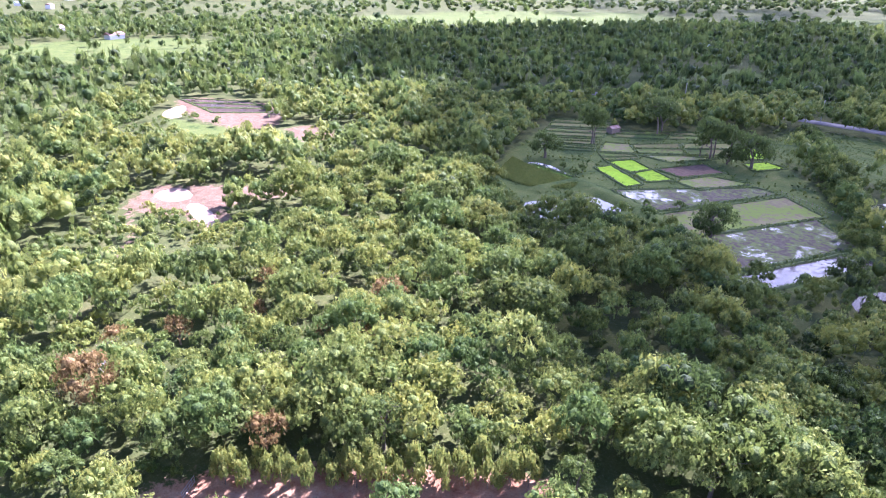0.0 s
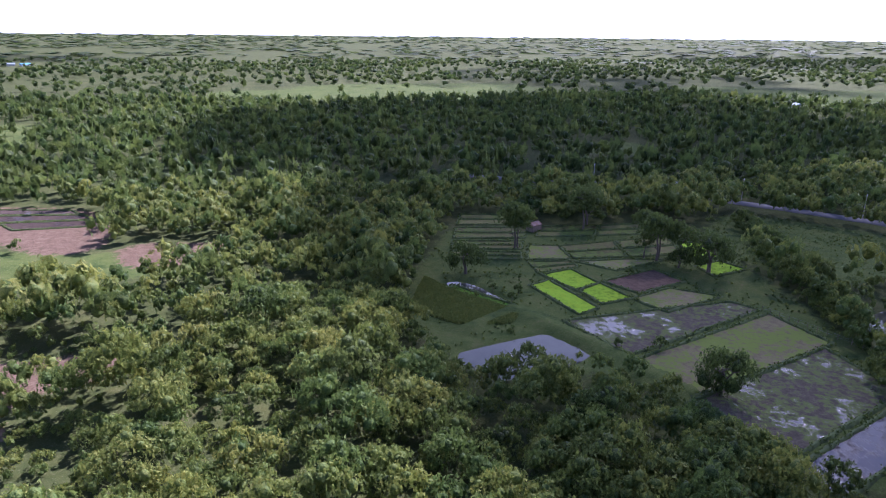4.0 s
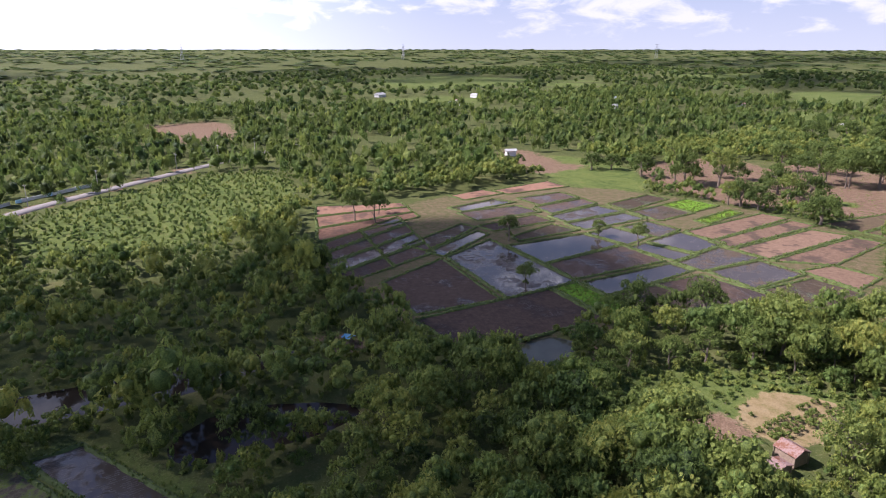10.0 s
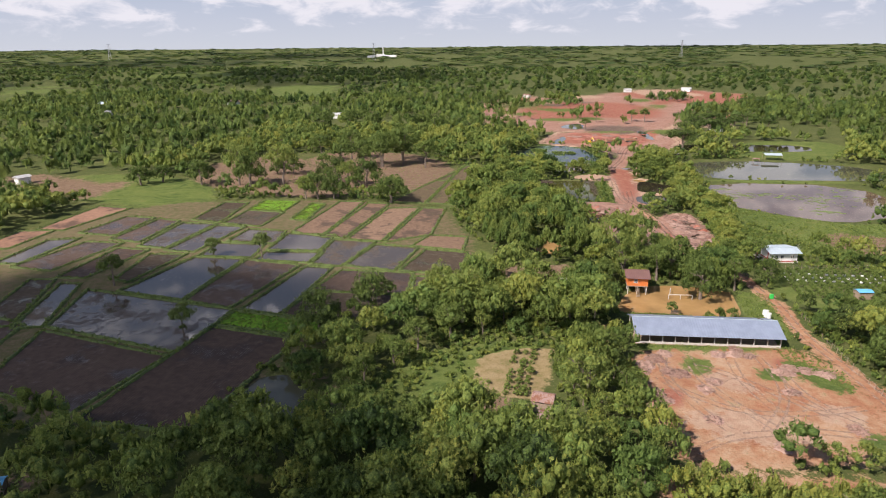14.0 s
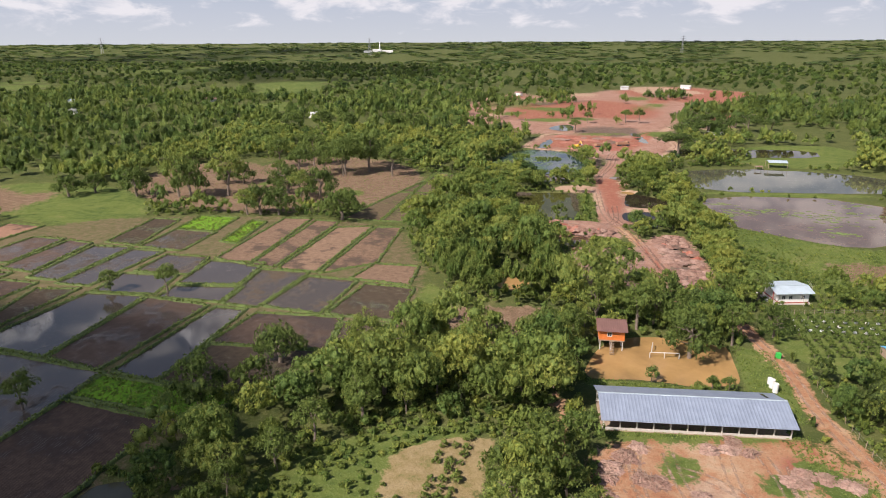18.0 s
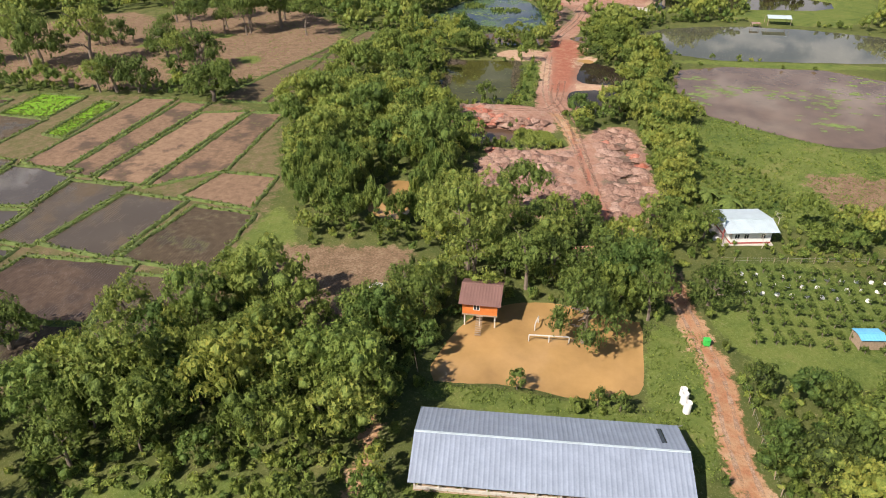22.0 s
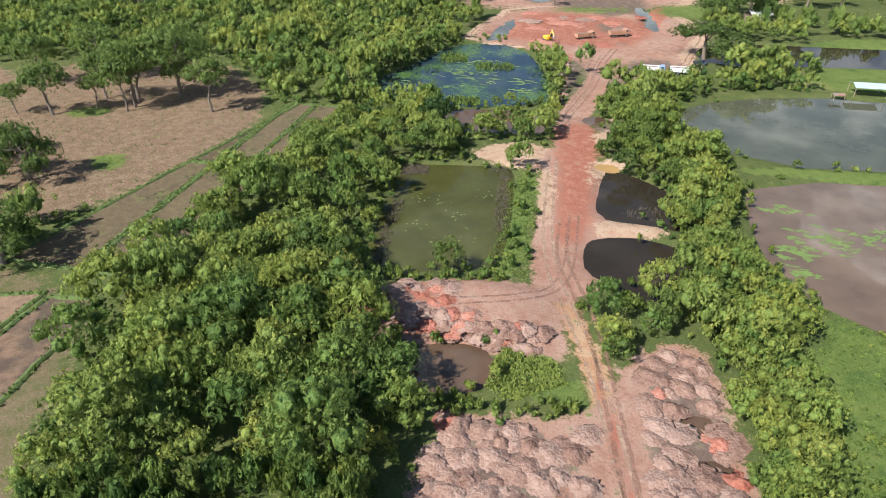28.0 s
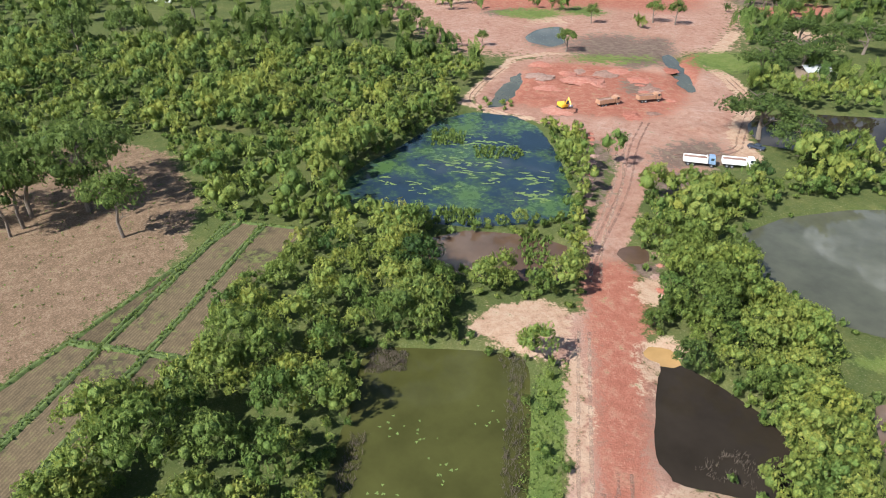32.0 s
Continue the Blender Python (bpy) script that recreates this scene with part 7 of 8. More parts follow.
# ---------------------------------------------------------------- vehicles
def wheel(t, x, y, rad, w):
    bm = bmesh.new()
    tube(bm, (x, y - w / 2, rad), (x, y + w / 2, rad), rad, rad, 16)
    ob = part("wheel", bm, M_TYRE, t)
    bm = bmesh.new()
    s = 1 if y > 0 else -1
    tube(bm, (x, y + s * (w / 2 - 0.02), rad), (x, y + s * (w / 2 + 0.02), rad), rad * 0.55, rad * 0.5, 12)
    part("rim", bm, M_STEEL, ob)


def dump_truck(x, y, turn, body, cab, label, z=0.0, s=1.0):
    t = thing("dump_truck", x, y, z, turn, label, "truck", "dump trucks")
    t.scale = (s, s, s)
    bm = bmesh.new()
    box(bm, -4.0, 4.0, -0.45, 0.45, 0.75, 1.05, 0.04)
    part("chassis", bm, M_STEEL, t)
    bm = bmesh.new()
    vs = box(bm, 2.3, 4.1, -1.2, 1.2, 0.9, 3.0, 0.12)
    for v in bm.verts:
        if v.co.z > 2.0 and v.co.x > 3.5:
            v.co.x -= 0.3
    c = part("cab", bm, cab, t)
    bm = bmesh.new()
    q = [bm.verts.new(p) for p in ((4.13, -1.0, 1.95), (4.13, 1.0, 1.95), (3.86, 1.0, 2.85), (3.86, -1.0, 2.85))]
    bm.faces.new(q)
    bmesh.ops.solidify(bm, geom=bm.faces[:], thickness=0.03)
    part("windscreen", bm, M_GLASS, c)
    for sy in (-1.21, 1.21):
        bm = bmesh.new()
        box(bm, 2.7, 3.5, sy - 0.015, sy + 0.015, 2.0, 2.7)
        part("side_window", bm, M_GLASS, c)
    bm = bmesh.new()
    box(bm, 4.1, 4.2, -1.1, 1.1, 0.7, 1.0, 0.03)
    part("bumper", bm, M_STEEL, t)
    bm = bmesh.new()
    for a in ((-4.2, 2.0, -1.25, 1.25, 1.1, 1.2), (-4.2, -4.1, -1.25, 1.25, 1.2, 2.45), (1.9, 2.0, -1.25, 1.25, 1.2, 2.7), (-4.1, 1.9, -1.25, -1.15, 1.2, 2.5), (-4.1, 1.9, 1.15, 1.25, 1.2, 2.5)):
        box(bm, *a)
    bed = part("tipper_bed", bm, body, t)
    for sy in (-1.28, 1.28):
        for sx in np.linspace(-3.7, 1.5, 6):
            bm = bmesh.new()
            box(bm, sx - 0.06, sx + 0.06, sy - 0.04, sy + 0.04, 1.2, 2.45)
            part("rib", bm, body, bed)
    bm = bmesh.new()
    box(bm, -4.0, 1.8, -1.1, 1.1, 1.9, 2.3, 0.3)
    part("load", bm, M_HEAP, bed, "load of pale clay")
    for sx in (3.1, -1.6, -2.9):
        for sy in (-1.05, 1.05):
            wheel(t, sx, sy, 0.5, 0.4)


dump_truck(-18.0, -259.5, 176, M_TRUCK_WHITE, M_CAB_BLUE, "white tipper truck with a blue cab roof on red earth")
dump_truck(-28.0, -260.0, 178, M_TRUCK_WHITE, M_TRUCK_WHITE, "white tipper truck parked on red earth")
dump_truck(5.5, -304, 215, M_TRUCK_ORANGE, M_TRUCK_ORANGE, "dusty orange dump truck in the clay pit")
dump_truck(-8.0, -311, 205, M_TRUCK_ORANGE, M_TRUCK_ORANGE, "dusty orange dump truck in the clay pit")

car = thing("car", -35.5, -274.5, 0, 150, "dark pickup car parked by the pond", "car")
bm = bmesh.new()
box(bm, -2.4, 2.4, -0.9, 0.9, 0.35, 1.0, 0.12)
part("body", bm, M_CAR, car)
bm = bmesh.new()
box(bm, -0.6, 1.1, -0.8, 0.8, 1.0, 1.65, 0.18)
cabin = part("cabin", bm, M_CAR, car)
for sy in (-0.81, 0.81):
    bm = bmesh.new()
    box(bm, -0.4, 0.9, sy - 0.015, sy + 0.015, 1.1, 1.5)
    part("side_window", bm, M_GLASS, cabin)
bm = bmesh.new()
box(bm, -2.3, -0.7, -0.75, 0.75, 1.0, 1.03)
part("bed_floor", bm, M_TYRE, car)
for sx in (-1.5, 1.5):
    for sy in (-0.85, 0.85):
        wheel(car, sx, sy, 0.36, 0.22)

ex = thing("excavator", 20, -297, 0, 120, "yellow tracked excavator with a raised arm", "excavator")
for sy in (-1.2, 1.2):
    bm = bmesh.new()
    box(bm, -2.0, 2.0, sy - 0.3, sy + 0.3, 0, 0.85, 0.3)
    part("track", bm, M_TYRE, ex)
bm = bmesh.new()
box(bm, -2.0, 1.2, -1.3, 1.3, 0.95, 2.1, 0.15)
part("body", bm, M_YELLOW, ex)
bm = bmesh.new()
box(bm, 0.2, 1.5, 0.3, 1.3, 2.1, 3.1, 0.1)
part("cab", bm, M_GLASS, ex)
for a, b, name in (((1.0, -0.3, 1.6), (3.6, -0.3, 5.0), "boom"), ((3.6, -0.3, 5.0), (5.6, -0.3, 3.4), "stick")):
    bm = bmesh.new()
    tube(bm, a, b, 0.32, 0.22, 4)
    part(name, bm, M_YELLOW, ex)
bm = bmesh.new()
box(bm, 5.3, 6.1, -0.8, 0.2, 2.6, 3.4, 0.15)
part("bucket", bm, M_STEEL, ex)


# ---------------------------------------------------------------- temple gate, wall, poles
def lathe(bm, x, y, profile, seg=12):
    rows = [[bm.verts.new((x + rr * math.cos(a), y + rr * math.sin(a), z)) for a in np.linspace(0, 2 * math.pi, seg, endpoint=False)] for rr, z in profile]
    for p, q in zip(rows, rows[1:]):
        for i in range(seg):
            bm.faces.new((p[i], p[(i + 1) % seg], q[(i + 1) % seg], q[i]))
    bm.faces.new(rows[-1])


gate = thing("temple_gate", 292, 171, 0, -52, "white temple gate with tiered spires", "gate")
for sx in (-3.6, 3.6):
    bm = bmesh.new()
    box(bm, sx - 1.1, sx + 1.1, -1.4, 1.4, 0, 4.6, 0.08)
    part("pier", bm, M_WHITE, gate)
    bm = bmesh.new()
    box(bm, sx - 1.35, sx + 1.35, -1.65, 1.65, 0, 0.7, 0.08)
    part("plinth", bm, M_WHITE, gate)
bm = bmesh.new()
box(bm, -4.9, 4.9, -1.6, 1.6, 4.6, 5.6, 0.1)
part("lintel", bm, M_WHITE, gate)
bm = bmesh.new()
box(bm, -3.2, 3.2, -1.2, 1.2, 5.6, 6.4, 0.1)
part("upper_tier", bm, M_WHITE, gate)
for sx, sy, z, s in ((0, 0, 6.4, 1.25), (-3.6, 0, 5.6, 1.0), (3.6, 0, 5.6, 1.0), (-4.4, 1.2, 5.6, 0.5), (4.4, 1.2, 5.6, 0.5), (-1.8, 0.8, 6.4, 0.6), (1.8, 0.8, 6.4, 0.6)):
    bm = bmesh.new()
    lathe(bm, sx, sy, [(1.0 * s, z), (1.05 * s, z + 0.3 * s), (0.75 * s, z + 0.45 * s), (0.85 * s, z + 0.8 * s), (0.55 * s, z + 1.4 * s), (0.35 * s, z + 1.7 * s), (0.38 * s, z + 1.9 * s), (0.16 * s, z + 2.8 * s), (0.03, z + 4.4 * s)])
    part("spire", bm, M_WHITE, gate)


def along(line, gap, off=0.0):
    out = []
    for (ax, ay), (bx, by) in zip(line, line[1:]):
        L = math.hypot(bx - ax, by - ay)
        for k in range(int(L / gap)):
            u = k * gap / L
            out.append((ax + (bx - ax) * u + off * (by - ay) / L, ay + (by - ay) * u - off * (bx - ax) / L, math.degrees(math.atan2(by - ay, bx - ax))))
    return out


wall = thing("temple_wall", 300, 160, 0, 0, "long low white roadside wall in panels", "wall")
for k, (sx, sy, turn) in enumerate(along([(303, 159), (322, 140), (345, 105)], 3.0)):
    bm = bmesh.new()
    box(bm, 0, 2.7, -0.1, 0.1, 0, 1.5, 0.03)
    p = part("panel", bm, M_LIGHTBLUE if k % 5 == 3 else M_WHITE, wall)
    p.matrix_basis = pose(sx - 300, sy - 160, 0, 0, 0, turn)
    bm = bmesh.new()
    box(bm, 2.7, 3.0, -0.16, 0.16, 0, 1.8, 0.03)
    p = part("pier", bm, M_WHITE, wall)
    p.matrix_basis = pose(sx - 300, sy - 160, 0, 0, 0, turn)
wall = thing("roadside_wall", 140, 330, 0, 0, "pale concrete wall along the road", "wall")
for sx, sy, turn in along([(120, 344), (150, 320)], 3.0):
    bm = bmesh.new()
    box(bm, 0, 2.95, -0.1, 0.1, 0, 1.4, 0.03)
    p = part("panel", bm, M_CONCRETE, wall)
    p.matrix_basis = pose(sx - 140, sy - 330, 0, 0, 0, turn)
for k, (sx, sy, turn) in enumerate(along(ROAD[1:], 34, -5.2)):
    up = thing("utility_pole", sx, sy, 0, turn, "grey concrete roadside utility pole with a crossarm", "utility pole", "utility poles")
    bm = bmesh.new()
    tube(bm, (0, 0, -0.5), (0, 0, 9.5), 0.17, 0.11)
    part("shaft", bm, M_CONCRETE, up)
    bm = bmesh.new()
    box(bm, -0.06, 0.06, -1.0, 1.0, 8.8, 8.95)
    arm = part("crossarm", bm, M_CONCRETE, up)
    for sy2 in (-0.85, 0, 0.85):
        bm = bmesh.new()
        tube(bm, (0, sy2, 8.95), (0, sy2, 9.2), 0.06, 0.04, 6)
        part("insulator", bm, M_WHITE, arm)
# footbridge on the temple lake
br = thing("footbridge", 289, 316, 0, -49, "white footbridge on posts across the lake", "bridge")
bm = bmesh.new()
box(bm, -6, 6, -0.8, 0.8, 0.9, 1.1)
part("deck", bm, M_WHITE, br)
for sx in (-5.5, -2, 2, 5.5):
    for sy in (-0.75, 0.75):
        bm = bmesh.new()
        box(bm, sx - 0.12, sx + 0.12, sy - 0.12, sy + 0.12, -1.4, 2.2)
        part("post", bm, M_WHITE, br)
for sy in (-0.75, 0.75):
    bm = bmesh.new()
    box(bm, -6, 6, sy - 0.06, sy + 0.06, 1.95, 2.1)
    part("handrail", bm, M_WHITE, br)

# fences of rough posts
for line, label in (([(-30.5, 45), (-28, 22), (-26.5, 2), (-26, -14)], "grey fence posts along the dirt lane"), ([(-28, -44), (-62, -50)], "concrete fence posts beside the orchard"),
                    ([(117, 158), (112, 175), (105, 196)], "thin fence posts beside the paddies")):
    fe = thing("fence", line[0][0], line[0][1], 0, 0, label, "fence")
    last = None
    for sx, sy, turn in along(line, 2.4):
        bm = bmesh.new()
        dx, dy, lean = sx - line[0][0], sy - line[0][1], r.normal(0, 0.06, 2)
        tube(bm, (dx, dy, -0.2), (dx + lean[0], dy + lean[1], 1.35), 0.06, 0.05, 6)
        part("post", bm, M_WOOD, fe)
        if last:
            for h in (0.6, 1.15):
                bm = bmesh.new()
                tube(bm, (*last, h), (dx, dy, h), 0.012, 0.012, 3)
                part("wire", bm, M_STEEL, fe)
        last = (dx, dy)
gt = thing("metal_gate", -33.6, 67.5, 0, 80, "open pale metal farm gate", "gate")
bm = bmesh.new()
for z in (0.2, 0.7, 1.2):
    tube(bm, (-1.6, 0, z), (1.6, 0, z), 0.04)
part("gate_frame", bm, M_STEEL, gt)
for sx in np.linspace(-1.6, 1.6, 6):
    bm = bmesh.new()
    tube(bm, (sx, 0, 0.0), (sx, 0, 1.35), 0.03)
    part("bar", bm, M_STEEL, gt)

# white planting rings in the orchard
for i in range(12):
    for j in range(3):
        bm = bmesh.new()
        tube(bm, (0, 0, 0), (0, 0, 0.35), 0.42, 0.38, 10)
        ob = part("planter", bm, M_WHITE)
        ob.matrix_basis = pose(-31 - i * 2.4, -35 - j * 2.9 - i * 0.15, 0)
        tagged(ob, "round white concrete orchard planter", "planter", "orchard planters")

# village houses far off, and farm roofs across the plain
ROOFS = [M_WHITE_ROOF, M_GREY_ROOF, M_RUST_ROOF, M_ORANGE_ROOF, M_BLUE_ROOF, M_ZINC]


def village_house(x, y, turn, w, d, h, roof):
    hs = thing("village_house", x, y, float(rise(np.array(x), np.array(y))), turn, "distant village house with a sheet metal roof", "house", "village houses")
    bm = bmesh.new()
    box(bm, -w / 2, w / 2, -d / 2, d / 2, -0.5, h)
    part("wall", bm, M_WHITE, hs)
    bm = bmesh.new()
    e = 0.7
    q = [bm.verts.new(p) for p in ((-w / 2 - e, -d / 2 - e, h), (w / 2 + e, -d / 2 - e, h), (w / 2 + e, 0, h + d * 0.28), (-w / 2 - e, 0, h + d * 0.28), (-w / 2 - e, d / 2 + e, h), (w / 2 + e, d / 2 + e, h))]
    bm.faces.new((q[0], q[1], q[2], q[3])), bm.faces.new((q[3], q[2], q[5], q[4])), bm.faces.new((q[0], q[3], q[4])), bm.faces.new((q[1], q[5], q[2]))
    part("roof", bm, roof, hs)


r = np.random.default_rng(12)
for k in range(46):
    vx, vy = r.uniform(0, 1), r.uniform(0, 1)
    village_house(-980 + 480 * vx + 60 * vy, 830 + 620 * vy, r.uniform(0, 180), r.uniform(9, 17), r.uniform(7, 10), r.uniform(3, 6), ROOFS[int(r.integers(0, 6))])
for vx, vy, w in [(-317, 623, 12), (-283, 591, 14), (-360, 640, 16), (-420, 690, 14), (246, -432, 10), (486, -429, 12), (610, -300, 12), (640, -330, 10), (700, -400, 12), (780, -300, 14), (300, -120, 6), (420, -560, 12),
                  (560, -520, 10), (-120, -820, 12), (-40, -800, 9), (90, -690, 8), (560, 300, 10), (460, 620, 12), (700, 560, 12), (220, 560, 10), (140, 700, 12)]:
    village_house(vx, vy, r.uniform(0, 180), w, w * 0.6, 3.5, ROOFS[int(r.integers(0, 3))])

# power pylons and the far mill
def pylon(x, y, h):
    t = thing("power_pylon", x, y, float(rise(np.array(x), np.array(y))) - 1, 30, "tall grey lattice power pylon", "pylon", "power pylons")
    bm = bmesh.new()
    for k in range(7):
        z0, z1 = h * k / 7, h * (k + 1) / 7
        w0, w1 = h * 0.085 * (1 - k / 7.5), h * 0.085 * (1 - (k + 1) / 7.5)
        for sx, sy in ((1, 1), (1, -1), (-1, -1), (-1, 1)):
            tube(bm, (sx * w0, sy * w0, z0), (sx * w1, sy * w1, z1), 0.35, 0.35, 4)
            nx, ny = -sy, sx
            tube(bm, (sx * w0, sy * w0, z0), (nx * w1, ny * w1, z1), 0.22, 0.22, 3)
    part("lattice", bm, M_STEEL, t)
    for z, w in ((h * 0.72, h * 0.2), (h * 0.84, h * 0.17), (h * 0.95, h * 0.13)):
        bm = bmesh.new()
        tube(bm, (-w, 0, z), (w, 0, z), 0.4, 0.4, 4)
        part("crossarm", bm, M_STEEL, t)


for px, py, h in [(760, -2250, 62), (1850, -2250, 62), (-350, -2500, 62), (-1100, -2350, 62), (2350, -1300, 62), (2600, -500, 62), (2700, 300, 62)]:
    pylon(px, py, h)
mill = thing("factory", 830, -2600, float(rise(np.array(830.0), np.array(-2600.0))), 15, "long white factory sheds far on the plain", "factory")
for k, (a, b, h) in enumerate(((-60, -14, 9), (-12, 24, 13), (28, 60, 8))):
    bm = bmesh.new()
    box(bm, a, b, -25, 25, -2, h, 1.0)
    part("hall", bm, M_WHITE, mill)
bm = bmesh.new()
tube(bm, (-5, 0, 0), (-5, 0, 42), 2.5, 2, 12)
part("chimney", bm, M_WHITE, mill)


# ---------------------------------------------------------------- low sky and clouds
def low_sky_material():
    """Hazy air over the horizon with soft fair-weather clouds; brighter towards the sun, thinning out upwards."""
    m, nt, b = nodes_of("hazy_low_sky")
    geo = nt.nodes.new("ShaderNodeNewGeometry")
    at = nt.nodes.new("ShaderNodeSeparateXYZ")
    nt.links.new(geo.outputs["Position"], at.inputs[0])
    stretch = nt.nodes.new("ShaderNodeVectorMath")
    stretch.operation = "MULTIPLY"
    stretch.inputs[1].default_value = (1.0, 1.0, 2.6)
    nt.links.new(geo.outputs["Position"], stretch.inputs[0])
    puff = add(nt, "ShaderNodeTexNoise", Scale=0.0036, Detail=9.0, Roughness=0.58, Distortion=0.4)
    bank = add(nt, "ShaderNodeTexNoise", Scale=0.0009, Detail=3.0, Roughness=0.5)
    for n in (puff, bank):
        nt.links.new(stretch.outputs[0], n.inputs["Vector"])
    high = math_node(nt, "MULTIPLY", math_node(nt, "SUBTRACT", smooth(nt, at.outputs["Z"], 0, 420), math_node(nt, "MULTIPLY", smooth(nt, at.outputs["Z"], 700, 1500), 0.55)), 0.19)
    body = math_node(nt, "ADD", math_node(nt, "ADD", math_node(nt, "MULTIPLY", puff.outputs[0], 0.62), math_node(nt, "MULTIPLY", bank.outputs[0], 0.38)), high)
    air = ramp(nt, math_node(nt, "MULTIPLY", at.outputs["Z"], 0.0009), [(0.05, SKY_LOW), (0.2, SKY_MID), (0.5, SKY_HIGH), (1.0, SKY_DEEP)])
    col = mix(nt, smooth(nt, body, 0.6, 0.74), air, SKY_CLOUD)
    sunward = math_node(nt, "ADD", math_node(nt, "MULTIPLY", at.outputs["X"], SUN_AZ.x / 4700), math_node(nt, "MULTIPLY", at.outputs["Y"], SUN_AZ.y / 4700))
    col = mix(nt, math_node(nt, "MULTIPLY", smooth(nt, sunward, 0.25, 0.9), 0.55), col, SKY_CLOUD)
    glow = nt.nodes.new("ShaderNodeEmission")
    nt.links.new(col, glow.inputs["Color"])
    nt.links.new(math_node(nt, "ADD", 1.0, math_node(nt, "MULTIPLY", smooth(nt, sunward, 0.0, 0.9), 1.3)), glow.inputs["Strength"])
    clear, mx = nt.nodes.new("ShaderNodeBsdfTransparent"), nt.nodes.new("ShaderNodeMixShader")
    nt.links.new(smooth(nt, at.outputs["Z"], 1900, 3100), mx.inputs[0])
    nt.links.new(glow.outputs[0], mx.inputs[1])
    nt.links.new(clear.outputs[0], mx.inputs[2])
    nt.links.new(mx.outputs[0], nt.nodes["Material Output"].inputs["Surface"])
    return m


SKY_LOW, SKY_MID, SKY_HIGH, SKY_DEEP, SKY_CLOUD = (0.37, 0.41, 0.44), (0.335, 0.38, 0.43), (0.25, 0.315, 0.4), (0.12, 0.175, 0.26), (0.5, 0.52, 0.54)
a = np.linspace(0, 2 * math.pi, 97)[:-1]
rows = [np.stack([20 + 4700 * np.cos(a), 20 + 4700 * np.sin(a), np.full(96, z)], 1) for z in (-30.0, 400.0, 1400.0, 3100.0)]
i = np.arange(96)
quads = np.concatenate([np.stack([i + 96 * k, i + 96 * k + 96, (i + 1) % 96 + 96 * k + 96, (i + 1) % 96 + 96 * k], 1) for k in range(3)])
backdrop = new("backdrop", array_mesh("backdrop", np.concatenate(rows), quads, low_sky_material(), smooth_shade=True))
tagged(backdrop, "pale hazy sky with soft white clouds over the horizon", "sky", kind="structure")
backdrop.visible_shadow = False


def cloud_material(name, clear, glow):
    """Thick white vapour: sunlight passes through it; the far ones are backdrop, with emission added in place of sunlit
    brightness.
    """
    m, nt, b = nodes_of(name)
    b.inputs["Base Color"].default_value, b.inputs["Roughness"].default_value = (0.95, 0.95, 0.96, 1), 1.0
    b.inputs["Specular IOR Level"].default_value = 0.0
    # Emission lifts the far clouds where sunlight alone leaves them grey.
    b.inputs["Emission Color"].default_value, b.inputs["Emission Strength"].default_value = (0.93, 0.96, 1.0, 1), glow
    haze = nt.nodes.new("ShaderNodeBsdfTranslucent")
    haze.inputs["Color"].default_value = (0.97, 0.97, 0.98, 1)
    both, mx = nt.nodes.new("ShaderNodeMixShader"), nt.nodes.new("ShaderNodeMixShader")
    both.inputs[0].default_value = 0.3 if glow else 0.8
    c = nt.nodes.new("ShaderNodeBsdfTransparent")
    nt.links.new(b.outputs[0], both.inputs[1])
    nt.links.new(haze.outputs[0], both.inputs[2])
    if glow:
        nt.links.new(smooth(nt, noise_tex(nt, 0.009, 7, 0.7), 0.3, 0.6), mx.inputs[0])
    else:
        mx.inputs[0].default_value = clear
    nt.links.new(both.outputs[0], mx.inputs[1])
    nt.links.new(c.outputs[0], mx.inputs[2])
    nt.links.new(mx.outputs[0], nt.nodes["Material Output"].inputs["Surface"])
    return m


M_CLOUD, M_THIN_CLOUD = cloud_material("cloud_white", 0.3, 0.4), cloud_material("thin_cloud", 0.32, 0.0)


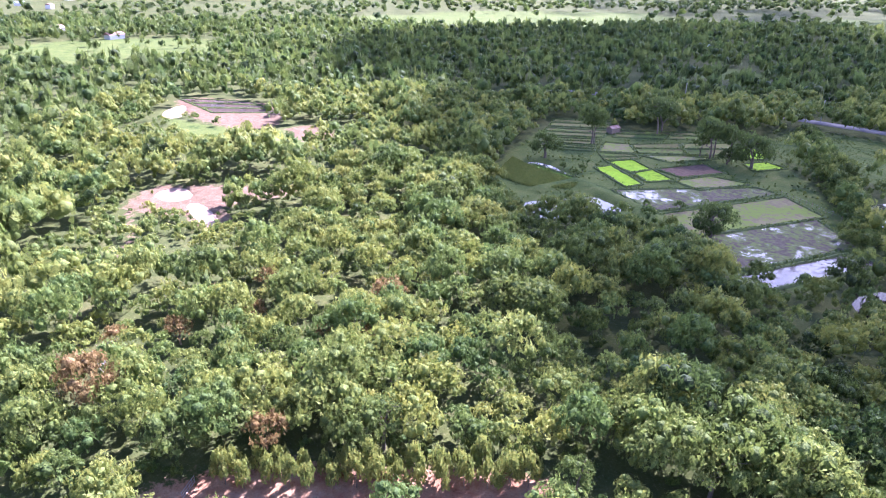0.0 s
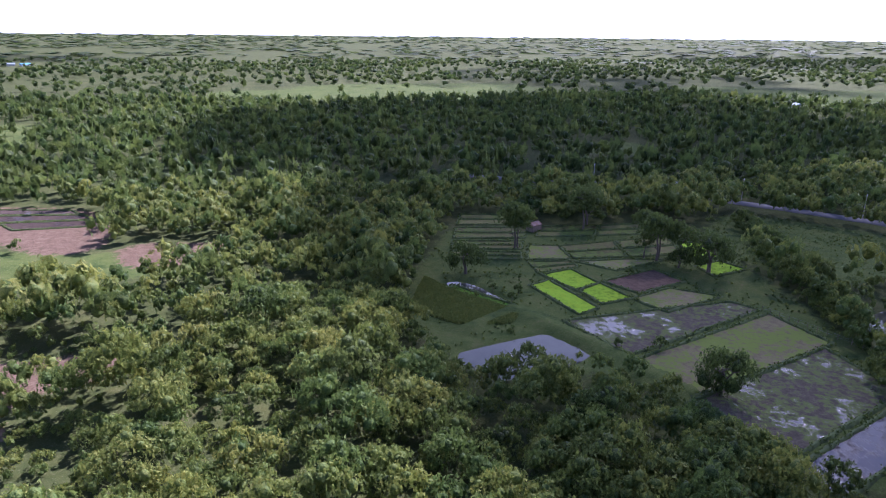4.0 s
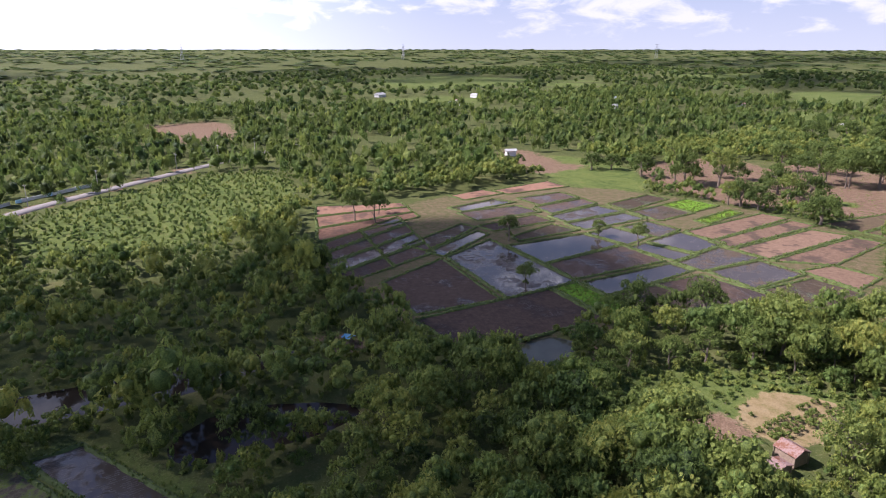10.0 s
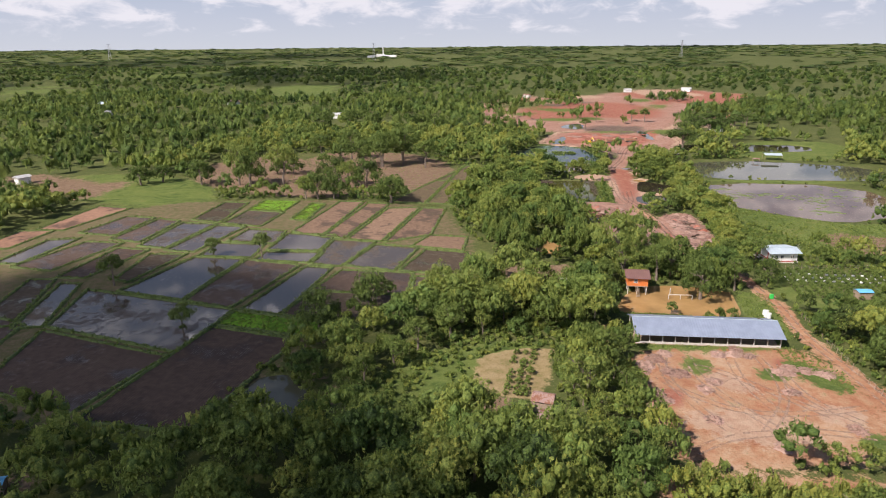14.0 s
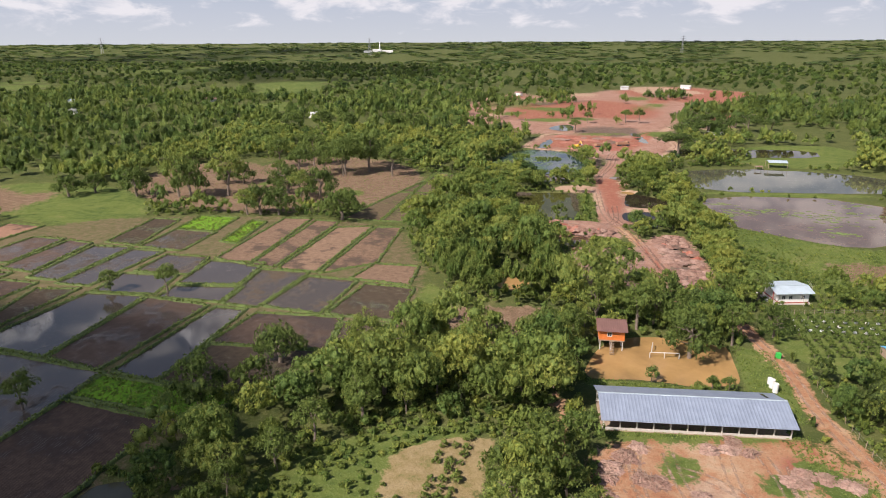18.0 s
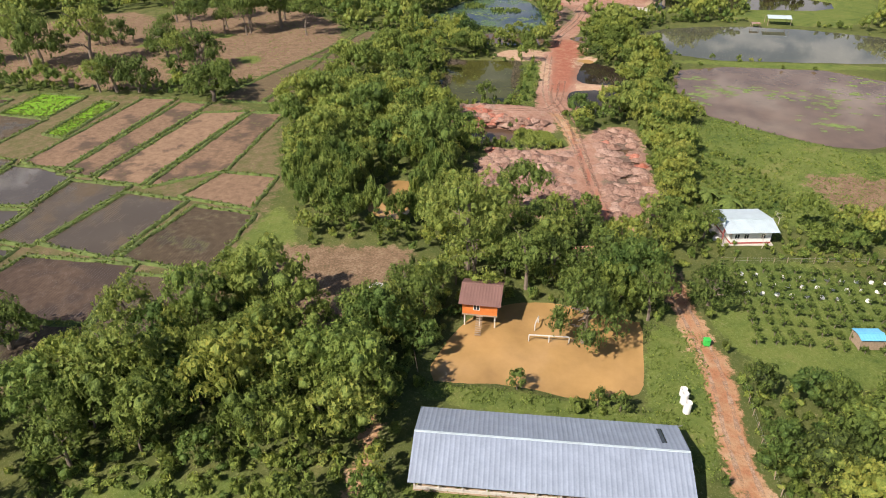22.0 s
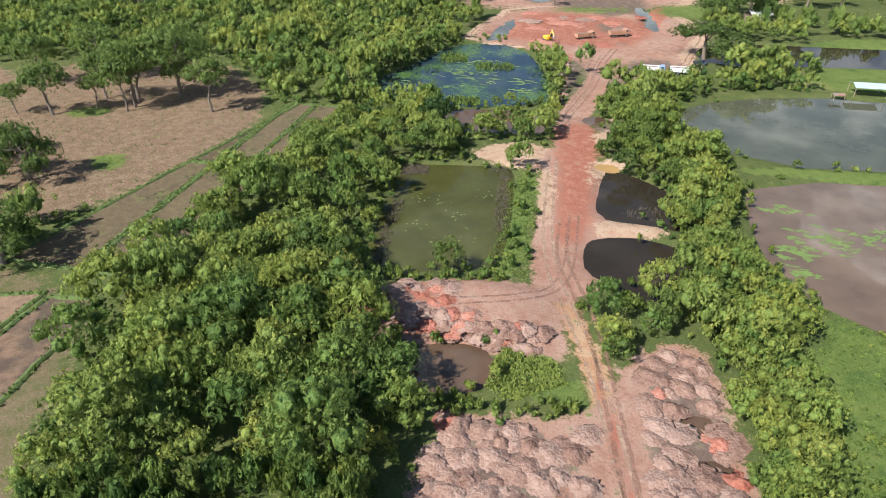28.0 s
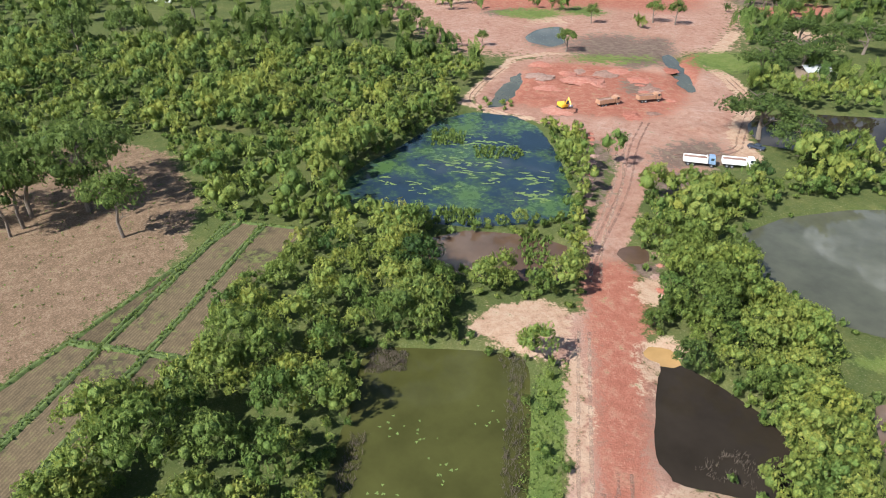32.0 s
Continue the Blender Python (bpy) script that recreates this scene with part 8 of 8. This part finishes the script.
def cloud(x, y, z, sx, sy, sz, seed, material, turn=0.0, fine=4, lump=0.9, outline=None):
    """One heaped cloud: a flat-based dome pushed out into billows."""
    bm = bmesh.new()
    bmesh.ops.create_icosphere(bm, subdivisions=fine, radius=1.0)
    off = Vector((seed * 3.7, seed * 1.3, seed * 7.1))
    for v in bm.verts:
        c = v.co.copy()
        k = 0.75 + lump * (0.5 * noise.noise(c * 1.3 + off) + abs(noise.noise(c * 2.6 + off)) * 0.5 + abs(noise.noise(c * 5.5 + off)) * 0.25)
        up = max(c.z, -0.6 if outline is None else -0.15)
        if outline is not None:
            rim = float(np.interp(math.atan2(c.y, c.x), *outline)) * (1.02 + 0.1 * (k - 0.95))
            v.co = Vector((c.x * rim, c.y * rim, up * k * sz))
        else:
            v.co = Vector((c.x * k * sx, c.y * k * sy, up * k * sz))
    me = bpy.data.meshes.new("cloud")
    bm.to_mesh(me)
    bm.free()
    me.polygons.foreach_set("use_smooth", np.ones(len(me.polygons), bool))
    me.materials.append(material)
    ob = new("cloud", me)
    ob.matrix_basis = pose(x, y, z, 0, 0, turn)
    tagged(ob, "white fair-weather cumulus cloud", "cloud", "clouds", "structure")


def overhead(shade, seed, z=1300):
    """A cloud whose shade falls on the given outline on the ground."""
    p = np.array(shade, float)
    c = (p.min(0) + p.max(0)) / 2
    d = p - c
    ang, rad = np.arctan2(d[:, 1], d[:, 0]), np.hypot(*d.T)
    o = np.argsort(ang)
    ang, rad = ang[o], rad[o]
    outline = (np.r_[ang[-1] - 2 * math.pi, ang, ang[0] + 2 * math.pi], np.r_[rad[-1], rad, rad[0]])
    cloud(c[0] + SUN_DIR.x / SUN_DIR.z * z, c[1] + SUN_DIR.y / SUN_DIR.z * z, z, 1, 1, 14, seed, M_THIN_CLOUD, 0.0, 5, 0.6, outline)


overhead([(18, 80), (15, 104), (16, 135), (8, 189), (-11, 308), (40, 380), (200, 380), (235, 300), (235, 230), (198, 170), (176, 116), (200, 56), (204, 10), (190, -14), (140, -20), (104, -14), (84, 4), (76, 24), (72, 36), (66, 50), (55, 64), (38, 76)], 3)
overhead([(-70, 390), (60, 350), (230, 340), (380, 400), (420, 560), (300, 680), (60, 690), (-60, 600)], 4)
r = np.random.default_rng(21)
for k in range(30):
    az, el = radians(r.uniform(-120, 100)), radians(r.uniform(17, 48))
    d = 3600
    w = r.uniform(140, 420)
    cloud(20 + d * math.cos(az) * math.cos(el), 20 + d * math.sin(az) * math.cos(el), d * math.sin(el), w, w, w * r.uniform(0.25, 0.4), 300 + k, M_CLOUD, r.uniform(0, 90), 3)
